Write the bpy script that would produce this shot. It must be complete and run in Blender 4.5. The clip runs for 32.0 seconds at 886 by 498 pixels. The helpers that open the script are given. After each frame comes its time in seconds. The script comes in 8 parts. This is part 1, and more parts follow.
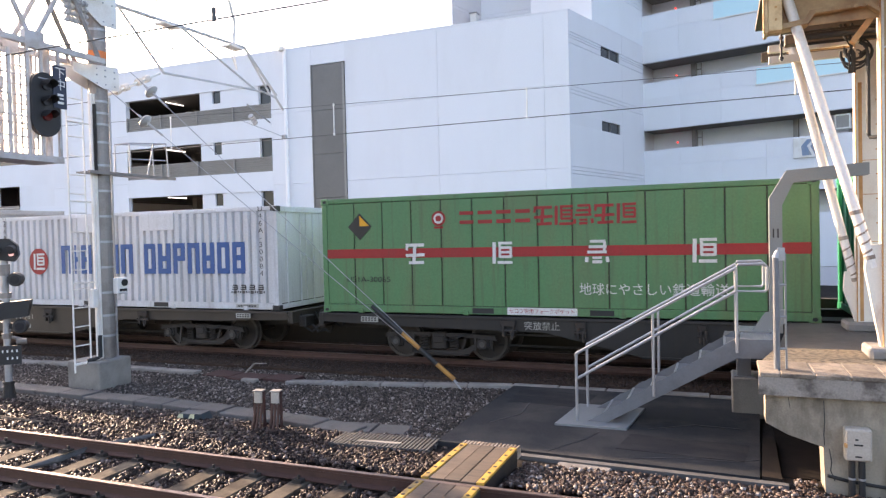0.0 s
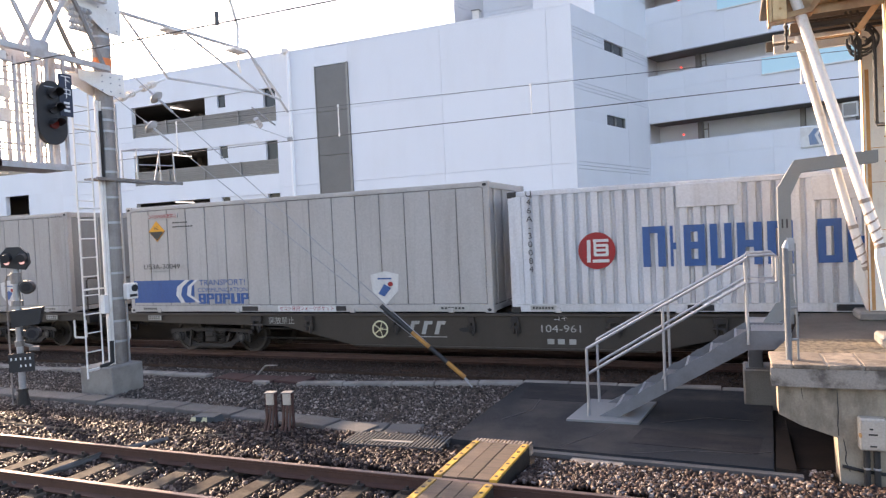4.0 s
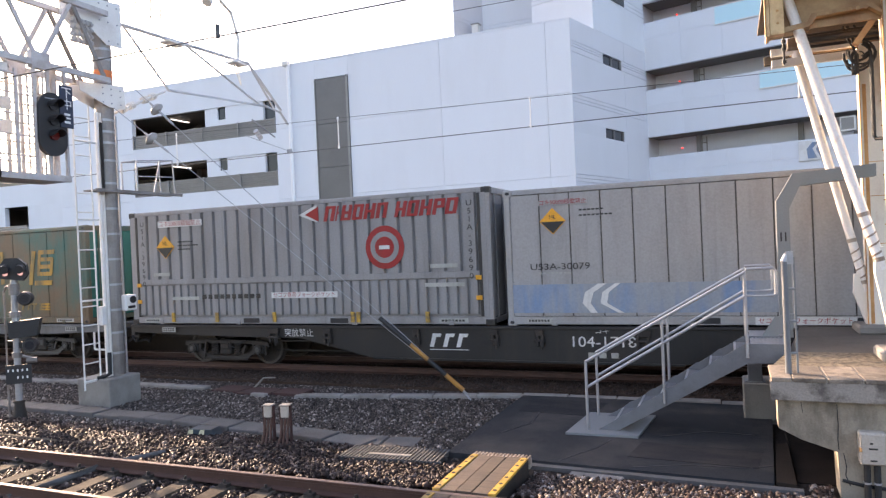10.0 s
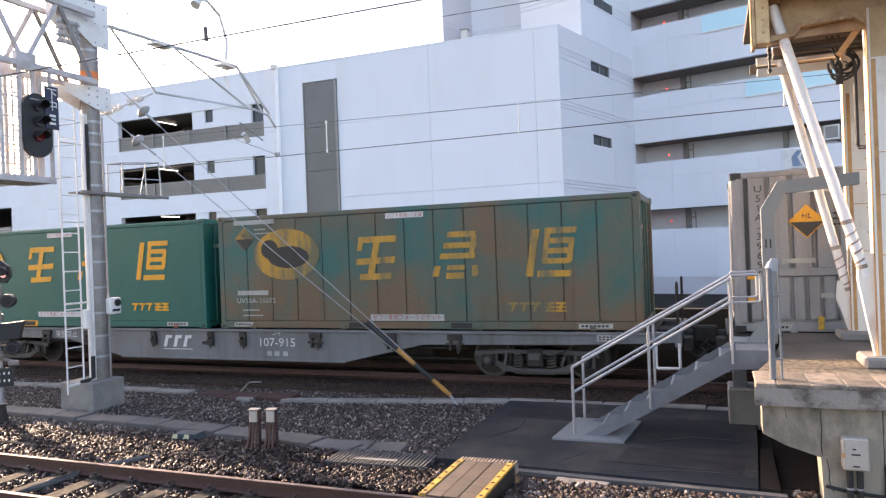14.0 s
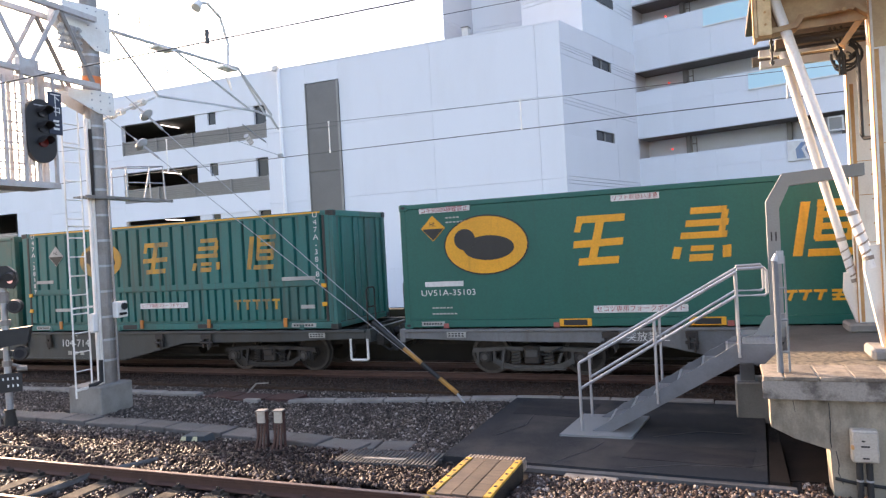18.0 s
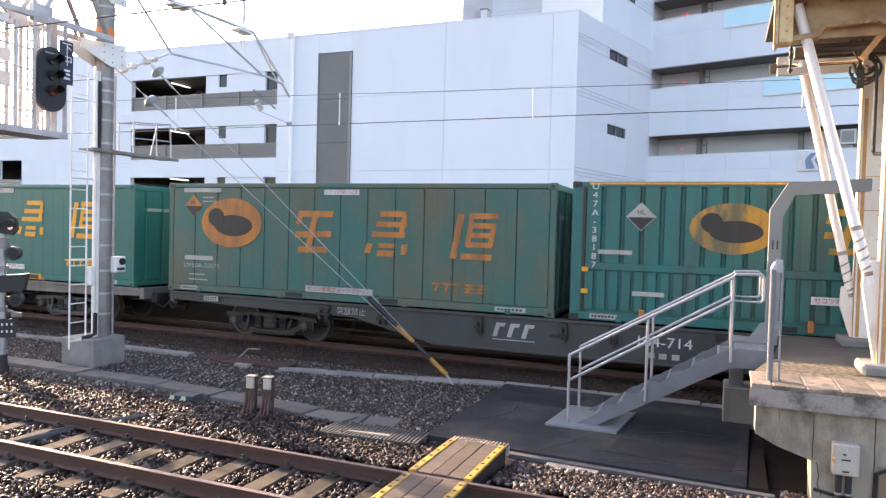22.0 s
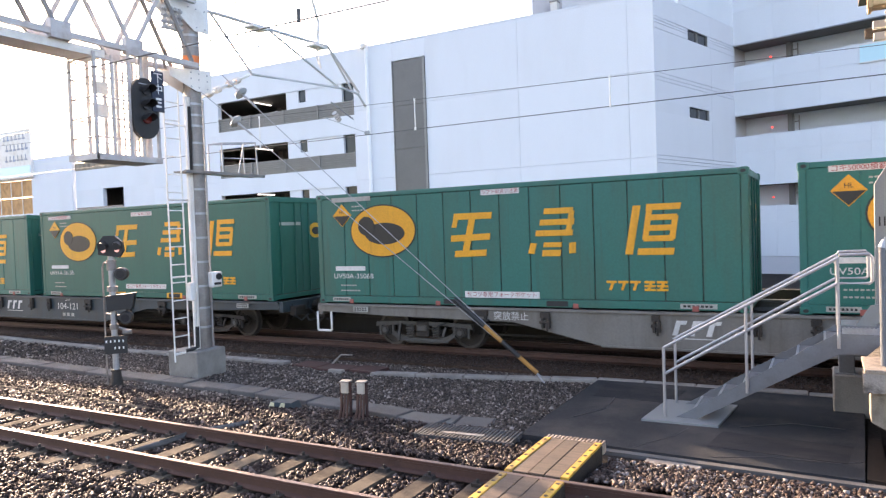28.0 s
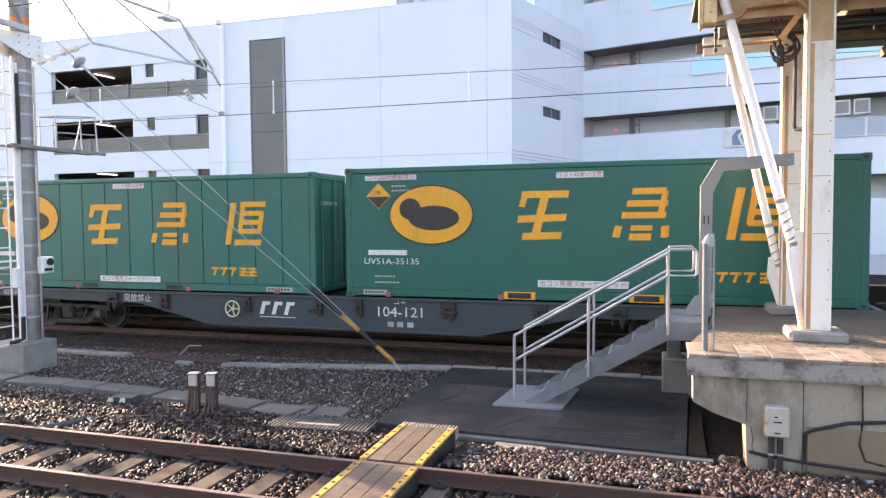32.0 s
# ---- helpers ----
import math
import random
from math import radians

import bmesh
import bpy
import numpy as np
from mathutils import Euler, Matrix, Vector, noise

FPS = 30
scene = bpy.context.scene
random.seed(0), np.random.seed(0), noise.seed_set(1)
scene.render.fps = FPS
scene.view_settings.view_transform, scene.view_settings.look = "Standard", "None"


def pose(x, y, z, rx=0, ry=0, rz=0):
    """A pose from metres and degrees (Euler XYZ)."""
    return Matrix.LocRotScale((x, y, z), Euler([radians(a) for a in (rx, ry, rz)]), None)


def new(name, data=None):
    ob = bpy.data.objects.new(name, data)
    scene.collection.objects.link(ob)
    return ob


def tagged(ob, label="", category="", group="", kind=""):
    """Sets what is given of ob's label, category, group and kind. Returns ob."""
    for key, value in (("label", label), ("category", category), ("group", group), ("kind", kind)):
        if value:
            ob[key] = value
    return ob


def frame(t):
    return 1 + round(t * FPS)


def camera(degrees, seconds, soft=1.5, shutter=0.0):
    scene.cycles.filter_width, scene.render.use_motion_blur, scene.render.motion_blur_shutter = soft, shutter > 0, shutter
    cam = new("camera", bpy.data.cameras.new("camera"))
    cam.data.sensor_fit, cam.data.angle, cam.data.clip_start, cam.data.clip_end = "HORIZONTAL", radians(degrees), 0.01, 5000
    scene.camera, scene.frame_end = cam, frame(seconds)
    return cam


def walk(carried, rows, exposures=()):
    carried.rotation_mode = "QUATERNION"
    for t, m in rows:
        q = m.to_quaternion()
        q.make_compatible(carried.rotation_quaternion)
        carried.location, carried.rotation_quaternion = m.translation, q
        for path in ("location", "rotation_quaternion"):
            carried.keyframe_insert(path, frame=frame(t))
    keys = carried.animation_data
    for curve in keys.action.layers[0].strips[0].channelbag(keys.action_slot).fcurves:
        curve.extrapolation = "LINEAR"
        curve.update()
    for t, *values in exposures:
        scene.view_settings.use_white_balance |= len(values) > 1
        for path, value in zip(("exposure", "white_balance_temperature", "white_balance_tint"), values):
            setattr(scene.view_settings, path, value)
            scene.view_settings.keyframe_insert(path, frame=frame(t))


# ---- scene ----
EYE = (0.0, 0.0, 2.616)

# the hand-held turn: seconds, yaw, pitch, roll in degrees
TURNS = (
    (0.0, 21.99, -1.23, 1.36),
    (0.5, 22.03, -1.28, 1.58),
    (1.0, 22.08, -1.33, 1.51),
    (1.5, 22.12, -1.38, 1.29),
    (2.0, 22.16, -1.40, 1.40),
    (2.5, 22.19, -1.44, 1.56),
    (3.0, 22.30, -1.48, 2.36),
    (3.5, 22.49, -1.43, 2.69),
    (5.5, 22.98, -0.95, 2.38),
    (6.0, 22.93, -0.85, 2.30),
    (6.5, 22.83, -0.76, 2.43),
    (7.0, 22.71, -0.63, 2.30),
    (7.5, 22.60, -0.49, 2.18),
    (8.0, 22.58, -0.38, 2.35),
    (8.5, 22.52, -0.32, 2.37),
    (9.0, 22.48, -0.28, 2.49),
    (9.5, 22.48, -0.22, 2.51),
    (10.0, 22.50, -0.34, 2.54),
    (10.5, 22.17, -0.40, 2.33),
    (11.0, 21.73, -0.30, 2.25),
    (11.5, 21.42, -0.23, 2.18),
    (12.0, 21.23, -0.11, 2.07),
    (12.5, 21.20, -0.01, 2.07),
    (13.0, 21.28, 0.00, 2.20),
    (13.5, 21.38, 0.02, 2.33),
    (14.0, 21.47, 0.01, 2.17),
    (14.5, 21.56, 0.02, 2.34),
    (16.5, 21.31, 0.02, 3.26),
    (17.0, 21.52, -0.04, 3.28),
    (17.5, 21.70, -0.12, 3.19),
    (18.0, 21.85, -0.11, 3.14),
    (18.5, 21.98, -0.02, 3.09),
    (19.0, 22.11, 0.06, 3.22),
    (19.5, 22.14, 0.14, 3.24),
    (20.0, 22.12, 0.18, 3.05),
    (20.5, 22.03, 0.15, 2.33),
    (21.0, 22.00, -0.07, 0.08),
    (21.5, 21.98, -0.67, -0.94),
    (22.0, 21.91, -1.64, -1.52),
    (22.5, 21.65, -2.15, -1.86),
    (23.0, 21.28, -2.28, -1.51),
    (23.5, 20.93, -2.24, -0.86),
    (24.0, 20.75, -2.17, -0.55),
    (24.5, 20.71, -2.04, -0.17),
    (25.0, 20.75, -1.95, -0.02),
    (25.5, 20.87, -1.87, 0.05),
    (26.0, 22.68, -1.91, 1.76),
    (26.5, 26.81, -1.89, 2.37),
    (28.5, 28.76, -1.58, 2.02),
    (29.0, 28.49, -1.39, 1.71),
    (29.5, 27.87, -1.10, 0.59),
    (30.0, 26.94, -0.70, -0.13),
    (30.5, 25.34, -0.75, -0.36),
    (31.0, 20.10, -1.50, -0.44),
    (31.5, 18.04, -2.21, 0.04),
    (32.0, 17.14, -2.76, 0.52),
)


def eye_pose(yaw, pitch, roll):
    return pose(*EYE) @ pose(0, 0, 0, 0, 0, yaw) @ pose(0, 0, 0, 90 + pitch) @ pose(0, 0, 0, 0, 0, -roll)


# the film camera brightens its picture a little towards the end
LIGHT_SETTING = ((0.0, 2.22), (6.0, 2.10), (9.0, 2.10), (14.0, 2.20), (20.0, 2.20), (23.0, 2.46), (26.5, 2.41), (29.0, 2.41), (30.0, 2.29), (31.0, 2.34), (32.0, 2.52))
cam = camera(65.07, 32.0, soft=1.3, shutter=0.12)
walk(cam, [(t, eye_pose(a, b, c)) for t, a, b, c in TURNS], exposures=[(t, e, 6900, 23) for t, e in LIGHT_SETTING])

# ---- sky and sun ----
SUN_AZ, SUN_EL = radians(-66.0), radians(18.0)      # from +y, negative to -x
world = bpy.data.worlds.new("sky")
scene.world = world
world.use_nodes = True
wn = world.node_tree.nodes
sky = wn.new("ShaderNodeTexSky")
sky.sky_type, sky.sun_disc = "NISHITA", False
sky.sun_elevation, sky.sun_rotation = SUN_EL, SUN_AZ
sky.air_density, sky.dust_density, sky.ozone_density = 1.0, 2.5, 1.0
world.node_tree.links.new(sky.outputs[0], wn["Background"].inputs[0])
wn["Background"].inputs[1].default_value = 0.14
sun = new("sun", bpy.data.lights.new("sun", "SUN"))
sun.data.energy, sun.data.angle, sun.data.color = 3.2, radians(0.6), (1.0, 0.80, 0.55)
to_sun = Vector((math.sin(SUN_AZ) * math.cos(SUN_EL), math.cos(SUN_AZ) * math.cos(SUN_EL), math.sin(SUN_EL)))
sun.rotation_euler = to_sun.to_track_quat("Z", "Y").to_euler()
sun.location = to_sun * 60


# ---- materials ----
def mat(name, col, rough=0.6, metal=0.0, col2=None, scale=3.0, amount=0.35, fine=45.0, grain=0.12, bump=0.15,
        stretch=(1, 1, 1), spread=(0.45, 0.7), vary=0.0, glow=None, spec=0.5, dent=0.0, fixed=None):
    """Base colour with stains of col2 at a large scale, grain at a fine one, relief, and a little change from object to object."""
    m = bpy.data.materials.new(name)
    m.use_nodes = True
    nt = m.node_tree
    n, l = nt.nodes, nt.links
    b = n["Principled BSDF"]
    b.inputs["Roughness"].default_value, b.inputs["Metallic"].default_value = rough, metal
    b.inputs["Specular IOR Level"].default_value = spec
    if glow:
        b.inputs["Emission Color"].default_value, b.inputs["Emission Strength"].default_value = (*glow[:3], 1), glow[3]
    tc = n.new("ShaderNodeTexCoord")
    mp = n.new("ShaderNodeMapping")
    mp.inputs["Scale"].default_value = stretch
    l.new(tc.outputs["Object"], mp.inputs[0])
    info = n.new("ShaderNodeObjectInfo")
    big = n.new("ShaderNodeTexNoise")
    big.noise_dimensions = "4D"
    big.inputs["Scale"].default_value, big.inputs["Detail"].default_value, big.inputs["Roughness"].default_value = scale, 6, 0.6
    l.new(mp.outputs[0], big.inputs["Vector"])
    seed = n.new("ShaderNodeMath")
    seed.operation, seed.inputs[1].default_value = "MULTIPLY", 7.0
    l.new(info.outputs["Random"], seed.inputs[0])
    if fixed is None:
        l.new(seed.outputs[0], big.inputs["W"])
    else:
        big.inputs["W"].default_value = fixed
    ramp = n.new("ShaderNodeMapRange")
    ramp.inputs["From Min"].default_value, ramp.inputs["From Max"].default_value = spread
    ramp.inputs["To Max"].default_value = amount
    l.new(big.outputs[0], ramp.inputs[0])
    mix = n.new("ShaderNodeMix")
    mix.data_type = "RGBA"
    c2 = col2 or tuple(c * 0.55 for c in col)
    mix.inputs[6].default_value, mix.inputs[7].default_value = (*col, 1), (*c2, 1)
    l.new(ramp.outputs[0], mix.inputs[0])
    small = n.new("ShaderNodeTexNoise")
    small.inputs["Scale"].default_value, small.inputs["Detail"].default_value = fine, 3
    l.new(tc.outputs["Object"], small.inputs["Vector"])
    val = n.new("ShaderNodeMapRange")
    val.inputs["From Min"].default_value, val.inputs["From Max"].default_value = 0.25, 0.75
    val.inputs["To Min"].default_value, val.inputs["To Max"].default_value = 1 - grain, 1 + grain
    l.new(small.outputs[0], val.inputs[0])
    hsv = n.new("ShaderNodeHueSaturation")
    l.new(mix.outputs[2], hsv.inputs["Color"])
    if vary:
        v2 = n.new("ShaderNodeMapRange")
        v2.inputs["To Min"].default_value, v2.inputs["To Max"].default_value = 1 - vary, 1 + vary
        l.new(info.outputs["Random"], v2.inputs[0])
        mul = n.new("ShaderNodeMath")
        mul.operation = "MULTIPLY"
        l.new(val.outputs[0], mul.inputs[0]), l.new(v2.outputs[0], mul.inputs[1])
        l.new(mul.outputs[0], hsv.inputs["Value"])
    else:
        l.new(val.outputs[0], hsv.inputs["Value"])
    l.new(hsv.outputs[0], b.inputs["Base Color"])
    if bump:
        bp = n.new("ShaderNodeBump")
        bp.inputs["Strength"].default_value, bp.inputs["Distance"].default_value = bump, 0.02
        l.new(small.outputs[0], bp.inputs["Height"])
        l.new(bp.outputs[0], b.inputs["Normal"])
        if dent:
            # shallow dents and uneven gloss of a used sheet
            d2 = n.new("ShaderNodeBump")
            d2.inputs["Strength"].default_value, d2.inputs["Distance"].default_value = dent, 0.06
            l.new(big.outputs[0], d2.inputs["Height"]), l.new(d2.outputs[0], bp.inputs["Normal"])
            rr = n.new("ShaderNodeMapRange")
            rr.inputs["To Min"].default_value, rr.inputs["To Max"].default_value = rough - 0.15, rough + 0.2
            l.new(big.outputs[0], rr.inputs[0]), l.new(rr.outputs[0], b.inputs["Roughness"])
    return m


DIRT = (0.10, 0.075, 0.05)
RUST = (0.16, 0.06, 0.025)
M = {}
M["facade"] = mat("painted_concrete_panel", (0.80, 0.815, 0.845), 0.75, col2=(0.68, 0.68, 0.68), scale=0.5, amount=0.3, stretch=(1, 1, 0.25), fine=20, grain=0.03, bump=0.04, vary=0.015)
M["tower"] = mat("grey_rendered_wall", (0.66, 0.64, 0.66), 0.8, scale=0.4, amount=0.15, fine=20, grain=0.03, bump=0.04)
# greyer copy of facade: the flank's shade is put into its colour
M["flank"] = mat("shaded_flank_panel", (0.735, 0.73, 0.755), 0.75, col2=(0.64, 0.63, 0.64), scale=0.5, amount=0.3, stretch=(1, 1, 0.25), fine=20, grain=0.03, bump=0.04, vary=0.012)
M["louvre"] = mat("grey_louvre_metal", (0.29, 0.28, 0.265), 0.5, 0.3, scale=1.0, amount=0.3)
M["dark_cladding"] = mat("dark_grey_cladding", (0.17, 0.165, 0.155), 0.45, 0.2, scale=0.7, amount=0.3, fine=15, grain=0.05)
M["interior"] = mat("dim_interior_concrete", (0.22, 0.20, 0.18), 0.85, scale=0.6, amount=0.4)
M["dark_wall"] = mat("dark_brown_wall", (0.030, 0.025, 0.021), 0.9, col2=(0.018, 0.015, 0.013), scale=0.8, amount=0.7)
M["window"] = mat("dark_window_glass", (0.03, 0.035, 0.04), 0.08, scale=1, amount=0.1, grain=0, bump=0)
# on the balconies this pale blue base stands in for mirrored sky
M["cyan_glass"] = mat("pale_blue_glass_panel", (0.55, 0.82, 0.88), 0.12, scale=0.3, amount=0.2, col2=(0.68, 0.84, 0.88), grain=0.02, bump=0)
M["white_pipe"] = mat("clean_white_downpipe", (0.90, 0.90, 0.90), 0.35, scale=1, amount=0.1, grain=0.02, bump=0)
M["grey_glass"] = mat("frosted_grey_glass", (0.40, 0.46, 0.52), 0.2, scale=0.5, amount=0.2, grain=0.02, bump=0)
M["white_paint"] = mat("white_paint", (0.78, 0.77, 0.74), 0.45, col2=(0.5, 0.45, 0.38), scale=2.5, amount=0.5, grain=0.05)
M["lattice"] = mat("pale_grey_steel_paint", (0.52, 0.50, 0.50), 0.5, 0.1, col2=(0.36, 0.30, 0.26), scale=4, amount=0.6, spread=(0.45, 0.62), grain=0.08)
M["light_tube"] = mat("light_galvanised_tube", (0.56, 0.56, 0.57), 0.5, 0.1, col2=(0.42, 0.42, 0.43), scale=4, amount=0.5, grain=0.06)
# near-black colour that paints the shade of the hollow under the platform
M["pit"] = mat("under_platform_shade", (0.022, 0.017, 0.014), 0.95, spec=0.1, col2=(0.012, 0.010, 0.009), scale=3, amount=0.7)
M["roof"] = mat("dark_unseen_roof", (0.10, 0.10, 0.10), 0.9, scale=0.8, amount=0.4)
M["kerb_brown"] = mat("dark_brown_concrete", (0.026, 0.020, 0.016), 0.9, spec=0.1, col2=(0.016, 0.013, 0.011), scale=3, amount=0.7, fine=60, grain=0.15)
M["tube_lamp"] = mat("lit_tube_lamp", (0.9, 0.9, 0.9), 0.4, glow=(1, 0.97, 0.9, 0.8), bump=0)
M["red_lamp"] = mat("lit_red_lamp", (0.8, 0.05, 0.03), 0.3, glow=(1, 0.05, 0.03, 0.9), bump=0)
M["ballast"] = mat("ballast_ground", (0.028, 0.023, 0.020), 0.95, spec=0.15, col2=(0.042, 0.034, 0.028), scale=2.5, amount=0.7, fine=38, grain=0.5, bump=0.9)
M["ballast_rusty"] = mat("rust_brown_ballast", (0.058, 0.038, 0.028), 0.95, spec=0.15, col2=(0.028, 0.020, 0.016), scale=1.5, amount=0.8, fine=38, grain=0.45, bump=0.9)
M["concrete"] = mat("grey_concrete", (0.25, 0.235, 0.215), 0.85, col2=(0.115, 0.10, 0.088), scale=2.2, amount=0.7, fine=60, grain=0.12, bump=0.25, vary=0.06)
M["platform_face"] = mat("stained_cream_concrete", (0.315, 0.268, 0.205), 0.85, col2=(0.085, 0.068, 0.05), scale=2.8, amount=0.9, spread=(0.48, 0.68), stretch=(1, 1, 0.5), fine=50, grain=0.1, bump=0.25)
M["lip"] = mat("weathered_platform_edge", (0.29, 0.255, 0.22), 0.85, col2=(0.075, 0.06, 0.05), scale=5.0, amount=0.9, spread=(0.46, 0.62), stretch=(0.8, 1, 0.9), fine=55, grain=0.15, bump=0.3)
M["rust_patch"] = mat("tan_cement", (0.215, 0.155, 0.098), 0.9, scale=2, amount=0.4, fine=60, grain=0.12)
M["paving"] = mat("platform_paving", (0.115, 0.100, 0.085), 0.9, col2=(0.06, 0.052, 0.044), scale=1.6, amount=0.8, fine=70, grain=0.2, bump=0.4, vary=0.08)
M["edge_slab"] = mat("worn_edge_slab", (0.24, 0.195, 0.15), 0.88, col2=(0.07, 0.055, 0.044), scale=5.0, amount=0.85, spread=(0.46, 0.64), fine=60, grain=0.18, bump=0.3, vary=0.25)
M["sand"] = mat("sandy_worn_screed", (0.235, 0.185, 0.122), 0.95, col2=(0.075, 0.06, 0.045), scale=16.0, amount=0.9, spread=(0.44, 0.60), fine=110, grain=0.4, bump=0.6)
M["mortar"] = mat("pale_mortar", (0.42, 0.36, 0.28), 0.9, scale=5, amount=0.4)
M["asphalt"] = mat("dark_asphalt", (0.024, 0.027, 0.031), 0.85, spec=0.2, col2=(0.072, 0.066, 0.061), scale=1.3, spread=(0.42, 0.66), amount=0.8, fine=90, grain=0.25, bump=0.35)
M["asphalt_patch"] = mat("mended_asphalt", (0.026, 0.027, 0.030), 0.85, spec=0.15, col2=(0.066, 0.058, 0.053), scale=2.5, amount=0.75, fine=90, grain=0.25, bump=0.35, stretch=(0.4, 1, 1))
M["rail"] = mat("rusty_rail_steel", (0.078, 0.036, 0.026), 0.6, 0.15, col2=(0.045, 0.022, 0.016), scale=5, amount=0.6)
M["rail_top"] = mat("polished_rail_head", (0.21, 0.145, 0.12), 0.4, 0.6, scale=6, amount=0.3, stretch=(0.2, 1, 1))
M["grating"] = mat("dull_steel_grating", (0.075, 0.075, 0.075), 0.7, 0.2, col2=(0.045, 0.042, 0.04), scale=3, amount=0.7, fine=60, grain=0.15)
M["trough"] = mat("dark_grey_concrete_lid", (0.098, 0.096, 0.093), 0.85, col2=(0.055, 0.05, 0.046), scale=2.2, amount=0.7, fine=60, grain=0.12, bump=0.25, vary=0.08)
M["sleeper"] = mat("concrete_sleeper", (0.120, 0.099, 0.075), 0.95, spec=0.12, col2=(0.045, 0.034, 0.027), scale=3.4, spread=(0.42, 0.62), amount=0.9, fine=60, grain=0.15, bump=0.3, vary=0.12)
M["galv"] = mat("galvanised_steel", (0.40, 0.41, 0.43), 0.42, 0.55, col2=(0.27, 0.28, 0.30), scale=4, amount=0.6, grain=0.08, bump=0.05)
M["stair_dark"] = mat("blue_grey_painted_steel", (0.155, 0.165, 0.178), 0.55, 0.1, col2=(0.10, 0.10, 0.10), scale=4, amount=0.5, grain=0.06)
M["stair_grey"] = mat("grey_painted_steel", (0.205, 0.222, 0.228), 0.5, 0.1, col2=(0.2, 0.2, 0.2), scale=4, amount=0.5, grain=0.06)
M["cream_steel"] = mat("cream_painted_steel", (0.78, 0.73, 0.64), 0.5, col2=(0.36, 0.17, 0.07), scale=2.0, amount=0.75, spread=(0.52, 0.72), stretch=(1, 1, 0.4), fine=40, grain=0.05, bump=0.1)
M["saddle_rust"] = mat("dark_rust_plate", (0.20, 0.085, 0.035), 0.75, col2=(0.30, 0.15, 0.07), scale=9.0, amount=0.7, spread=(0.45, 0.7), fine=40, grain=0.1, bump=0.15)
M["girder_end"] = mat("rust_streaked_cream_steel", (0.80, 0.58, 0.31), 0.5, col2=(0.42, 0.17, 0.05), scale=5.0, amount=0.7, spread=(0.48, 0.72), fine=40, grain=0.07, bump=0.1)
M["girder"] = mat("brown_stained_cream_steel", (0.50, 0.33, 0.165), 0.5, col2=(0.24, 0.10, 0.035), scale=2.2, amount=0.8, spread=(0.42, 0.68), fine=40, grain=0.07, bump=0.1)
M["rust_steel"] = mat("rust_stained_steel", (0.60, 0.32, 0.12), 0.6, col2=(0.26, 0.11, 0.04), scale=2.5, amount=0.8, fine=40, grain=0.1)
M["canopy_dark"] = mat("dark_canopy_underside", (0.15, 0.115, 0.08), 0.7, scale=2, amount=0.5)
M["strut_white"] = mat("flaking_white_paint", (0.84, 0.80, 0.75), 0.45, col2=(0.58, 0.42, 0.30), scale=6, amount=0.6, spread=(0.55, 0.72), grain=0.06)
M["rust_pale"] = mat("rust_streaked_white_steel", (0.36, 0.30, 0.245), 0.6, col2=(0.14, 0.08, 0.045), scale=6, amount=0.9)
M["rust_plate"] = mat("rust_red_plate", (0.056, 0.024, 0.020), 0.85, col2=(0.035, 0.02, 0.017), scale=4, amount=0.7)
M["box_beige"] = mat("beige_enamel", (0.45, 0.40, 0.34), 0.45, scale=5, amount=0.25)
M["cream_stripe"] = mat("cream_stripe", (0.66, 0.62, 0.40), 0.5)
M["pole"] = mat("grey_brown_steel_pole", (0.25, 0.235, 0.225), 0.45, 0.3, col2=(0.11, 0.085, 0.07), scale=3, amount=0.6)
M["black"] = mat("black_painted_metal", (0.018, 0.018, 0.02), 0.5, scale=5, amount=0.3)
M["guard_yellow"] = mat("orange_yellow_guard", (0.46, 0.22, 0.045), 0.55, col2=(0.16, 0.09, 0.04), scale=6, amount=0.6)
M["yellow"] = mat("worn_yellow_paint", (0.54, 0.32, 0.045), 0.65, col2=(0.15, 0.105, 0.06), scale=6, spread=(0.48, 0.64), amount=0.85, grain=0.12)
M["wood"] = mat("worn_crossing_plank", (0.115, 0.082, 0.058), 0.85, col2=(0.045, 0.036, 0.03), scale=4, amount=0.8, stretch=(0.6, 6, 6), fine=60, grain=0.2, bump=0.3, vary=0.15)
M["rubber"] = mat("black_rubber", (0.02, 0.02, 0.02), 0.75)
M["wire"] = mat("overhead_wire", (0.10, 0.10, 0.10), 0.5, 0.6, bump=0)
M["insulator"] = mat("grey_porcelain", (0.42, 0.42, 0.42), 0.3, bump=0)
M["orange_band"] = mat("orange_band", (0.75, 0.20, 0.05), 0.5)
M["red_paint"] = mat("red_paint", (0.42, 0.035, 0.035), 0.5, scale=4, amount=0.3)
M["navy"] = mat("navy_sign_face", (0.02, 0.03, 0.06), 0.4)
M["white_mark"] = mat("white_marking", (0.78, 0.78, 0.76), 0.5, scale=6, amount=0.3, bump=0)
M["lens"] = mat("dark_signal_lens", (0.03, 0.03, 0.035), 0.15, bump=0)
M["lens_red"] = mat("dim_red_signal_lens", (0.09, 0.012, 0.01), 0.15, glow=(1, 0.05, 0.02, 0.003), bump=0)
M["lens_pink"] = mat("lit_pink_signal_lens", (0.8, 0.5, 0.5), 0.15, glow=(1, 0.5, 0.42, 0.2), bump=0)


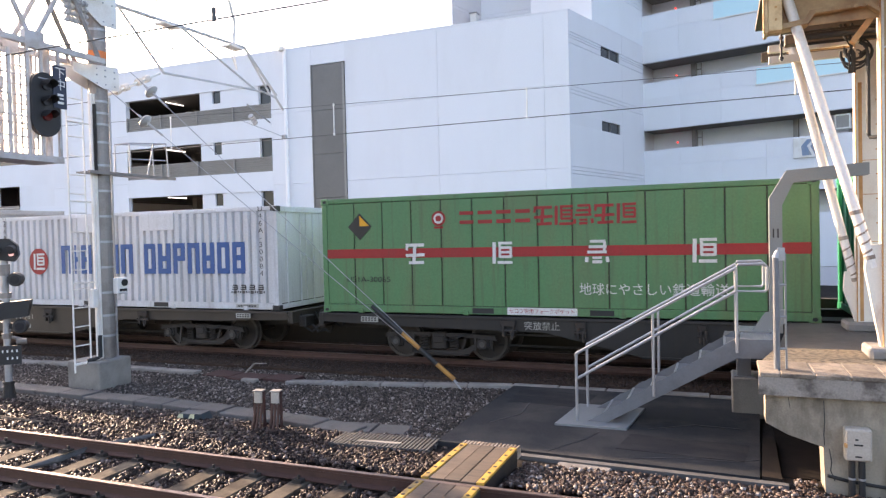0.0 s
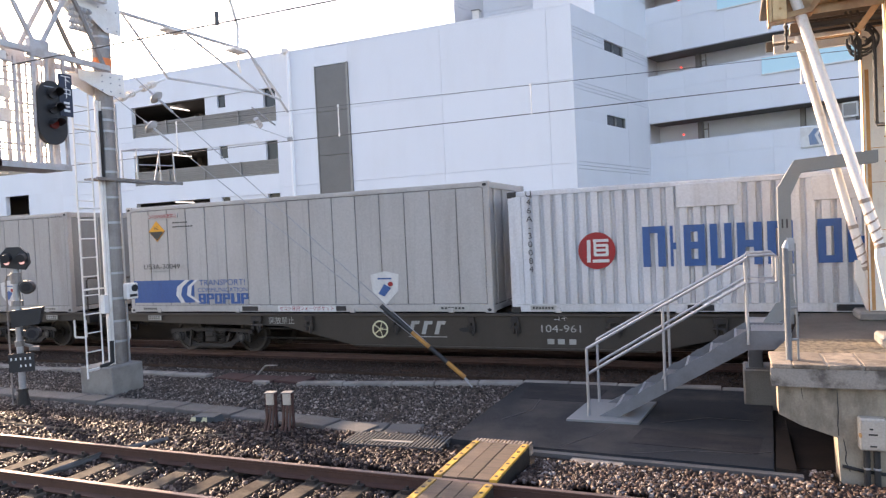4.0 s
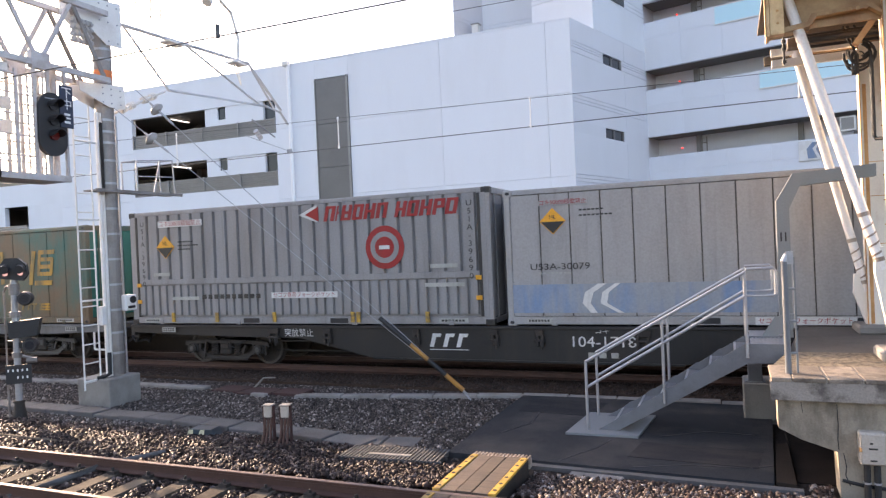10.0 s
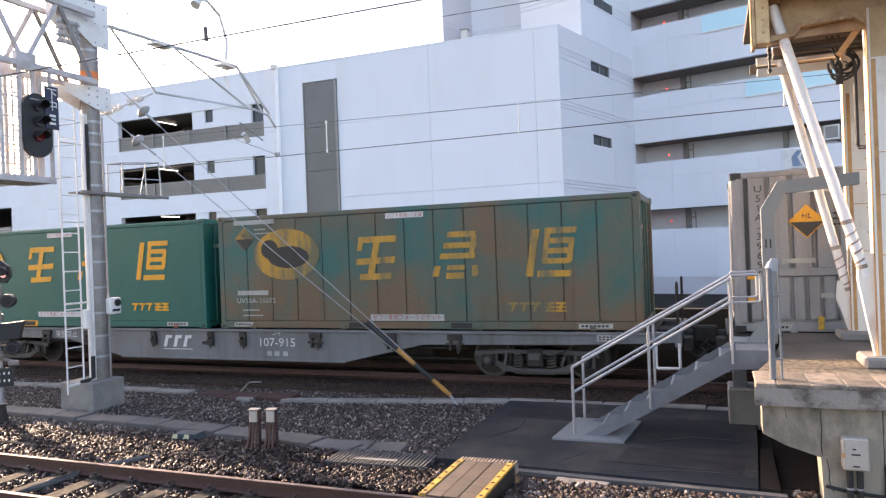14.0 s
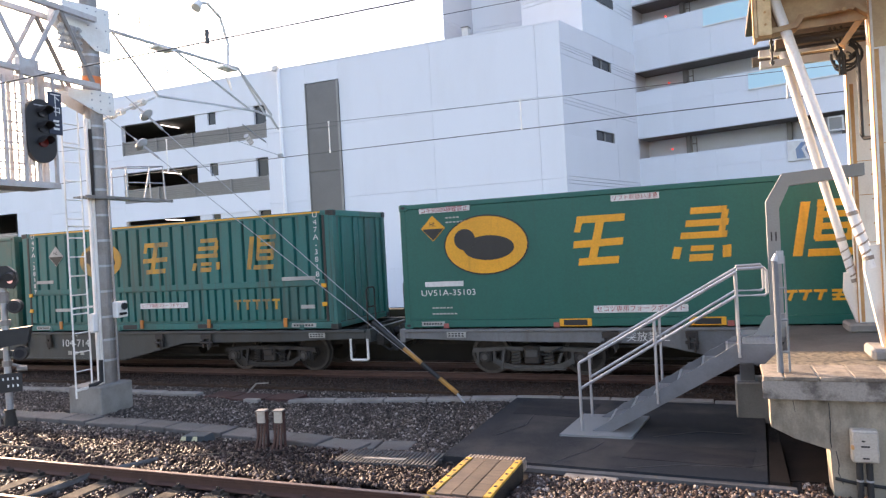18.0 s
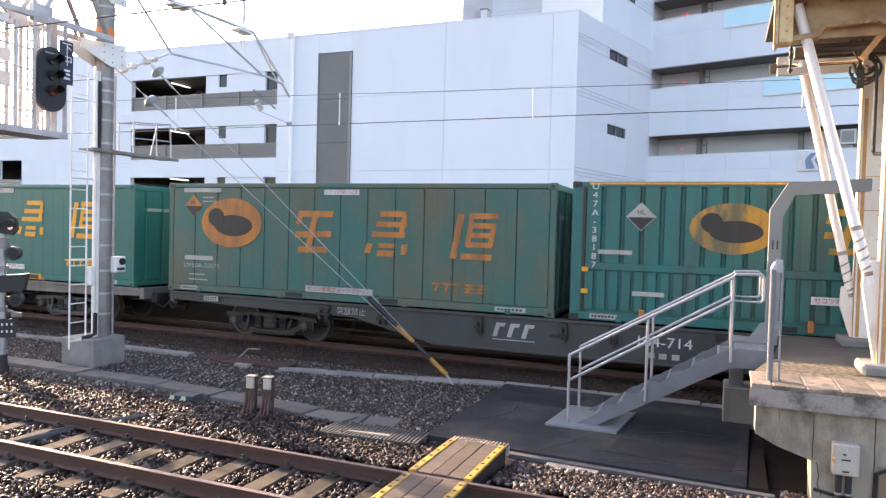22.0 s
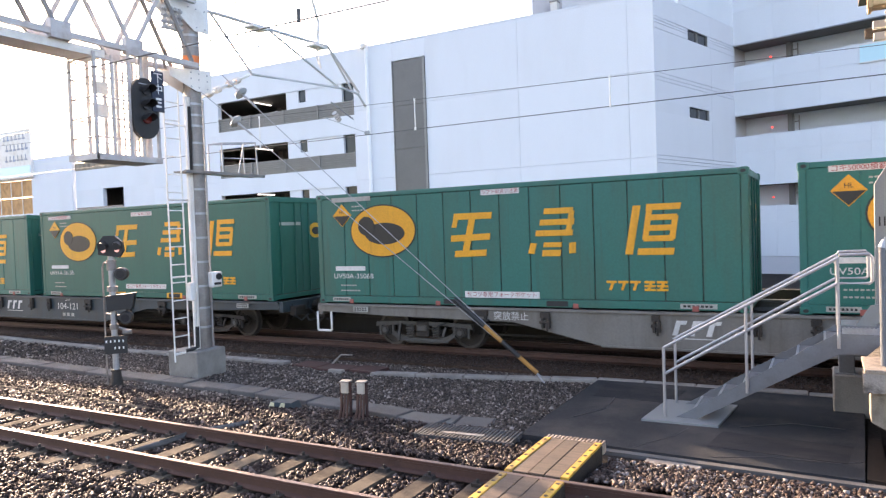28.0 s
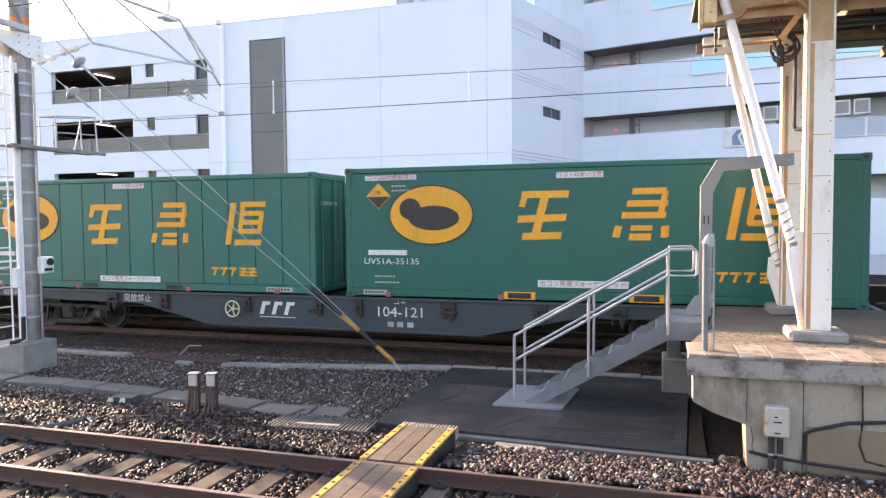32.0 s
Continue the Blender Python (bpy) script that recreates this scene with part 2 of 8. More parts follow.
def paint(name, col, col2, amount=0.5, spread=(0.45, 0.72), rough=0.40, scale=1.2, stretch=(1.3, 1, 0.3), grime=0.35, seed=0.0):
    """Weathered sheet paint: broad stains, thin streaks that run down, shallow dents."""
    m = mat(name, col, rough, col2=col2, scale=scale, amount=amount, spread=spread, stretch=stretch, fine=28, grain=0.10, bump=0.10, dent=0.2, fixed=seed)
    n, l = m.node_tree.nodes, m.node_tree.links
    b = n["Principled BSDF"]
    tc, mp, st, mr, mix = (n.new("ShaderNode" + k) for k in ("TexCoord", "Mapping", "TexNoise", "MapRange", "Mix"))
    mp.inputs["Scale"].default_value = (9.0, 9.0, 0.45)
    mp.inputs["Location"].default_value = (seed * 3.1, 0, seed)
    l.new(tc.outputs["Object"], mp.inputs[0]), l.new(mp.outputs[0], st.inputs["Vector"])
    st.inputs["Scale"].default_value, st.inputs["Detail"].default_value = 1.0, 5
    mr.inputs["From Min"].default_value, mr.inputs["From Max"].default_value, mr.inputs["To Max"].default_value = 0.56, 0.76, grime
    l.new(st.outputs[0], mr.inputs[0])
    mix.data_type = "RGBA"
    mix.inputs[7].default_value = (*(0.45 * a + 0.55 * d for a, d in zip(col2, (0.05, 0.036, 0.026))), 1)
    old = b.inputs["Base Color"].links[0].from_socket
    l.new(old, mix.inputs[6]), l.new(mr.outputs[0], mix.inputs[0]), l.new(mix.outputs[2], b.inputs["Base Color"])
    return m


M["lime_green"] = paint("green_container_paint", (0.078, 0.205, 0.088), (0.13, 0.165, 0.075), 0.75, grime=0.7, seed=1.3)
M["yama_green"] = paint("deep_green_container_paint", (0.008, 0.142, 0.120), (0.022, 0.108, 0.086), 0.5)
M["yama_deep"] = paint("dark_green_container_paint", (0.005, 0.108, 0.083), (0.014, 0.085, 0.064), 0.5, grime=0.2, seed=5.5)
M["yama_green_dull"] = paint("dulled_green_container_paint", (0.016, 0.140, 0.114), (0.045, 0.108, 0.076), 0.75, grime=0.5, seed=2.2)
M["yama_faded"] = paint("faded_grimy_green_paint", (0.018, 0.116, 0.104), (0.155, 0.095, 0.052), 0.94, spread=(0.32, 0.56), scale=0.55, stretch=(1.2, 1, 1.1), grime=0.6, seed=4.4)
M["yama_olive"] = paint("olive_faded_green_paint", (0.022, 0.130, 0.112), (0.122, 0.112, 0.070), 0.9, spread=(0.38, 0.64), scale=0.8, stretch=(1.2, 1, 0.8), grime=0.6, seed=7.9)
M["yama_corr"] = paint("teal_container_paint", (0.010, 0.140, 0.128), (0.062, 0.085, 0.072), 0.75, grime=0.85, seed=3.0)
M["bright_green"] = paint("bright_green_container_paint", (0.01, 0.27, 0.13), (0.02, 0.2, 0.1), 0.4)
M["white_cont"] = paint("white_container_paint", (0.62, 0.63, 0.65), (0.40, 0.38, 0.36), 0.6, grime=0.3, seed=5.1)
M["pale_cont"] = paint("off_white_container_paint", (0.44, 0.425, 0.405), (0.32, 0.295, 0.27), 0.6, grime=0.25, seed=6.0)
M["grey_cont"] = paint("grey_dirty_container_paint", (0.335, 0.33, 0.325), (0.24, 0.225, 0.21), 0.8, grime=0.3, seed=8.0)
# grimy end paint, darker than grey_cont to carry the shade between containers
M["end_grey"] = paint("dirty_shaded_end_paint", (0.175, 0.19, 0.20), (0.12, 0.115, 0.11), 0.7, grime=0.4, seed=3.7)
M["grey_corr"] = paint("mid_grey_container_paint", (0.285, 0.28, 0.28), (0.19, 0.175, 0.165), 0.7, grime=0.4, seed=9.0)
M["orange"] = paint("orange_yellow_paint", (0.78, 0.36, 0.02), (0.55, 0.27, 0.03), 0.5)
M["orange_worn"] = paint("worn_off_orange_paint", (0.36, 0.105, 0.022), (0.13, 0.080, 0.045), 0.97, spread=(0.28, 0.54), scale=2.4)
M["orange_faded"] = paint("faded_orange_paint", (0.52, 0.185, 0.035), (0.16, 0.095, 0.05), 0.9, spread=(0.44, 0.66), scale=2.4)
M["orange_worn"] = paint("worn_amber_paint", (0.50, 0.26, 0.03), (0.10, 0.11, 0.07), 0.9, spread=(0.42, 0.60), scale=2.6)
M["blue"] = paint("blue_paint", (0.018, 0.085, 0.27), (0.07, 0.14, 0.30), 0.5)
M["blue_faded"] = paint("faded_blue_paint", (0.15, 0.25, 0.42), (0.29, 0.315, 0.34), 0.95, spread=(0.38, 0.56), scale=1.6)
M["lash_red"] = paint("faded_red_lashing_plate", (0.34, 0.10, 0.085), (0.16, 0.07, 0.06), 0.7)
M["red_mark"] = paint("red_container_mark", (0.33, 0.014, 0.016), (0.24, 0.03, 0.026), 0.6)
M["mark_black"] = paint("black_container_mark", (0.02, 0.02, 0.02), (0.05, 0.045, 0.04), 0.5)
M["mark_white"] = paint("white_container_mark", (0.66, 0.66, 0.64), (0.42, 0.42, 0.38), 0.5)
M["mark_dim"] = paint("worn_white_mark", (0.40, 0.40, 0.37), (0.2, 0.2, 0.17), 0.7)
M["under"] = mat("grimy_bogie_steel", (0.026, 0.022, 0.019), 0.7, 0.1, col2=(0.055, 0.041, 0.031), scale=6, amount=0.8, fine=60, grain=0.25, bump=0.3)
M["wheel"] = mat("brown_wheel_steel", (0.034, 0.027, 0.023), 0.6, 0.2, col2=(0.07, 0.05, 0.038), scale=5, amount=0.7)
M["wheel_rim"] = mat("worn_wheel_rim", (0.085, 0.074, 0.066), 0.5, 0.4, col2=(0.045, 0.036, 0.03), scale=5, amount=0.6)
M["bogie_grey"] = mat("dusty_grey_bogie_frame", (0.085, 0.080, 0.072), 0.7, 0.1, col2=(0.06, 0.047, 0.037), scale=5, amount=0.8, fine=60, grain=0.2, bump=0.25)
M["bogie_brown"] = mat("dusty_brown_bogie_frame", (0.036, 0.029, 0.024), 0.7, 0.1, col2=(0.018, 0.015, 0.013), scale=5, amount=0.8, fine=60, grain=0.2, bump=0.25)
for key, a, b2 in (("w_black", (0.019, 0.019, 0.020), (0.036, 0.030, 0.025)), ("w_brown", (0.046, 0.038, 0.031), (0.030, 0.024, 0.019)),
                   ("w_grey", (0.16, 0.165, 0.17), (0.10, 0.09, 0.078)), ("w_slate", (0.050, 0.056, 0.056), (0.040, 0.035, 0.030)),
                   ("w_pale", (0.185, 0.175, 0.16), (0.105, 0.088, 0.07)), ("w_blue", (0.034, 0.053, 0.066), (0.048, 0.046, 0.041))):
    M[key] = paint("wagon_frame_" + key[2:], a, b2, 0.8)


# ---- mesh helpers ----
def box(bm, x0, x1, y0, y1, z0, z1, bevel=0.0):
    v = [bm.verts.new((x, y, z)) for z in (z0, z1) for y in (y0, y1) for x in (x0, x1)]
    f = [bm.faces.new([v[i] for i in q]) for q in ((0, 2, 3, 1), (4, 5, 7, 6), (0, 1, 5, 4), (2, 6, 7, 3), (0, 4, 6, 2), (1, 3, 7, 5))]
    if bevel:
        bmesh.ops.bevel(bm, geom=list({e for q in f for e in q.edges}), offset=bevel, segments=1, affect="EDGES")
    return bm


def tube(bm, p, q, r, n=10, r2=None):
    p, q = Vector(p), Vector(q)
    d = q - p
    turn = d.to_track_quat("Z", "Y").to_matrix().to_4x4()
    bmesh.ops.create_cone(bm, cap_ends=True, segments=n, radius1=r, radius2=r if r2 is None else r2, depth=d.length,
                          matrix=Matrix.Translation((p + q) / 2) @ turn)
    return bm


def upright(bm, pts, z0, z1):
    """An outline in x and y, drawn up from z0 to z1."""
    a = [bm.verts.new((x, y, z0)) for x, y in pts]
    b = [bm.verts.new((x, y, z1)) for x, y in pts]
    bm.faces.new(a[::-1]), bm.faces.new(b)
    for i in range(len(pts)):
        j = (i + 1) % len(pts)
        bm.faces.new((a[i], a[j], b[j], b[i]))
    bmesh.ops.recalc_face_normals(bm, faces=bm.faces)
    return bm


def path(bm, pts, r, n=8):
    """A tube of radius r swept along the points."""
    pts = [Vector(q) for q in pts]
    ring = []
    for k, q in enumerate(pts):
        d = (pts[min(k + 1, len(pts) - 1)] - pts[max(k - 1, 0)]).normalized()
        up = Vector((0.13, 0.2, 1)) if abs(d.z) < 0.9 else Vector((1, 0.2, 0.1))
        a = d.cross(up).normalized()
        b = d.cross(a)
        ring.append([bm.verts.new(q + (a * math.cos(t) + b * math.sin(t)) * r) for t in (math.tau * i / n for i in range(n))])
    for a, b in zip(ring, ring[1:]):
        # turn the next ring to the nearest start
        s = min(range(n), key=lambda k: (b[k].co - a[0].co).length)
        b[:] = b[s:] + b[:s]
        flip = (b[1].co - a[1].co).length > (b[-1].co - a[1].co).length
        if flip:
            b[:] = [b[0]] + b[:0:-1]
        for i in range(n):
            bm.faces.new((a[i], a[(i + 1) % n], b[(i + 1) % n], b[i]))
    bm.faces.new(ring[0][::-1]), bm.faces.new(ring[-1])
    bmesh.ops.recalc_face_normals(bm, faces=bm.faces)
    return bm


def beam(bm, p, q, w, h):
    """A bar of rectangular section w x h from p to q."""
    p, q = Vector(p), Vector(q)
    d = q - p
    turn = d.to_track_quat("X", "Z").to_matrix().to_4x4()
    m = Matrix.Translation((p + q) / 2) @ turn @ Matrix.Diagonal((d.length, w, h, 1))
    bmesh.ops.create_cube(bm, size=1, matrix=m)
    return bm


def prism(bm, pts, y0, y1):
    """An outline in x and z, drawn out from y0 to y1."""
    a = [bm.verts.new((x, y0, z)) for x, z in pts]
    b = [bm.verts.new((x, y1, z)) for x, z in pts]
    bm.faces.new(a), bm.faces.new(b[::-1])
    for i in range(len(pts)):
        j = (i + 1) % len(pts)
        bm.faces.new((a[j], a[i], b[i], b[j]))
    bmesh.ops.recalc_face_normals(bm, faces=bm.faces)
    return bm


def B():
    return bmesh.new()


def mesh_of(name, bm, material, smooth=False):
    me = bpy.data.meshes.new(name)
    bm.to_mesh(me)
    bm.free()
    me.materials.append(material)
    if smooth:
        me.polygons.foreach_set("use_smooth", [True] * len(me.polygons))
    return me


def part(name, bm, material, parent, label="", m=None, smooth=False):
    ob = new(name, bm if isinstance(bm, bpy.types.Mesh) else mesh_of(name, bm, material, smooth))
    ob.parent = parent
    if m is not None:
        ob.matrix_basis = m
    return tagged(ob, label)


def thing(name, at, label, category, group="", kind=""):
    ob = new(name)
    ob.empty_display_size = 0.2
    ob.matrix_basis = pose(*at) if len(at) == 3 else at
    return tagged(ob, label, category, group, kind)


def solid(name, bm, material, label, category, group="", kind="", at=(0, 0, 0)):
    ob = new(name, mesh_of(name, bm, material))
    ob.location = at
    return tagged(ob, label, category, group, kind)


def words(text, size, material, squeeze=1.0):
    """Flat letters of the built-in font, upright in the x-z plane, centred."""
    cu = bpy.data.curves.new("letters", "FONT")
    cu.body, cu.size, cu.align_x, cu.align_y = text, size, "CENTER", "CENTER"
    cu.resolution_u = 3
    ob = bpy.data.objects.new("letters", cu)
    scene.collection.objects.link(ob)
    me = bpy.data.meshes.new_from_object(ob.evaluated_get(bpy.context.evaluated_depsgraph_get()))
    bpy.data.objects.remove(ob)
    me.transform(pose(0, 0, 0, 90) @ Matrix.Diagonal((squeeze, 1, 1, 1)))
    me.materials.clear()
    me.materials.append(material)
    return me


T = {}
for key, text, size, m, sq in (
        ("ban", "コキ50000積載禁止", 0.155, "red_mark", 1.0), ("lift", "リフト取扱い注意", 0.12, "red_mark", 1.0),
        ("fork", "セコツ専用フォークポケット", 0.135, "red_mark", 1.0), ("nokick", "突放禁止", 0.24, "mark_white", 1.0),
        ("nokick_dim", "突放禁止", 0.22, "mark_dim", 1.0), ("koki", "コキ", 0.14, "mark_white", 1.0),
        ("earth", "地球にやさしい鉄道輸送", 0.235, "mark_white", 1.0), ("hl", "HL", 0.13, "mark_black", 1.0),
        ("id_a", "U51A-30065", 0.16, "mark_black", 1.25), ("id_b2", "U53A-30049", 0.17, "mark_black", 1.3),
        ("id_c1", "U53A-30079", 0.17, "mark_black", 1.3), ("id_d1", "UV50A-35072", 0.15, "mark_dim", 1.2),
        ("id_d2", "UV51A-35103", 0.17, "mark_white", 1.2), ("id_e2", "UV50A-35075", 0.15, "mark_dim", 1.2),
        ("id_f1", "UV50A-38077", 0.16, "mark_white", 1.2), ("id_f2", "UV50A-35068", 0.16, "mark_white", 1.2),
        ("id_g1", "UV51A-35135", 0.17, "mark_white", 1.2), ("transport", "TRANSPORT!", 0.19, "blue", 1.2),
        ("communication", "COMMUNICATION", 0.14, "blue", 1.2), ("n_b", "104-961", 0.2, "mark_dim", 1.3),
        ("n_c", "104-1718", 0.28, "mark_white", 1.15), ("n_d", "107-915", 0.26, "mark_white", 1.15),
        ("n_e", "104-714", 0.26, "mark_white", 1.15), ("n_f", "107-380", 0.26, "mark_white", 1.15),
        ("n_g", "104-121", 0.28, "mark_white", 1.15), ("down", "下", 0.36, "white_mark", 1.0), ("mid", "中", 0.36, "white_mark", 1.0),
        ("side_b", "U\n4\n6\nA\n-\n3\n0\n0\n8\n4", 0.16, "mark_black", 1.2), ("side_c", "U\n5\n1\nA\n-\n3\n9\n6\n9\n0", 0.16, "mark_black", 1.2),
        ("side_e", "U\n4\n7\nA\n-\n3\n8\n1\n8\n7", 0.16, "mark_white", 1.2)):
    T[key] = words(text, size, M[m], sq)

# ---- ground and tracks ----
GROUND = -0.22
bm = B()
box(bm, -400, 400, -60, 900, GROUND - 0.6, GROUND)
solid("ground", bm, M["ballast"], "grey-brown crushed stone ballast ground across the yard", "ground", kind="structure")
bm = B()
prism(bm, [(-60, GROUND), (40, GROUND), (40, -0.152), (-60, -0.152)], 12.35, 16.4)
solid("ballast_bed", bm, M["ballast_rusty"], "rust-brown ballast bed under the goods track", "ballast", kind="structure")


def rail_mesh(x0, x1):
    prof = [(-0.0635, -0.153), (0.0635, -0.153), (0.0635, -0.14), (0.012, -0.115), (0.009, -0.045), (0.0325, -0.032), (0.0325, -0.006),
            (-0.0325, -0.006), (-0.0325, -0.032), (-0.009, -0.045), (-0.012, -0.115), (-0.0635, -0.14)]
    bm = B()
    a = [bm.verts.new((x0, y, z)) for y, z in prof]
    b = [bm.verts.new((x1, y, z)) for y, z in prof]
    bm.faces.new(a[::-1]), bm.faces.new(b)
    for i in range(len(prof)):
        j = (i + 1) % len(prof)
        bm.faces.new((a[i], a[j], b[j], b[i]))
    return bm


def sleeper_mesh():
    bm = B()
    pts = [(-0.14, -0.32), (0.14, -0.32), (0.105, -0.155), (-0.105, -0.155)]
    prism(bm, pts, -1.0, 1.0)
    return mesh_of("sleeper", bm, M["sleeper"])


def clip_mesh():
    bm = B()
    box(bm, -0.06, 0.06, -0.15, -0.07, -0.155, -0.115)
    box(bm, -0.06, 0.06, 0.07, 0.15, -0.155, -0.115)
    tube(bm, (0, -0.11, -0.12), (0, -0.11, -0.075), 0.02, 6)
    tube(bm, (0, 0.11, -0.12), (0, 0.11, -0.075), 0.02, 6)
    return mesh_of("rail_clip", bm, M["under"])


SLEEPER, CLIP = sleeper_mesh(), clip_mesh()


def track(y, x0, x1, label, clips):
    tr = thing("railway_track", (0, y, 0), label, "railway track", kind="structure")
    for side in (-0.566, 0.566):
        r = part("rail", rail_mesh(x0, x1), M["rail"], tr, m=pose(0, side, 0))
        bm = B()
        box(bm, x0, x1, -0.030, 0.030, -0.006, 0.0, 0.002)
        part("rail_head", bm, M["rail_top"], r, "bright worn running surface")
    n = int((x1 - x0) / 0.6)
    for i in range(n):
        x = x0 + 0.3 + i * 0.6
        part("sleeper", SLEEPER, None, tr, m=pose(x, 0, 0, 0, 0, random.uniform(-1.5, 1.5)))
        if clips and -16 < x < 4:
            for side in (-0.566, 0.566):
                part("rail_clip", CLIP, None, tr, m=pose(x, side, 0))
    return tr


NEAR_Y, FAR_Y = 6.155, 14.105
track(NEAR_Y, -60, 24, "near railway track with brown rails on pale concrete sleepers", True)
track(FAR_Y, -60, 24, "goods railway track with dark rusty rails beneath the train", False)

# ---- car park building, parallel to the tracks ----
FY = 31.0


def wall(parent, name, x0, x1, z0, z1, y0=0.0, y1=0.3, m="facade", label=""):
    bm = B()
    box(bm, x0, x1, y0, y1, z0, z1)
    return part(name, bm, M[m], parent, label)


def car_park():
    p = thing("car_park_building", (0, FY, GROUND), "white multi-storey car park with louvred open decks", "building")
    g = -GROUND
    # piers and the blank wall in panels
    for x0, x1 in ((-38.4, -35.4), (-35.4, -32.35)):
        for z0, z1 in ((0, 3.4), (3.4, 6.2), (6.2, 9.0), (9.0, 12.75)):
            wall(p, "wall_panel", x0 + 0.006, x1 - 0.006, z0 + 0.006, z1 - 0.006)
    for x0, x1 in ((-22.18, -19.62), (-17.66, -12.6), (-12.6, -7.4), (-7.4, -6.27)):
        for z0, z1 in ((0, 1.95), (1.95, 5.67), (5.67, 9.4), (9.4, 12.68)):
            wall(p, "wall_panel", x0 + 0.006, x1 - 0.006, z0 + 0.006, z1 - 0.006)
    wall(p, "wall_panel", -19.62, -17.66, 11.72, 12.66)
    wall(p, "backing_wall", -22.18, -6.4, 0.0, 12.6, 0.3, 0.5, "tower")
    bm = B()
    box(bm, -38.4, -6.28, -0.004, 0.5, 12.683, 12.75)
    part("roof_coping", bm, M["facade"], p)
    # tall dark strip of cladding with a pale frame
    for z0, z1 in ((0.2, 2.6), (2.6, 4.85), (4.85, 7.1), (7.1, 9.35), (9.35, 11.68)):
        wall(p, "cladding_panel", -19.58, -17.82, z0 + 0.01, z1 - 0.01, -0.02, 0.28, "dark_cladding")
    wall(p, "cladding_trim", -17.80, -17.68, 0.2, 11.72, -0.06, 0.25, "louvre")
    wall(p, "cladding_trim", -19.66, -19.59, 0.2, 11.72, -0.04, 0.25, "dark_cladding")
    # decks
    tops = [10.78, 7.97, 5.15, 2.33]
    for k, t in enumerate(tops):
        t += g
        up = 12.68 if k == 0 else tops[k - 1] + g - 1.78
        wall(p, "spandrel", -32.35, -22.18, t, up)
        r1, r0 = t - 0.98, t - 1.78
        wall(p, "wall_panel", -26.95, -26.08, r1, t, 0.05, 0.25)
        wall(p, "wall_panel", -25.53, -22.99, r1, t, 0.05, 0.25)
        wall(p, "wall_panel", -26.08, -25.53, r1, t - 0.68, 0.05, 0.25)
        wall(p, "dark_window", -26.08, -25.53, t - 0.68, t, 0.16, 0.22, "window")
        # the right-hand one is an opening; a dark sheet paints its shade
        wall(p, "dark_window", -22.99, -22.18, r1, t, 0.22, 0.28, "window")
        for i in range(7):
            z = r0 + 0.03 + i * 0.115
            bm = B()
            box(bm, -32.35, -22.18, 0.06, 0.14, z, z + 0.075)
            part("louvre_slat", bm, M["louvre"], p)
        wall(p, "louvre_backing", -32.35, -22.18, r0, r1 - 0.02, 0.17, 0.2, "louvre")
        for x in (-32.3, -29.8, -27.2, -24.7, -22.25):
            wall(p, "louvre_post", x - 0.04, x + 0.04, r0, r1 + 0.02, 0.0, 0.06, "louvre")
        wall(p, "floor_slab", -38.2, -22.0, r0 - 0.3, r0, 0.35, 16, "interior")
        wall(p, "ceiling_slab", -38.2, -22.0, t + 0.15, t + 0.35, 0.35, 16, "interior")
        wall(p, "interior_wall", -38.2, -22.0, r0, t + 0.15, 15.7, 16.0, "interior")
        if k == 0:
            bm = B()
            prism(bm, [(-32.3, t - 0.98), (-28.4, t - 0.98), (-29.6, t - 0.45), (-32.3, t - 0.62)], 2.2, 2.5)
            part("ramp_wall", bm, M["facade"], p, "white sloping ramp parapet")
        for x in (-31.2, -29.0):
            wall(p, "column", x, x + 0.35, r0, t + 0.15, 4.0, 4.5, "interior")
        for x in (-30.5, -27.6):
            bm = B()
            tube(bm, (x, 1.2, t + 0.03), (x + 0.1, 2.6, t + 0.03), 0.03, 8)
            part("tube_lamp", bm, M["tube_lamp"], p, "lit fluorescent tube")
    bm = B()
    tube(bm, (-21.18, -0.12, 0.0), (-21.18, -0.12, 12.72), 0.10, 12)
    part("drainpipe", bm, M["white_pipe"], p, "white downpipe")
    bm = B()
    box(bm, -21.45, -21.1, -0.3, 0.0, 12.6, 12.85, 0.02)
    part("drain_head", bm, M["white_paint"], p)
    wall(p, "side_wall", -38.4, -38.1, 0, 12.68, 0.31, 16)
    # flat roof behind the parapet, unseen, added to keep bounced light off the tower
    bm = B()
    upright(bm, [(-38.05, 0.52), (-6.7, 0.52), (-4.4, 8.3), (-4.4, 16.0), (-38.05, 16.0)], 12.3, 12.5)
    part("roof_deck", bm, M["roof"], p, "unseen dark roof that stops bounced light")
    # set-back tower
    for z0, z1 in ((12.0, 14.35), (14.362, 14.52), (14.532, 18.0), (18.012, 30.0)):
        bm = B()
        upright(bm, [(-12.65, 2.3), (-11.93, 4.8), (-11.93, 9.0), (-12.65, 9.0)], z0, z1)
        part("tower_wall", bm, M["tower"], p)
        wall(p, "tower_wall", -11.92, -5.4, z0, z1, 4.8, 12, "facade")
    v = wall(p, "vent", -12.0, -11.65, 13.3, 14.2, 3.2, 3.55, "white_paint", "small white roof vent")
    wall(v, "vent_rim", -12.04, -11.61, 14.203, 14.25, 3.15, 3.6, "louvre")
    return p


car_park()
SIDE = pose(-6.555, FY + 0.082, GROUND, 0, 0, 74)        # its x runs back along the side wall


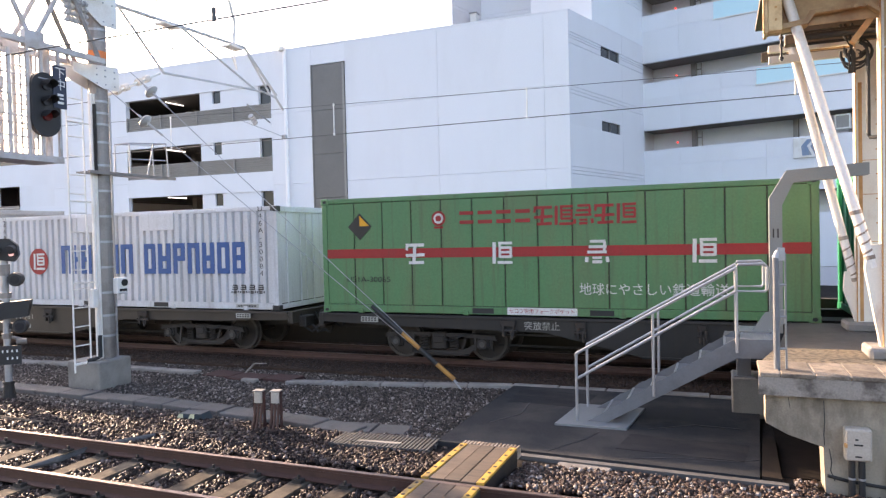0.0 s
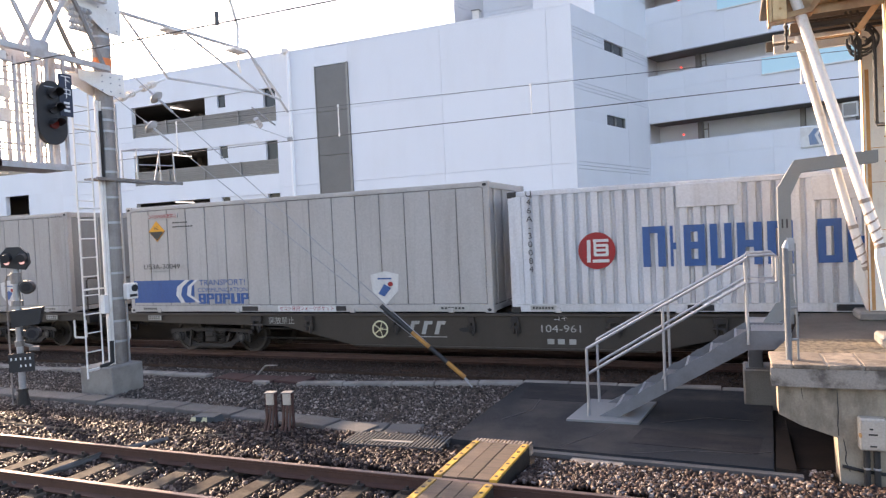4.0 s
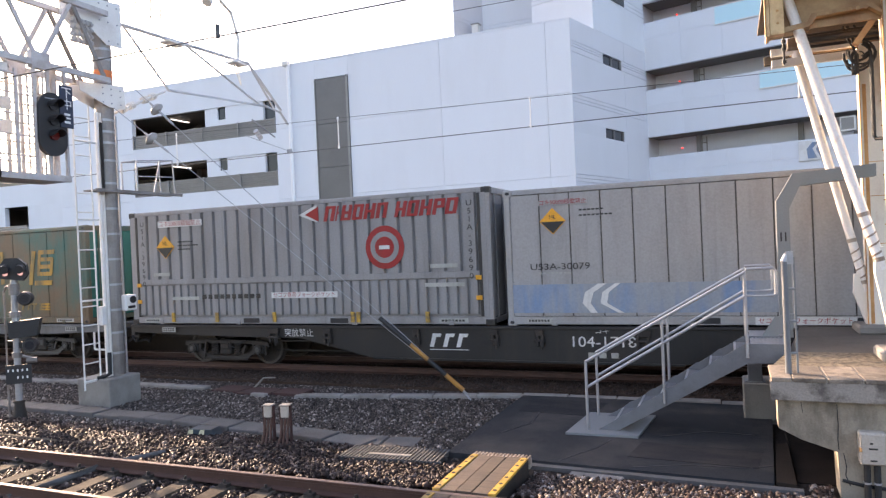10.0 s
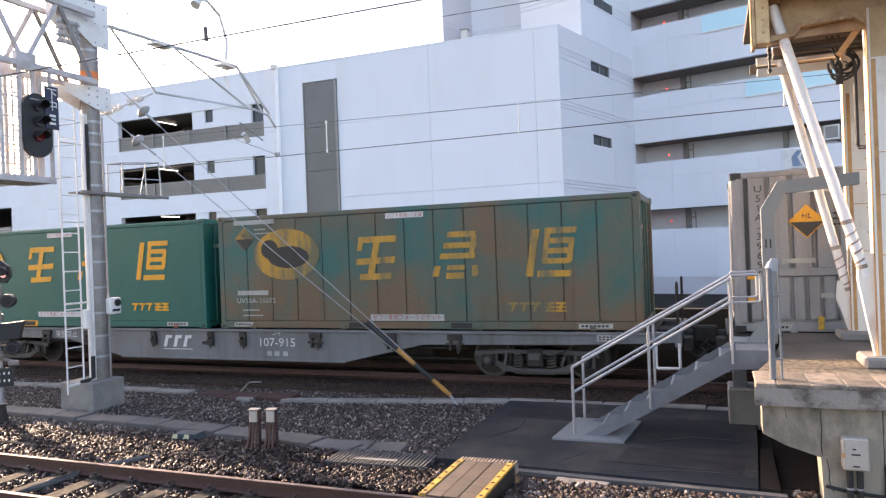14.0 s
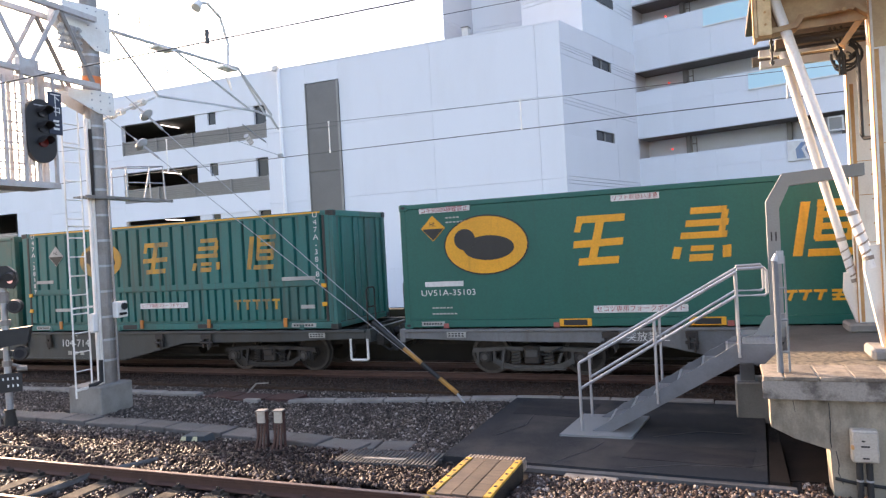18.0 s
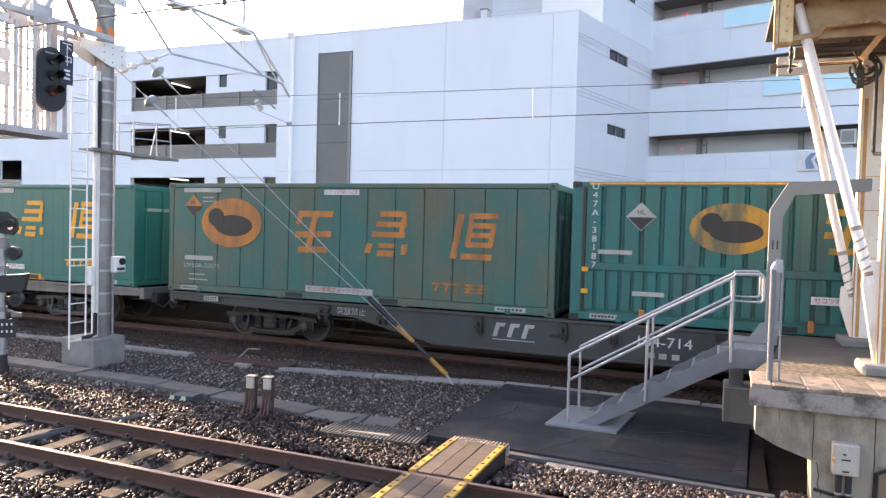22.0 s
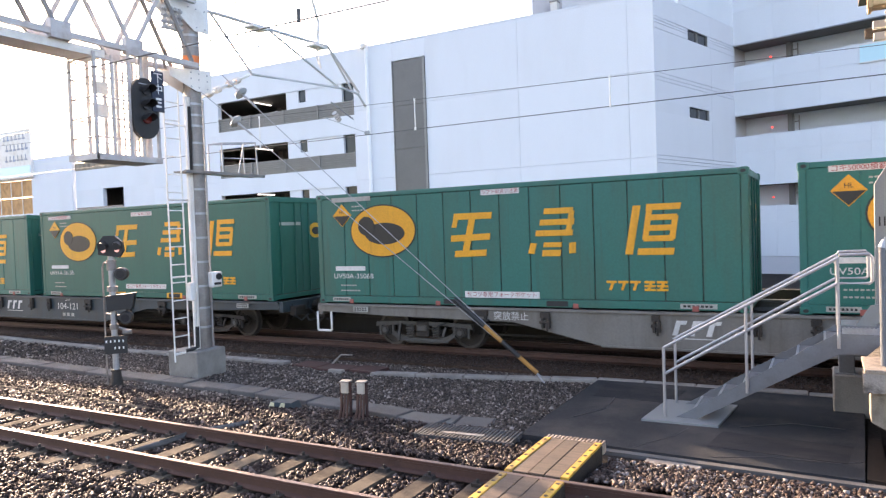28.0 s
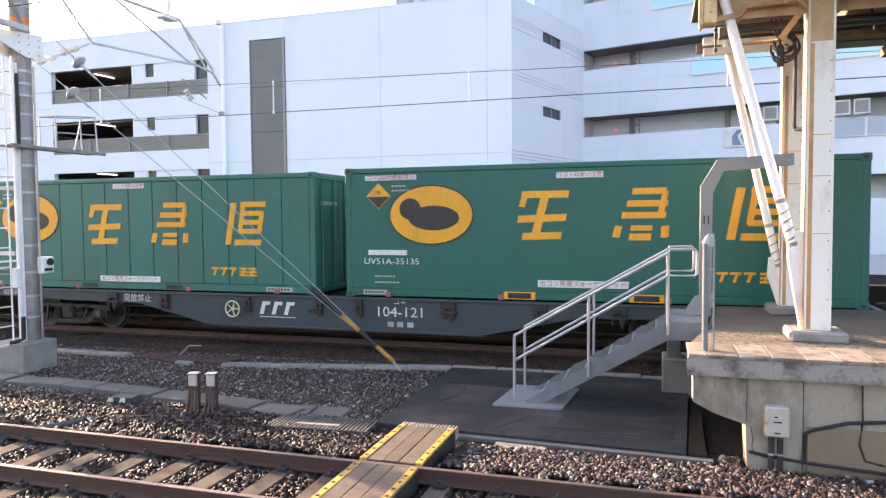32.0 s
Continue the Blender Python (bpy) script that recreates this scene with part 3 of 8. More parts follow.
def side_wing():
    p = thing("side_wing", SIDE, "white building flank with slit windows and thin joints", "building")
    g = 0.010
    slits = (4.05, 7.65, 11.25)
    zs = (0, 1.95, 2.15, 2.35, 4.05, 4.55, 5.42, 5.58, 5.75, 7.65, 8.15, 9.02, 9.18, 9.35, 11.25, 11.5, 11.62, 11.75, 12.75)
    plain = (4.05, 4.55, 7.65, 8.15)
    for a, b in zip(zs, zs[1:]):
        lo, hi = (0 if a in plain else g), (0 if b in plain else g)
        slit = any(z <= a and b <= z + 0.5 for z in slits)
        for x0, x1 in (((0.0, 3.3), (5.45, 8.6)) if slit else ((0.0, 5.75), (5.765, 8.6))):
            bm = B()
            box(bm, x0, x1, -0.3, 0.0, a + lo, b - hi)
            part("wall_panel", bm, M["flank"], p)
    for z in slits:
        bm = B()
        box(bm, 3.3, 5.45, -0.2, -0.14, z, z + 0.5)
        w = part("slit_window", bm, M["window"], p, "dark slit window")
        for x in (3.3, 4.35, 5.41):
            bm = B()
            box(bm, x, x + 0.04, -0.27, -0.202, z, z + 0.5)
            part("mullion", bm, M["louvre"], w)
    bm = B()
    box(bm, 0.2, 8.6, 0.02, 0.25, 0.0, 12.7)
    part("backing_wall", bm, M["tower"], p)
    for z0, z1 in ((12.75, 14.6), (14.62, 14.8), (14.82, 15.0), (15.02, 18.2), (18.22, 30.0)):
        bm = B()
        box(bm, 2.4, 8.6, -0.3, 3.0, z0, z1)
        part("upper_wall", bm, M["facade"], p)
    bm = B()
    box(bm, 3.9, 6.0, -0.34, -0.302, 14.6, 15.05)
    part("slit_window", bm, M["window"], p, "dark slit window")
    return p


side_wing()
WING = pose(-4.05, 39.25, GROUND, 0, 0, -15.5)


def balcony_wing():
    p = thing("balcony_building", WING, "pale grey building with deep horizontal balcony bands", "building")
    bm = B()
    box(bm, -0.28, 33.6, 0.02, 0.27, -0.1, 0.88)
    part("plinth_wall", bm, M["tower"], p)
    for k in range(6):
        z = 0.15 + k * 3.63
        top = z + 3.0 - 0.45
        for i in range(16):
            for z0, z1 in ((0.75, 2.45), (2.455, 3.29)):
                bm = B()
                box(bm, i * 2.1 + 0.003, i * 2.1 + 2.097, 0.0, 0.25, z + z0, z + z1)
                part("balcony_panel", bm, M["facade"], p)
        bm = B()
        box(bm, 0, 33.6, 0.25, 6, z + 0.78, z + 0.98)
        part("floor_slab", bm, M["interior"], p)
        bm = B()
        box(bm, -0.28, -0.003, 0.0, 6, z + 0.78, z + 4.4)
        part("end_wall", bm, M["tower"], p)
        bm = B()
        box(bm, 0, 33.6, 1.9, 2.2, z + 0.98, z + 4.4)
        part("back_wall", bm, M["facade"], p)
        for x in (2.2, 7.2, 9.6, 14.5, 19.5):
            bm = B()
            box(bm, x, x + 0.22, 1.6, 1.9, z + 0.98, z + 4.4)
            part("post", bm, M["louvre"], p)
        bm = B()
        tube(bm, (1.55, 1.2, z + 3.75), (1.55, 1.3, z + 3.75), 0.042, 8)
        part("red_lamp", bm, M["red_lamp"], p, "small lit red lamp")
        bm = B()
        for x in (2.6, 2.85):
            tube(bm, (x, 1.3, z + 3.1), (x, 1.3, z + 4.2), 0.03, 6)
        tube(bm, (2.6, 1.3, z + 3.9), (2.85, 1.3, z + 3.9), 0.03, 6)
        part("ladder", bm, M["louvre"], p)
    for x0, x1, z0, gh in ((3.9, 8.6, 13.43, 0.85), (5.9, 24.0, 9.83, 0.77)):
        bm = B()
        box(bm, x0, x1, -0.05, -0.004, z0, z0 + gh)
        g = part("glass_panel", bm, M["cyan_glass"], p, "glass panel in the pale blue of mirrored sky")
        bm = B()
        box(bm, x0 - 0.05, x1 + 0.05, -0.06, -0.02, z0 - 0.06, z0)
        box(bm, x0 - 0.05, x1 + 0.05, -0.06, -0.02, z0 + gh, z0 + gh + 0.05)
        part("frame", bm, M["white_paint"], g)
    bm = B()
    box(bm, 7.5, 9.15, -0.09, -0.004, 6.05, 7.0, 0.01)
    s = part("sign_board", bm, M["white_paint"], p, "white sign with a teal swoosh")
    bm = B()
    prism(bm, [(7.9, 6.15), (8.3, 6.15), (8.1, 6.6), (8.35, 6.9), (8.1, 6.9), (7.85, 6.6)], -0.1, -0.092)
    prism(bm, [(8.45, 6.15), (8.75, 6.15), (8.45, 6.55), (8.6, 6.9), (8.4, 6.9), (8.25, 6.55)], -0.1, -0.092)
    part("swoosh", bm, M["blue_faded"], s)
    for x in (9.2, 12.2, 12.98):
        bm = B()
        box(bm, x, x + 0.66, 0.3, 0.7, 7.28, 7.98, 0.02)
        ac = part("air_conditioner", bm, M["white_paint"], p, "white outdoor unit")
        bm = B()
        box(bm, x + 0.07, x + 0.59, 0.285, 0.298, 7.36, 7.9)
        part("grille", bm, M["louvre"], ac)
    bm = B()
    box(bm, 11.4, 20, -0.03, -0.004, 6.28, 7.05)
    lg = part("glass_panel", bm, M["grey_glass"], p, "grey frosted glass panel")
    for x in (11.4, 13.5, 15.6, 17.7):
        bm = B()
        box(bm, x - 0.05, x + 0.05, -0.06, -0.032, 6.25, 7.1)
        part("frame", bm, M["white_paint"], lg)
    for z in (6.24, 7.052):
        bm = B()
        box(bm, 11.4, 20, -0.06, -0.004, z, z + 0.038)
        part("frame", bm, M["white_paint"], lg)
    return p


balcony_wing()


def left_annex():
    p = thing("annex_building", (0, FY, GROUND), "low white annex with a dark open deck and beige eaves", "building")
    for z0, z1, m in ((0, 5.2, "facade"), (6.55, 7.95, "facade"), (7.95, 8.5, "platform_face")):
        wall(p, "wall_panel", -47.2, -38.45, z0, z1, 0.4, 0.7, m)
    wall(p, "wall_panel", -47.2, -44.2, 5.2, 6.55, 0.4, 0.7)
    wall(p, "wall_panel", -42.0, -38.45, 5.2, 6.55, 0.4, 0.7)
    for i in range(4):
        bm = B()
        box(bm, -47.1, -42.0, 0.30, 0.37, 4.75 + i * 0.15, 4.85 + i * 0.15)
        part("louvre_slat", bm, M["louvre"], p)
    wall(p, "interior_wall", -47.1, -38.5, 4.0, 8.0, 4, 4.2, "interior")
    wall(p, "end_wall", -47.2, -47.1, 4.0, 8.0, 0.72, 4, "interior")
    wall(p, "ceiling_slab", -47.1, -38.5, 6.7, 6.9, 0.72, 4, "interior")
    wall(p, "floor_slab", -47.1, -38.5, 4.9, 5.1, 0.72, 4, "interior")
    q = thing("shop_building", (0, FY, GROUND), "white shop building with a brown-framed window", "building")
    wall(q, "wall_panel", -75, -47.3, 0, 5.1, 0.2, 0.6)
    wall(q, "wall_panel", -75, -47.3, 7.75, 9.2, 0.2, 0.6)
    wall(q, "wall_panel", -52.2, -47.3, 5.1, 7.75, 0.2, 0.6)
    wall(q, "wall_panel", -75, -58, 5.1, 7.75, 0.2, 0.6)
    for x in (-58, -56.55, -55.1, -53.65):
        for z in (5.1, 6.43):
            w = wall(q, "window_pane", x + 0.05, x + 1.4, z + 0.05, z + 1.27, 0.32, 0.36, "rust_steel", "brown tinted pane")
            wall(w, "frame", x, x + 1.45, z, z + 0.05, 0.28, 0.4, "white_paint")
            wall(w, "frame", x, x + 0.05, z + 0.05, z + 1.32, 0.28, 0.4, "white_paint")
    s = thing("billboard", (0, FY, GROUND), "white and pale blue roadside billboard with lettering", "billboard")
    wall(s, "board", -61.2, -51.8, 7.85, 11.5, 0.0, 0.18, "white_paint")
    wall(s, "stripe", -61.1, -51.9, 7.95, 8.75, -0.02, -0.004, "cyan_glass")
    for z, h, x0 in ((10.75, 0.38, -55.3), (9.95, 0.5, -55.0), (9.15, 0.45, -55.1)):
        for i in range(6):
            wall(s, "bar", x0 + i * 0.5, x0 + i * 0.5 + 0.36, z, z + h * 0.3, -0.02, -0.004, "blue_faded")
            wall(s, "bar", x0 + i * 0.5 + 0.1, x0 + i * 0.5 + 0.2, z + h * 0.35, z + h, -0.02, -0.004, "blue_faded")


left_annex()

# ---- asphalt pad and platform ----
def slab(name, pts, z0, z1, m, label, category, kind="", group=""):
    bm = B()
    a = [bm.verts.new((x, y, z0)) for x, y in pts]
    b = [bm.verts.new((x, y, z1)) for x, y in pts]
    bm.faces.new(a[::-1]), bm.faces.new(b)
    for i in range(len(pts)):
        j = (i + 1) % len(pts)
        bm.faces.new((a[i], a[j], b[j], b[i]))
    bmesh.ops.recalc_face_normals(bm, faces=bm.faces)
    return solid(name, bm, M[m], label, category, group, kind)


PAD = -0.15
pad = slab("asphalt_pad", [(-3.60, 8.53), (0.34, 8.34), (0.50, 12.0), (-3.55, 12.08)], GROUND - 0.1, PAD, "asphalt",
     "dark worn asphalt pad at the foot of the stairs", "pavement", "structure")
for k, line in enumerate((((-2.1, 8.52), (-1.9, 8.9), (-1.72, 9.2), (-1.62, 9.6)), ((-1.2, 8.5), (-0.6, 8.75), (0.1, 8.8), (0.35, 8.95)), ((-3.2, 9.6), (-2.9, 10.2), (-2.95, 10.9)),
                          ((-1.0, 9.9), (-0.4, 10.3), (0.2, 10.25)))):
    bm = B()
    for (ax, ay), (bx, by) in zip(line, line[1:]):
        beam(bm, (ax, ay, PAD + 0.001), (bx, by, PAD + 0.001), 0.014 + 0.004 * k, 0.005)
    part("crack", bm, M["black"], pad, "dark sealed crack")
slab("pad_kerb", [(-2.42, 8.33), (0.62, 8.21), (0.62, 8.31), (-2.42, 8.44)], GROUND - 0.05, PAD - 0.022, "trough", "grey concrete kerb along the pad", "kerb", "structure")
slab("pad_kerb", [(0.36, 8.36), (0.56, 8.33), (0.58, 9.9), (0.44, 9.9)], GROUND - 0.05, PAD + 0.008, "kerb_brown", "dark brown concrete kerb beside the pad", "kerb", "structure")

slab("pad_patch", [(-1.3, 8.9), (0.2, 8.82), (0.28, 9.5), (-1.2, 9.6)], PAD - 0.02, PAD + 0.004, "asphalt_patch", "greyer mended patch in the asphalt", "pavement", "structure")
slab("pad_patch", [(-3.3, 10.9), (-2.1, 10.8), (-2.0, 11.7), (-3.35, 11.8)], PAD - 0.02, PAD + 0.004, "asphalt_patch", "greyer mended patch in the asphalt", "pavement", "structure")

PZ, PY = 1.05, 8.15


def platform():
    p = thing("platform", (0, 0, 0), "old concrete station platform end with stained edge slabs", "platform", kind="structure")
    for name, pts, z0, z1, m, lab in (("edge_beam", [(0.33, PY), (16, PY), (16, PY + 0.78), (0.36, PY + 0.78)], PZ - 0.24, PZ - 0.045, "lip", "stained concrete edge beam"),
                                      ("mortar_bed", [(0.35, PY + 0.02), (16, PY + 0.02), (16, PY + 0.775), (0.37, PY + 0.775)], PZ - 0.043, PZ - 0.012, "mortar", "pale mortar joints"),
                                      ("sandy_strip", [(0.40, PY + 0.785), (16, PY + 0.785), (16, 9.93), (0.62, 9.93)], PZ - 0.24, PZ - 0.006, "sand", "sandy worn screed strip"),
                                      ("deck", [(0.64, 9.95), (16, 9.95), (16, 12.6), (0.98, 12.6)], PZ - 0.26, PZ - 0.012, "paving", "grey worn platform surface")):
        bm = B()
        a = [bm.verts.new((x, y, z0)) for x, y in pts]
        b = [bm.verts.new((x, y, z1)) for x, y in pts]
        bm.faces.new(a[::-1]), bm.faces.new(b)
        for i in range(4):
            j = (i + 1) % 4
            bm.faces.new((a[i], a[j], b[j], b[i]))
        part(name, bm, M[m], p, lab)
    for i in range(47):
        x = 0.545 + (i - 1) * 0.329 if i else 0.335
        bm = B()
        box(bm, x + 0.009, (x + 0.32) if i else 0.54, PY - 0.005 + random.uniform(-0.006, 0.004), PY + 0.765, PZ - 0.044, PZ + random.uniform(-0.003, 0.003), 0.006)
        part("edge_slab", bm, M["edge_slab"], p)
    wall_pts = [(0.40, PZ - 0.26), (1.52, PZ - 0.26), (1.52, GROUND - 0.1), (0.97, GROUND - 0.1), (0.95, 0.27), (0.61, 0.38), (0.40, 0.49)]
    bm = B()
    prism(bm, wall_pts, PY + 0.09, PY + 0.45)
    part("retaining_wall", bm, M["platform_face"], p, "cream concrete bracket wall with cracks")
    for k in range(7):
        bm = B()
        box(bm, 1.53 + k * 2.0, 3.52 + k * 2.0, PY + 0.10, PY + 0.45, GROUND - 0.1, PZ - 0.26)
        part("retaining_wall", bm, M["platform_face"], p)
    bm = B()
    box(bm, 1.56, 3.0, PY + 0.07, PY + 0.10, GROUND - 0.05, 0.30, 0.01)
    part("wall_patch", bm, M["rust_patch"], p, "tan cement patch")
    for pts in ([(0.955, 0.77), (0.962, 0.77), (0.968, 0.55), (0.96, 0.40), (0.967, 0.29), (0.958, 0.29), (0.951, 0.40), (0.959, 0.55)],
                [(1.00, 0.26), (1.008, 0.26), (1.03, 0.12), (1.02, 0.03), (1.06, -0.08), (1.05, -0.08), (1.01, 0.03), (1.02, 0.12)],
                [(0.62, 0.78), (0.626, 0.78), (0.64, 0.66), (0.635, 0.66)]):
        bm = B()
        prism(bm, pts, PY + 0.0875, PY + 0.0895)
        part("crack", bm, M["black"], p, "dark crack")
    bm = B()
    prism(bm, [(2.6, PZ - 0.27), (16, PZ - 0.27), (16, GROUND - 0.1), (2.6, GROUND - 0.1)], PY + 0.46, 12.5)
    part("fill", bm, M["pit"], p, "dark fill coloured for the shade under the platform")
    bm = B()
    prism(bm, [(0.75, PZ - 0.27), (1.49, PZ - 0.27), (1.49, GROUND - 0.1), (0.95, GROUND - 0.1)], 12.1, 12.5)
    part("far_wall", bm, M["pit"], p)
    return p


platform()
# sheet laid over the ballast to darken the hollow as shade would
slab("pit_floor", [(0.585, 8.62), (2.6, 8.62), (2.6, 12.1), (0.62, 12.1)], GROUND - 0.05, GROUND + 0.012, "pit", "dark sheet standing in for shade beneath the platform end", "ground", "structure")

# ---- low boundary wall behind the goods track ----
# drawn in close to the track to keep sun off the ground beneath wagons
bm = B()
box(bm, -70, 30, 15.8, 16.05, GROUND - 0.1, 1.13)
solid("boundary_wall", bm, M["dark_wall"], "low dark brown boundary wall behind the goods track", "wall", kind="structure")

# ---- stairs up to the platform end ----
def stairs():
    s = thing("steel_stairs", (0, 0, 0), "grey steel stairs with galvanised tube handrails", "stairs")
    bm = B()
    a = [bm.verts.new(v) for v in ((-2.27, 9.72, PAD), (-1.27, 9.74, PAD), (-1.15, 10.95, PAD), (-2.15, 10.95, PAD))]
    b = [bm.verts.new((v.co.x, v.co.y, PAD + 0.03)) for v in a]
    bm.faces.new(a[::-1]), bm.faces.new(b)
    for i in range(4):
        bm.faces.new((a[i], a[(i + 1) % 4], b[(i + 1) % 4], b[i]))
    part("base_plate", bm, M["stair_grey"], s, "pale grey base plate")
    n, run_x, rise = 6, 0.32, 0.2
    def slope(x):
        return -0.12 + (x + 1.85) * 0.640
    for y in (9.97, 10.76):
        top = [(-1.85, PAD + 0.03)]
        for k in range(n):
            x = -1.62 + k * run_x
            if x + 0.2 < 0.1:
                top += [(x, slope(x) - 0.012), (x + 0.13, slope(x + 0.13) + 0.008), (x + 0.17, slope(x + 0.17) - 0.012)]
        top += [(0.12, 1.13), (0.62, 1.13), (0.62, 0.885), (0.15, 0.872)]
        bm = B()
        prism(bm, top + [(-1.57, PAD + 0.03)], y, y + 0.02)
        part("stringer", bm, M["stair_dark"], s)
    for k in range(n):
        bm = B()
        x, z = -1.62 + k * run_x, slope(-1.62 + k * run_x) - 0.01
        box(bm, x, x + 0.24, 9.99, 10.76, z - 0.03, z, 0.004)
        t = part("tread", bm, M["stair_dark"], s)
        bm = B()
        box(bm, x + 0.002, x + 0.03, 10.0, 10.75, z, z + 0.006)
        part("nosing", bm, M["galv"], t)
    bm = B()
    box(bm, 0.20, 0.66, 9.99, 11.6, 1.07, 1.10, 0.004)
    landing = part("landing", bm, M["galv"], s, "ribbed landing plate")
    for i in range(9):
        bm = B()
        box(bm, 0.22 + i * 0.048, 0.245 + i * 0.048, 10.0, 10.75, 1.101, 1.11)
        part("rib", bm, M["galv"], landing)
    for y in (9.95, 10.80):
        q = [(-1.99, y, 0.85), (0.15, y, 2.08), (0.17, y, 2.12), (0.49, y, 2.13), (0.52, y, 2.09), (0.52, y, 1.80), (0.49, y, 1.77), (0.15, y, 1.77), (-1.98, y, 0.49)]
        bm = B()
        path(bm, q, 0.021, 10)
        hr = part("handrail", bm, M["galv"], s, "galvanised tube handrail")
        for x, z0, z1 in ((-1.99, PAD + 0.03, 0.85), (-0.92, 0.30, 1.45), (0.15, 0.95, 2.08)):
            bm = B()
            tube(bm, (x, y, z0), (x, y, z1), 0.021, 10)
            part("post", bm, M["galv"], hr)
    bm = B()
    box(bm, 0.16, 0.36, 11.25, 11.45, 0.375, 1.07, 0.01)
    leg = part("support_leg", bm, M["stair_dark"], s)
    bm = B()
    box(bm, 0.12, 0.40, 11.21, 11.49, 0.375, 0.39)
    part("leg_plate", bm, M["stair_dark"], leg)
    bm = B()
    box(bm, 0.085, 0.62, 11.18, 11.8, GROUND - 0.05, 0.375, 0.02)
    part("footing", bm, M["concrete"], s, "grey concrete footing")


stairs()


def bent_frame():
    g = thing("platform_barrier", (0, 0, 0), "grey bent steel frame beside the platform end", "barrier")
    bm = B()
    prism(bm, [(0.62, PZ), (0.79, PZ), (0.80, 2.92), (0.95, 3.24), (1.9, 3.31), (1.9, 3.48), (0.86, 3.42), (0.63, 3.03)], 11.2, 11.42)
    part("post", bm, M["stair_grey"], g)
    bm = B()
    for x in (0.67, 0.73):
        box(bm, x, x + 0.02, 11.195, 11.199, 2.45, 2.58)
    part("slot", bm, M["black"], g)
    bm = B()
    prism(bm, [(0.33, 1.0), (0.38, 1.12), (0.55, 1.38), (0.80, 1.42), (0.80, 1.22), (0.62, 1.14), (0.45, 1.0)], 11.0, 11.03)
    part("gusset", bm, M["stair_grey"], g)


bent_frame()


def end_post():
    g = thing("fence_post", (0.53, 8.42, PZ - 0.03), "grey galvanised end post on the platform corner", "post")
    bm = B()
    tube(bm, (0, 0, 0), (0, 0, 1.25), 0.033, 14)
    part("post", bm, M["stair_dark"], g)
    bm = B()
    tube(bm, (0, 0, 1.25), (0.02, 0, 1.33), 0.04, 10, 0.02)
    box(bm, 0.02, 0.09, -0.02, 0.02, 1.22, 1.36)
    part("cap", bm, M["galv"], g)
    bm = B()
    box(bm, 0.085, 0.105, 0.02, 0.05, 0.0, 1.3)
    for z in (0.25, 0.6, 0.95):
        tube(bm, (0.03, 0, z), (0.10, 0.03, z), 0.014, 8)
    part("hinge_bar", bm, M["stair_grey"], g)
    bm = B()
    box(bm, -0.09, 0.09, -0.09, 0.09, 0, 0.018, 0.004)
    part("foot_plate", bm, M["galv"], g)


end_post()


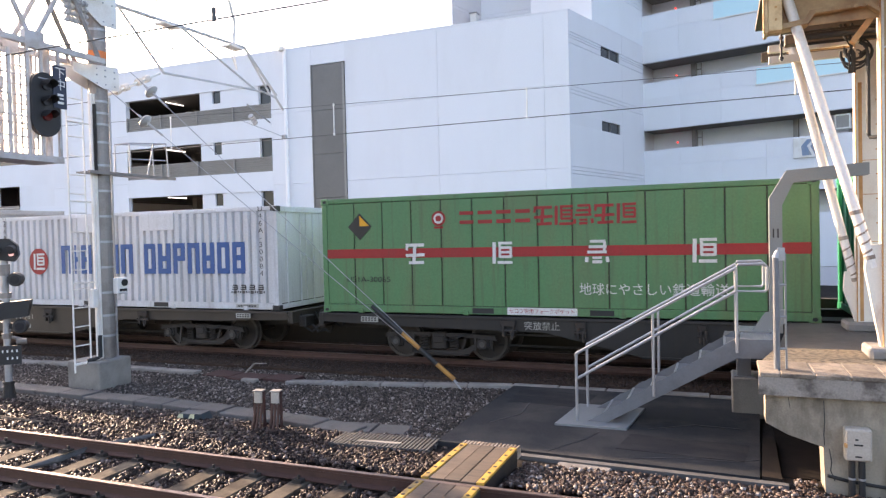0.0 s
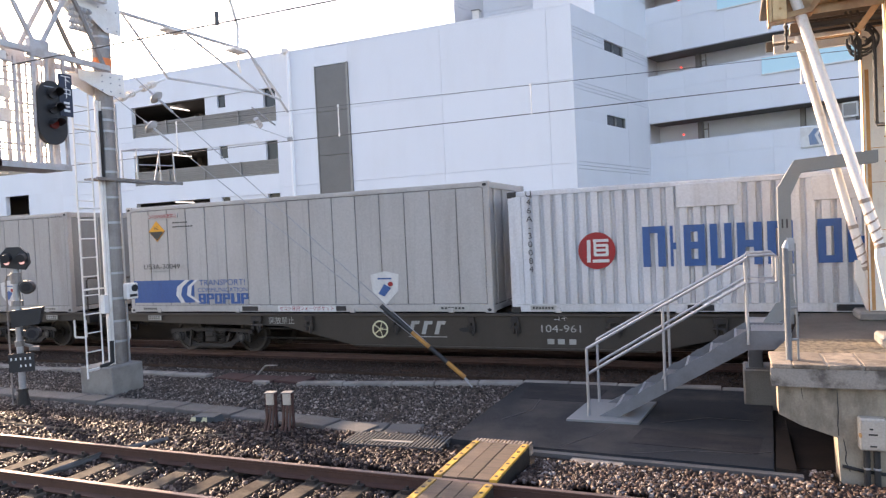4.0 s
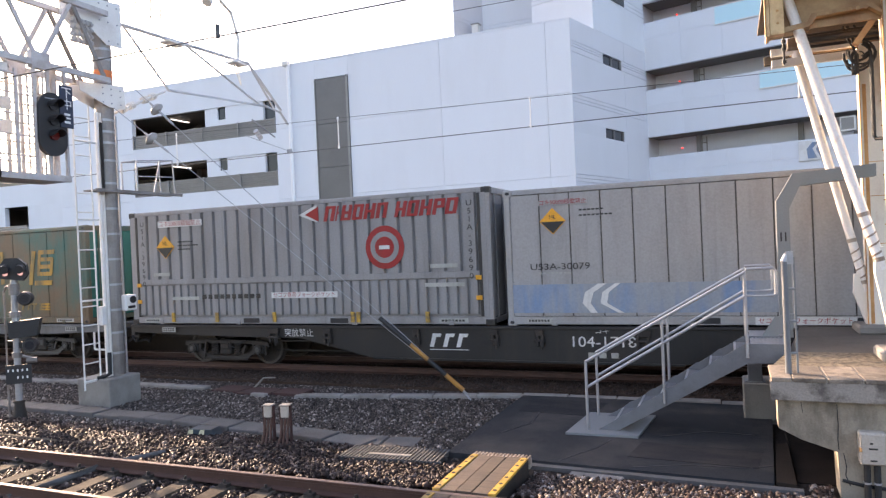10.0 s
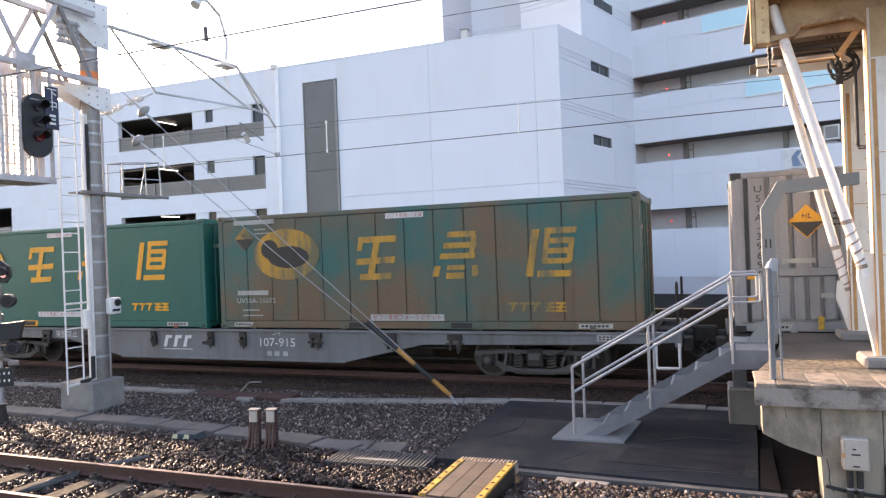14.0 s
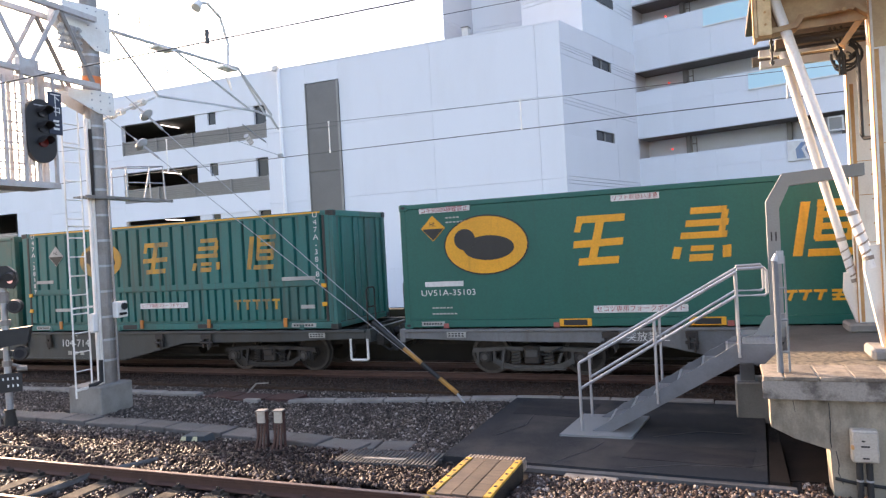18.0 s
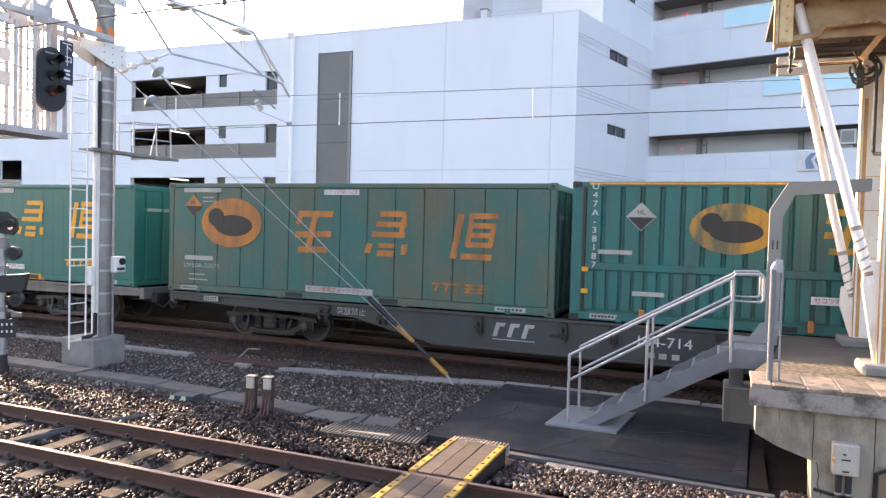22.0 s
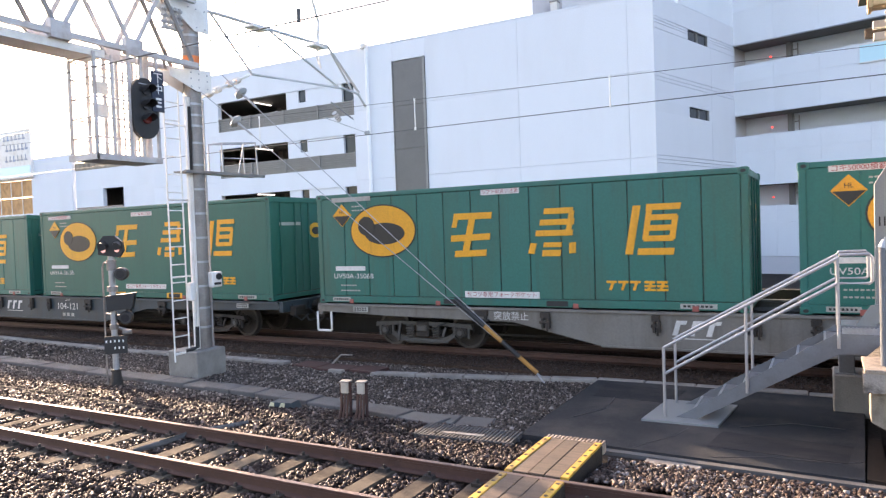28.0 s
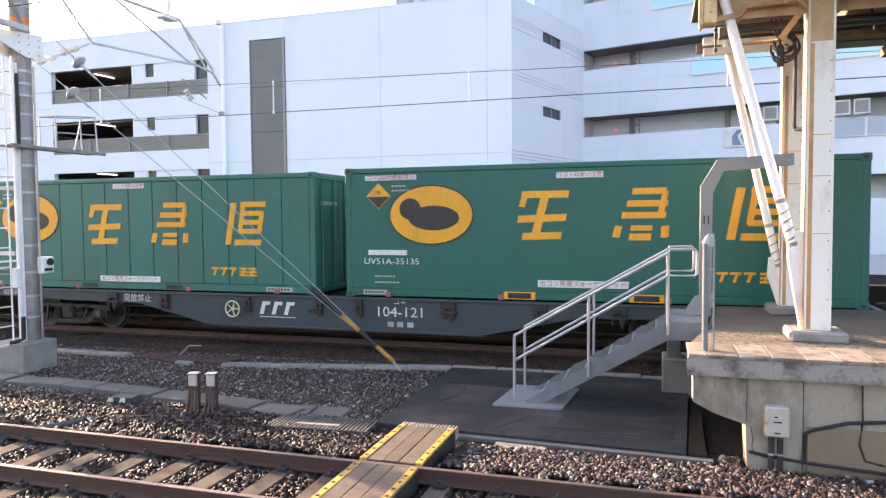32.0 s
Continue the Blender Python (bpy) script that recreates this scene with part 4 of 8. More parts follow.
# ---- canopy with its columns and struts ----
def canopy():
    c = thing("platform_canopy", (0, 0, 0), "cream painted steel canopy, rust-stained, on columns with diagonal struts", "canopy")
    for y, x0, x1, top, stz, sx in ((9.55, 1.73, 2.03, 5.25, 2.10, 1.64), (11.95, 1.84, 2.14, 5.3, 1.65, 1.84)):
        bm = B()
        f, w = 0.025, 0.14
        upright(bm, [(x0, y - w), (x0 + f, y - w), (x0 + f, y - w + 0.012), (x1 - f, y - w + 0.012), (x1 - f, y - w), (x1, y - w), (x1, y + w), (x1 - f, y + w),
                     (x1 - f, y - w + 0.034), (x0 + f, y - w + 0.034), (x0 + f, y + w), (x0, y + w)], PZ + 0.1, top)
        col = part("column", bm, M["cream_steel"], c, "cream steel column with rusted flange edges")
        bm = B()
        box(bm, x0 - 0.012, x0 - 0.002, y - 0.145, y - 0.09, PZ + 0.1, top)
        part("rusty_flange", bm, M["rust_steel"], col)
        bm = B()
        box(bm, x0 + 0.026, x0 + 0.075, y - 0.1315, y - 0.1275, PZ + 0.13, top - 0.6)
        part("rust_strip", bm, M["rust_steel"], col, "rust-orange strip beside the flange")
        for k in range(9):
            bm = B()
            z = PZ + 0.5 + k * 0.36
            tube(bm, (x1 - 0.045, y - 0.136, z), (x1 - 0.045, y - 0.126, z), 0.012, 8, 0.009)
            part("rivet", bm, M["rust_steel"], col)
        for z in (2.35, 3.05, 3.55):
            bm = B()
            box(bm, x0 + 0.027, x1 - 0.027, y - 0.131, y - 0.126, z, z + 0.01)
            part("joint", bm, M["rust_steel"], col)
        if y < 10:
            bm = B()
            box(bm, x0 + 0.027, x1 - 0.027, y - 0.132, y - 0.1285, 4.67, top)
            part("rusty_head", bm, M["girder"], col, "rust-brown head of the column")
        bm = B()
        box(bm, x0 - 0.17, x1 + 0.17, y - 0.3, y + 0.3, PZ - 0.02, PZ + 0.12, 0.03)
        part("plinth", bm, M["concrete"], c, "pale concrete column plinth")
        # diagonal strut and the tapered bracket at its foot
        foot, head = Vector((sx, y - 0.05, stz)), Vector((0.745 if y < 10 else 0.97, y - 0.05, 5.45 if y < 10 else 5.53))
        bm = B()
        tube(bm, foot, head, 0.062, 16)
        st = part("strut", bm, M["strut_white"], c, "white tubular diagonal strut, flaking")
        for k in (0.03, 0.19):
            bm = B()
            tube(bm, foot.lerp(head, k), foot.lerp(head, k + 0.014), 0.069, 16)
            part("clamp", bm, M["rust_pale"], st)
        d = (head - foot).normalized()
        if y < 10:
            bm = B()
            tube(bm, head - d * 0.02, head + d * 0.03, 0.060, 16, 0.045)
            part("cap", bm, M["rust_pale"], st)
            bm = B()
            box(bm, 0.702, 0.84, y - 0.10, y - 0.012, head.z + 0.01, 5.96, 0.006)
            part("gusset", bm, M["saddle_rust"], c, "dark rust gusset over the strut head")
        a1 = d.cross(Vector((0, 1, 0))).normalized()
        b1 = d.cross(a1)
        bm = B()
        path(bm, [foot.lerp(head, 0.05 + 0.13 * k / 60) + (a1 * math.cos(k * 0.42) + b1 * math.sin(k * 0.42)) * 0.050 for k in range(61)], 0.019, 6)
        part("peeling_wrap", bm, M["rust_pale"], st, "peeling brown spiral wrap")
        bm = B()
        prism(bm, [(x0 - 0.002, PZ + 0.12), (x0 - 0.002, stz + 0.28), (x0 - 0.16, stz + 0.26), (x0 - 0.18, stz - 0.02), (x0 - 0.03, PZ + 0.12)], y - 0.1, y + 0.02)
        part("strut_foot", bm, M["cream_steel"], c, "tapered foot bracket")
    # plate girders with riveted webs
    for y, zb, xs in ((9.55, 5.02, 0.50), (11.95, 5.24, 0.9)):
        bm = B()
        box(bm, xs + 0.04, 14, y - 0.01, y + 0.01, zb + 0.02, 5.95 if xs < 0.6 else 5.5)
        gd = part("girder_web", bm, M["girder"], c)
        bm = B()
        box(bm, 0.50, 0.54, y - 0.16, y + 0.16, zb - 0.05, 5.97, 0.004)
        if xs > 0.6:
            bm.free()
            continue
        part("end_plate", bm, M["girder_end"], c, "rust-streaked end plate")
        bm = B()
        box(bm, 0.545, 0.70, y - 0.15, y - 0.012, zb - 0.03, 5.96, 0.004)
        stiff = part("end_stiffener", bm, M["girder_end"], c, "rust-streaked cream end post of the girder")
        for k in range(6):
            bm = B()
            tube(bm, (0.63, y - 0.164, zb + 0.1 + k * 0.15), (0.63, y - 0.148, zb + 0.1 + k * 0.15), 0.016, 8, 0.012)
            part("rivet", bm, M["rust_steel"], stiff)
        bm = B()
        box(bm, 0.49, 0.50, y - 0.17, y - 0.12, zb - 0.05, 5.97)
        part("rusty_edge", bm, M["rust_steel"], c)
        bm = B()
        prism(bm, [(0.54, zb - 0.03), (0.98, zb + 0.02), (1.05, zb + 0.12), (1.6, zb + 0.15), (1.76, zb + 0.02), (1.76, zb + 0.06), (1.62, zb + 0.2), (1.0, zb + 0.17), (0.95, zb + 0.08), (0.54, zb + 0.03)], y - 0.12, y + 0.12)
        part("flange", bm, M["girder"], gd)
        for x, yr, z in [(1.08 + i * 0.08, y - 0.13, zb + 0.15) for i in range(7)] + [(x, y - 0.025, 5.38 + i * 0.09) for i in range(4) for x in (1.22, 1.32)]:
            bm = B()
            tube(bm, (x, yr - 0.008, z), (x, yr + 0.016, z), 0.024, 8, 0.02)
            part("rivet", bm, M["girder"], gd)
    for i in range(9):
        x = 2.3 + i * 1.2
        bm = B()
        box(bm, x, x + 0.12, 8.5, 13.2, 5.15, 5.3)
        part("rafter", bm, M["canopy_dark"], c)
    for y, z in ((8.6, 5.55), (9.15, 5.55), (10.2, 5.32), (10.9, 5.32), (12.6, 5.32)):
        bm = B()
        box(bm, 0.62, 14, y, y + 0.1, z, z + 0.14)
        part("purlin", bm, M["canopy_dark"], c)
    for z, y in ((5.09, 11.75), (5.28, 11.85)):
        bm = B()
        box(bm, 0.68, 1.85, y, y + 0.1, z, z + 0.11, 0.006)
        part("tie_beam", bm, M["cream_steel"], c)
    bm = B()
    box(bm, 0.56, 14, 8.45, 13.2, 5.97, 6.05)
    part("roof_sheet", bm, M["canopy_dark"], c)
    bm = B()
    box(bm, 2.1, 14, 8.45, 13.2, 5.34, 5.38)
    part("soffit", bm, M["canopy_dark"], c, "dark canopy underside")
    bm = B()
    box(bm, 0.80, 1.86, 10.3, 10.5, 5.02, 5.14)
    part("cable_tray", bm, M["canopy_dark"], c, "dark cable tray")
    # rust orange here puts the low sun on the bracket into its colour
    bm = B()
    beam(bm, (1.46, 9.6, 4.78), (1.735, 9.6, 5.16), 0.10, 0.07)
    part("knee_bracket", bm, M["rust_steel"], c, "knee bracket coloured orange as if sunlit")
    for y, z, r in ((9.85, 4.98, 0.045), (10.0, 5.06, 0.03), (10.15, 4.96, 0.02)):
        bm = B()
        tube(bm, (0.95, y, z), (14, y, z + 0.02), r, 10)
        part("service_pipe", bm, M["black"], c, "dark service pipe under the girder")
    for x in (2.5, 3.1, 3.6, 4.3):
        bm = B()
        path(bm, [(x, 9.85, 5.2), (x + 0.05, 9.85, 4.86), (x + 0.25, 9.9, 4.8), (x + 0.42, 9.9, 4.95), (x + 0.45, 9.9, 5.2)], 0.018, 6)
        part("slack_cable", bm, M["rubber"], c)
    # hanging rod, conduit and cable loops
    bm = B()
    tube(bm, (0.72, 9.9, 4.72), (0.72, 9.9, 5.1), 0.014, 8)
    for z in (4.74, 4.9, 5.0):
        tube(bm, (0.72, 9.9, z), (0.72, 9.9, z + 0.03), 0.028, 8)
    part("hanger_rod", bm, M["black"], c)
    bm = B()
    path(bm, [(1.60, 10.0, 4.72), (1.67, 10.0, 4.77), (1.69, 10.0, 4.72), (1.69, 10.0, 3.73), (1.71, 10.0, 3.69), (1.81, 9.9, 3.68)], 0.024, 10)
    part("conduit", bm, M["black"], c, "black conduit")
    bm = B()
    for k in range(5):
        r, tilt = 0.07 + random.uniform(0, 0.09), random.uniform(-0.6, 0.6)
        cx, cz = 1.56 + random.uniform(-0.05, 0.04), 4.76 + random.uniform(-0.07, 0.06)
        path(bm, [(cx + r * math.cos(a), 9.97 + 0.03 * k + 0.06 * tilt * math.sin(a), cz + r * math.sin(a + tilt)) for a in np.linspace(-3.4, 1.2, 13)], random.choice((0.008, 0.012, 0.016)), 6)
    for k in range(4):
        x0 = 1.38 + random.uniform(0, 0.22)
        path(bm, [(x0, 10.0, 5.12), (x0 + 0.05, 9.98, 4.95), (1.50 + random.uniform(-0.03, 0.05), 9.96, 4.74), (1.48 + 0.02 * k, 9.98, 4.5)], random.choice((0.010, 0.016)), 6)
    part("cable_loop", bm, M["rubber"], c, "loops of black cable")


canopy()


def wall_box():
    w = thing("electrical_box", (0, 0, 0), "beige electrical box on the platform wall with black conduits", "electrical box")
    y = PY + 0.09
    bm = B()
    box(bm, 1.13, 1.375, y - 0.14, y, 0.19, 0.52, 0.015)
    b = part("case", bm, M["box_beige"], w)
    bm = B()
    box(bm, 1.145, 1.36, y - 0.15, y - 0.141, 0.21, 0.50, 0.008)
    part("door", bm, M["box_beige"], b)
    bm = B()
    box(bm, 1.22, 1.25, y - 0.157, y - 0.151, 0.41, 0.425)
    box(bm, 1.21, 1.29, y - 0.157, y - 0.151, 0.355, 0.37)
    box(bm, 1.22, 1.28, y - 0.157, y - 0.151, 0.235, 0.25)
    part("marking", bm, M["black"], b)
    bm = B()
    box(bm, 1.125, 1.15, y - 0.17, y - 0.12, 0.33, 0.37, 0.005)
    part("latch", bm, M["rust_steel"], b)
    for x in (1.20, 1.29):
        bm = B()
        tube(bm, (x, y - 0.07, 0.19), (x, y - 0.07, GROUND - 0.05), 0.032, 10)
        cd = part("conduit", bm, M["rubber"], w)
        bm = B()
        tube(bm, (x, y - 0.07, -0.02), (x, y - 0.07, 0.0), 0.036, 10)
        part("clamp", bm, M["galv"], cd)
    c = thing("wall_cable", (0, 0, 0), "black cables running along the platform wall", "cable")
    bm = B()
    path(bm, [(0.98, y - 0.02, -0.02), (1.18, y - 0.02, -0.06), (1.5, y - 0.02, -0.09), (2.4, y - 0.05, -0.14)], 0.018, 8)
    part("lower_cable", bm, M["rubber"], c)
    bm = B()
    path(bm, [(1.53, y - 0.02, -0.1), (1.54, y - 0.02, 0.22), (1.62, y - 0.02, 0.27), (1.95, y - 0.02, 0.37), (2.4, y - 0.02, 0.42), (4, y - 0.02, 0.42)], 0.02, 8)
    part("upper_cable", bm, M["rubber"], c)
    bm = B()
    path(bm, [(2.08, y - 0.02, 0.78), (2.09, y - 0.02, 0.4), (2.06, y - 0.02, 0.15), (2.12, y - 0.02, -0.02), (2.3, y - 0.02, -0.06)], 0.012, 8)
    part("loop_cable", bm, M["rubber"], c)


wall_box()


# ---- signal pole, gantry, cantilever ----
PX, PPY = -11.4, 10.25


def mast():
    p = thing("catenary_pole", (PX, PPY, 0), "grey steel catenary pole on a concrete block, with ladder", "pole")
    bm = B()
    tube(bm, (0, 0, 0.3), (0, 0, 9.4), 0.175, 20)
    part("shaft", bm, M["pole"], p)
    for z in (0.75, 1.15, 1.6, 2.1, 2.6, 3.1, 3.6, 4.1, 4.55, 4.9, 5.12, 5.35, 6.55, 6.75, 7.95, 8.3):
        bm = B()
        tube(bm, (0, 0, z), (0, 0, z + 0.045), 0.183, 20)
        part("collar", bm, M["galv"], p)
    bm = B()
    tube(bm, (0, 0, 6.18), (0, 0, 6.36), 0.179, 20)
    part("marker_band", bm, M["orange_band"], p, "orange reflective band")
    # block
    bm = B()
    box(bm, -0.47, 0.37, -0.52, 0.25, GROUND - 0.1, 0.33, 0.02)
    part("foundation", bm, M["concrete"], p, "weathered concrete foundation block")
    for z0, z1, y0 in ((6.85, 7.75, -0.75), (5.62, 6.10, -0.72)):
        for x in (-0.2, 0.19):
            bm = B()
            pts = [(y0, z1 - 0.1), (0.33, z1), (0.33, z0), (-0.05, z0), (y0, z1 - 0.45 if z1 > 7 else z0 + 0.22)]
            a = [bm.verts.new((x, yy, z)) for yy, z in pts]
            b = [bm.verts.new((x + 0.012, yy, z)) for yy, z in pts]
            bm.faces.new(a), bm.faces.new(b[::-1])
            for i in range(5):
                bm.faces.new((a[i], b[i], b[(i + 1) % 5], a[(i + 1) % 5]))
            bmesh.ops.recalc_face_normals(bm, faces=bm.faces)
            gp = part("gusset_plate", bm, M["white_paint"], p, "white gusset plate")
            if x > 0:
                bm = B()
                for yy in (-0.2, 0.0, 0.22):
                    for z in (z0 + 0.08, (z0 + z1) / 2, z1 - 0.12):
                        tube(bm, (0.2, yy, z), (0.215, yy, z), 0.016, 6)
                part("bolt", bm, M["galv"], gp)
    # ladder
    bm = B()
    for y in (-0.78, -0.42):
        tube(bm, (0.05, y, 0.16 if y < -0.5 else 0.3), (0.05, y, 5.6), 0.016, 8)
    for i in range(15):
        tube(bm, (0.05, -0.78, 0.3 + i * 0.36), (0.05, -0.42, 0.3 + i * 0.36), 0.012, 6)
    part("ladder", bm, M["white_paint"], p, "white pole ladder")
    for z in (0.32, 1.85, 3.4, 4.9):
        bm = B()
        tube(bm, (0.05, -0.78, z), (0.05, 0.1, z), 0.018, 8)
        part("ladder_bracket", bm, M["white_paint"], p)
    # conduits up the pole
    for y, r, m in ((-0.25, 0.04, "white_paint"), (-0.17, 0.03, "white_paint"), (0.21, 0.02, "galv")):
        bm = B()
        tube(bm, (0.06, y, 0.33), (0.06, y, 5.5), r, 10)
        part("conduit", bm, M[m], p)
    bm = B()
    path(bm, [(0.1, -0.24, 0.8), (0.16, -0.3, 0.4), (0.12, -0.42, 0.36), (0.05, -0.5, 0.34)], 0.04, 8)
    part("cable", bm, M["rubber"], p)
    bm = B()
    path(bm, [(0.1, -0.2, 4.0), (0.13, -0.22, 4.8), (0.1, -0.2, 5.3)], 0.03, 8)
    part("cable", bm, M["rubber"], p)
    bm = B()
    box(bm, 0.1, 0.28, 0.05, 0.33, 1.58, 1.9, 0.02)
    bx = part("control_box", bm, M["white_paint"], p, "white control box")
    bm = B()
    tube(bm, (0.28, 0.22, 1.8), (0.31, 0.22, 1.8), 0.07, 12)
    box(bm, 0.281, 0.29, 0.1, 0.28, 1.63, 1.68)
    part("dial", bm, M["black"], bx)
    bm = B()
    box(bm, 0.05, 0.16, -0.42, -0.3, 1.35, 1.72, 0.02)
    part("junction_box", bm, M["white_paint"], p)
    # working platform
    bm = B()
    box(bm, -0.2, 0.2, -0.4, 1.75, 3.96, 3.99)
    box(bm, 0.18, 0.22, -0.45, 1.8, 3.94, 4.0)
    wp = part("work_platform", bm, M["pole"], p, "small steel work platform")
    bm = B()
    q = [(0.2, 0.55, 4.0), (0.2, 0.55, 4.62), (0.2, 1.55, 4.72), (0.2, 1.6, 4.0)]
    path(bm, q, 0.018, 6)
    path(bm, [(-0.2, 0.55, 4.0), (-0.2, 0.55, 4.62), (-0.2, 1.55, 4.72), (-0.2, 1.6, 4.0)], 0.018, 6)
    path(bm, [(0.2, 0.55, 4.3), (0.2, 1.58, 4.35)], 0.014, 6)
    path(bm, [(0.2, 1.0, 4.0), (0.2, 1.2, 4.7)], 0.014, 6)
    path(bm, [(0.2, 0.55, 4.62), (-0.2, 0.55, 4.62)], 0.014, 6)
    path(bm, [(0.2, 1.55, 4.72), (-0.2, 1.55, 4.72)], 0.014, 6)
    part("guard_rail", bm, M["galv"], wp)
    # cantilever over the goods track
    def Y(y, z):
        return (0.0, y - PPY, z)
    bm = B()
    tube(bm, Y(10.3, 7.42), Y(14.85, 7.55), 0.04, 10)
    tube(bm, Y(14.85, 7.55), Y(16.2, 6.55), 0.035, 10)
    part("cantilever_tube", bm, M["light_tube"], p)
    bm = B()
    path(bm, [Y(12.0, 6.32), Y(15.5, 6.55), Y(16.15, 6.5), Y(16.5, 6.2)], 0.032, 10)
    part("cantilever_tube", bm, M["light_tube"], p)
    for a, b in (((10.8, 7.44), (12.02, 6.31)), ((12.6, 7.47), (15.3, 6.53)), ((14.85, 7.55), (15.9, 6.53))):
        bm = B()
        tube(bm, Y(*a), Y(*b), 0.026, 8)
        part("brace", bm, M["light_tube"], p)
    for y, z in ((12.2, 7.38), (14.4, 7.42)):
        bm = B()
        box(bm, -0.15, 0.15, y - PPY - 0.25, y - PPY + 0.25, z, z + 0.04)
        tube(bm, (0, y - PPY, z), (0, y - PPY + 0.15, z - 0.5), 0.012, 6)
        tube(bm, (0, y - PPY - 0.15, z), (0, y - PPY + 0.12, z - 0.5), 0.012, 6)
        part("hanger_plate", bm, M["white_paint"], p)
    bm = B()
    pts = [Y(10.45, 5.55), Y(11.9, 6.28)]
    tube(bm, pts[0], pts[1], 0.03, 10)
    for f in (0.15, 0.3, 0.55, 0.7):
        q = Vector(pts[0]).lerp(Vector(pts[1]), f)
        d = (Vector(pts[1]) - Vector(pts[0])).normalized()
        for k in range(3):
            tube(bm, q + d * 0.05 * k, q + d * (0.05 * k + 0.025), 0.075, 12)
    part("insulator", bm, M["white_paint"], p, "white post insulator")
    bm = B()
    for i in range(4):
        y = 0.15 + i * 0.28
        path(bm, [(0.1, y, 8.4), (0.15, y + 0.1, 7.85), (0.15, y + 0.3, 7.62), (0.12, y + 0.5, 7.75), (0.1, y + 0.55, 8.4)], 0.012, 6)
    part("jumper_cable", bm, M["wire"], p)
    # floodlight on a swan neck
    bm = B()
    path(bm, [Y(14.45, 7.5), Y(14.5, 8.1), Y(14.25, 8.7), Y(13.8, 8.92), Y(13.5, 8.85)], 0.04, 10)
    fl = part("lamp_arm", bm, M["white_paint"], p)
    bm = B()
    tube(bm, Y(13.52, 8.86), Y(13.38, 8.68), 0.08, 14, 0.12)
    part("floodlight", bm, M["white_paint"], fl)
    return p


mast()


def gantry():
    g = thing("signal_gantry", (PX, PPY, 0), "pale steel lattice gantry beam above the tracks", "gantry")
    y1 = -11.5
    for x in (-0.32, 0.3):
        for z in (6.05, 7.35):
            bm = B()
            box(bm, x, x + 0.09, y1, -0.15, z, z + 0.10)
            part("chord", bm, M["lattice"], g)
        n = 8
        for i in range(n):
            a, b = -0.25 + (y1 + 0.3) * i / n, -0.25 + (y1 + 0.3) * (i + 1) / n
            bm = B()
            beam(bm, (x + 0.045, a, 6.1), (x + 0.045, (a + b) / 2, 7.4), 0.05, 0.07)
            part("lattice_bar", bm, M["lattice"] if i % 2 else M["pole"], g)
            bm = B()
            beam(bm, (x + 0.045, (a + b) / 2, 7.4), (x + 0.045, b, 6.1), 0.05, 0.07)
            part("lattice_bar", bm, M["lattice"], g)
            bm = B()
            box(bm, x - 0.012, x + 0.102, b - 0.18, b + 0.18, 6.0, 6.3)
            part("node_plate", bm, M["lattice"], g)
    for i in range(9):
        y = -0.4 - i * 1.35
        bm = B()
        beam(bm, (-0.28, y, 6.1), (0.34, y - 0.6, 6.1), 0.05, 0.05)
        beam(bm, (-0.28, y, 7.4), (0.34, y - 0.6, 7.4), 0.05, 0.05)
        part("cross_bar", bm, M["lattice"], g)
    bm = B()
    box(bm, -0.25, 0.3, y1, -2.2, 5.86, 6.0)
    part("cable_duct", bm, M["white_paint"], g, "pale cable duct under the beam")
    for k in range(4):
        bm = B()
        y = -0.55 + k * 0.0
        tube(bm, (0.3 + 0.0 * k, -0.45, 6.75 + 0.12 * k), (0.3, -0.95, 6.7 + 0.12 * k), 0.03, 8)
        for j in range(5):
            tube(bm, (0.3, -0.5 - 0.09 * j, 6.745 + 0.12 * k), (0.3, -0.53 - 0.09 * j, 6.74 + 0.12 * k), 0.06, 10)
        part("insulator", bm, M["insulator"], g)
    # hanging cage
    cage = part("signal_cage", B(), M["lattice"], g, "white tubular signal cage")
    bm = B()
    box(bm, -0.35, 0.38, -2.50, -1.14, 4.06, 4.11)
    box(bm, -0.37, 0.40, -2.52, -2.46, 4.05, 4.16)
    box(bm, 0.34, 0.40, -2.50, -1.14, 4.05, 4.16)
    cage.data = mesh_of("signal_cage", bm, M["lattice"])
    for x in (-0.33, 0.36):
        for y in (-2.47, -2.12, -1.78, -1.52, -1.18):
            bm = B()
            box(bm, x - 0.025, x + 0.025, y - 0.025, y + 0.025, 4.1, 6.05 if y > -2 else 5.92)
            part("upright", bm, M["lattice"], cage)
    for z in (4.45, 4.8, 5.15, 5.5, 5.83):
        bm = B()
        tube(bm, (0.36, -2.47, z), (0.36, -1.78, z), 0.016, 6)
        tube(bm, (-0.33, -2.47, z), (0.36, -2.47, z), 0.016, 6)
        tube(bm, (-0.33, -2.47, z), (-0.33, -1.18, z), 0.016, 6)
        part("rung", bm, M["lattice"], cage)
    bm = B()
    for i in range(5):
        tube(bm, (0.15, -1.75, 4.3 + i * 0.33), (0.15, -1.45, 4.3 + i * 0.33), 0.014, 6)
    tube(bm, (0.15, -1.75, 4.1), (0.15, -1.75, 6.0), 0.018, 6)
    tube(bm, (0.15, -1.45, 4.1), (0.15, -1.45, 6.0), 0.018, 6)
    part("ladder", bm, M["lattice"], cage)
    bm = B()
    tube(bm, (0.2, -1.28, 4.1), (0.2, -1.28, 6.1), 0.06, 12)
    part("signal_post", bm, M["lattice"], cage)
    for z in (5.0, 5.4):
        bm = B()
        box(bm, -0.1, -0.06, -2.2, -1.9, z - 0.1, z + 0.12)
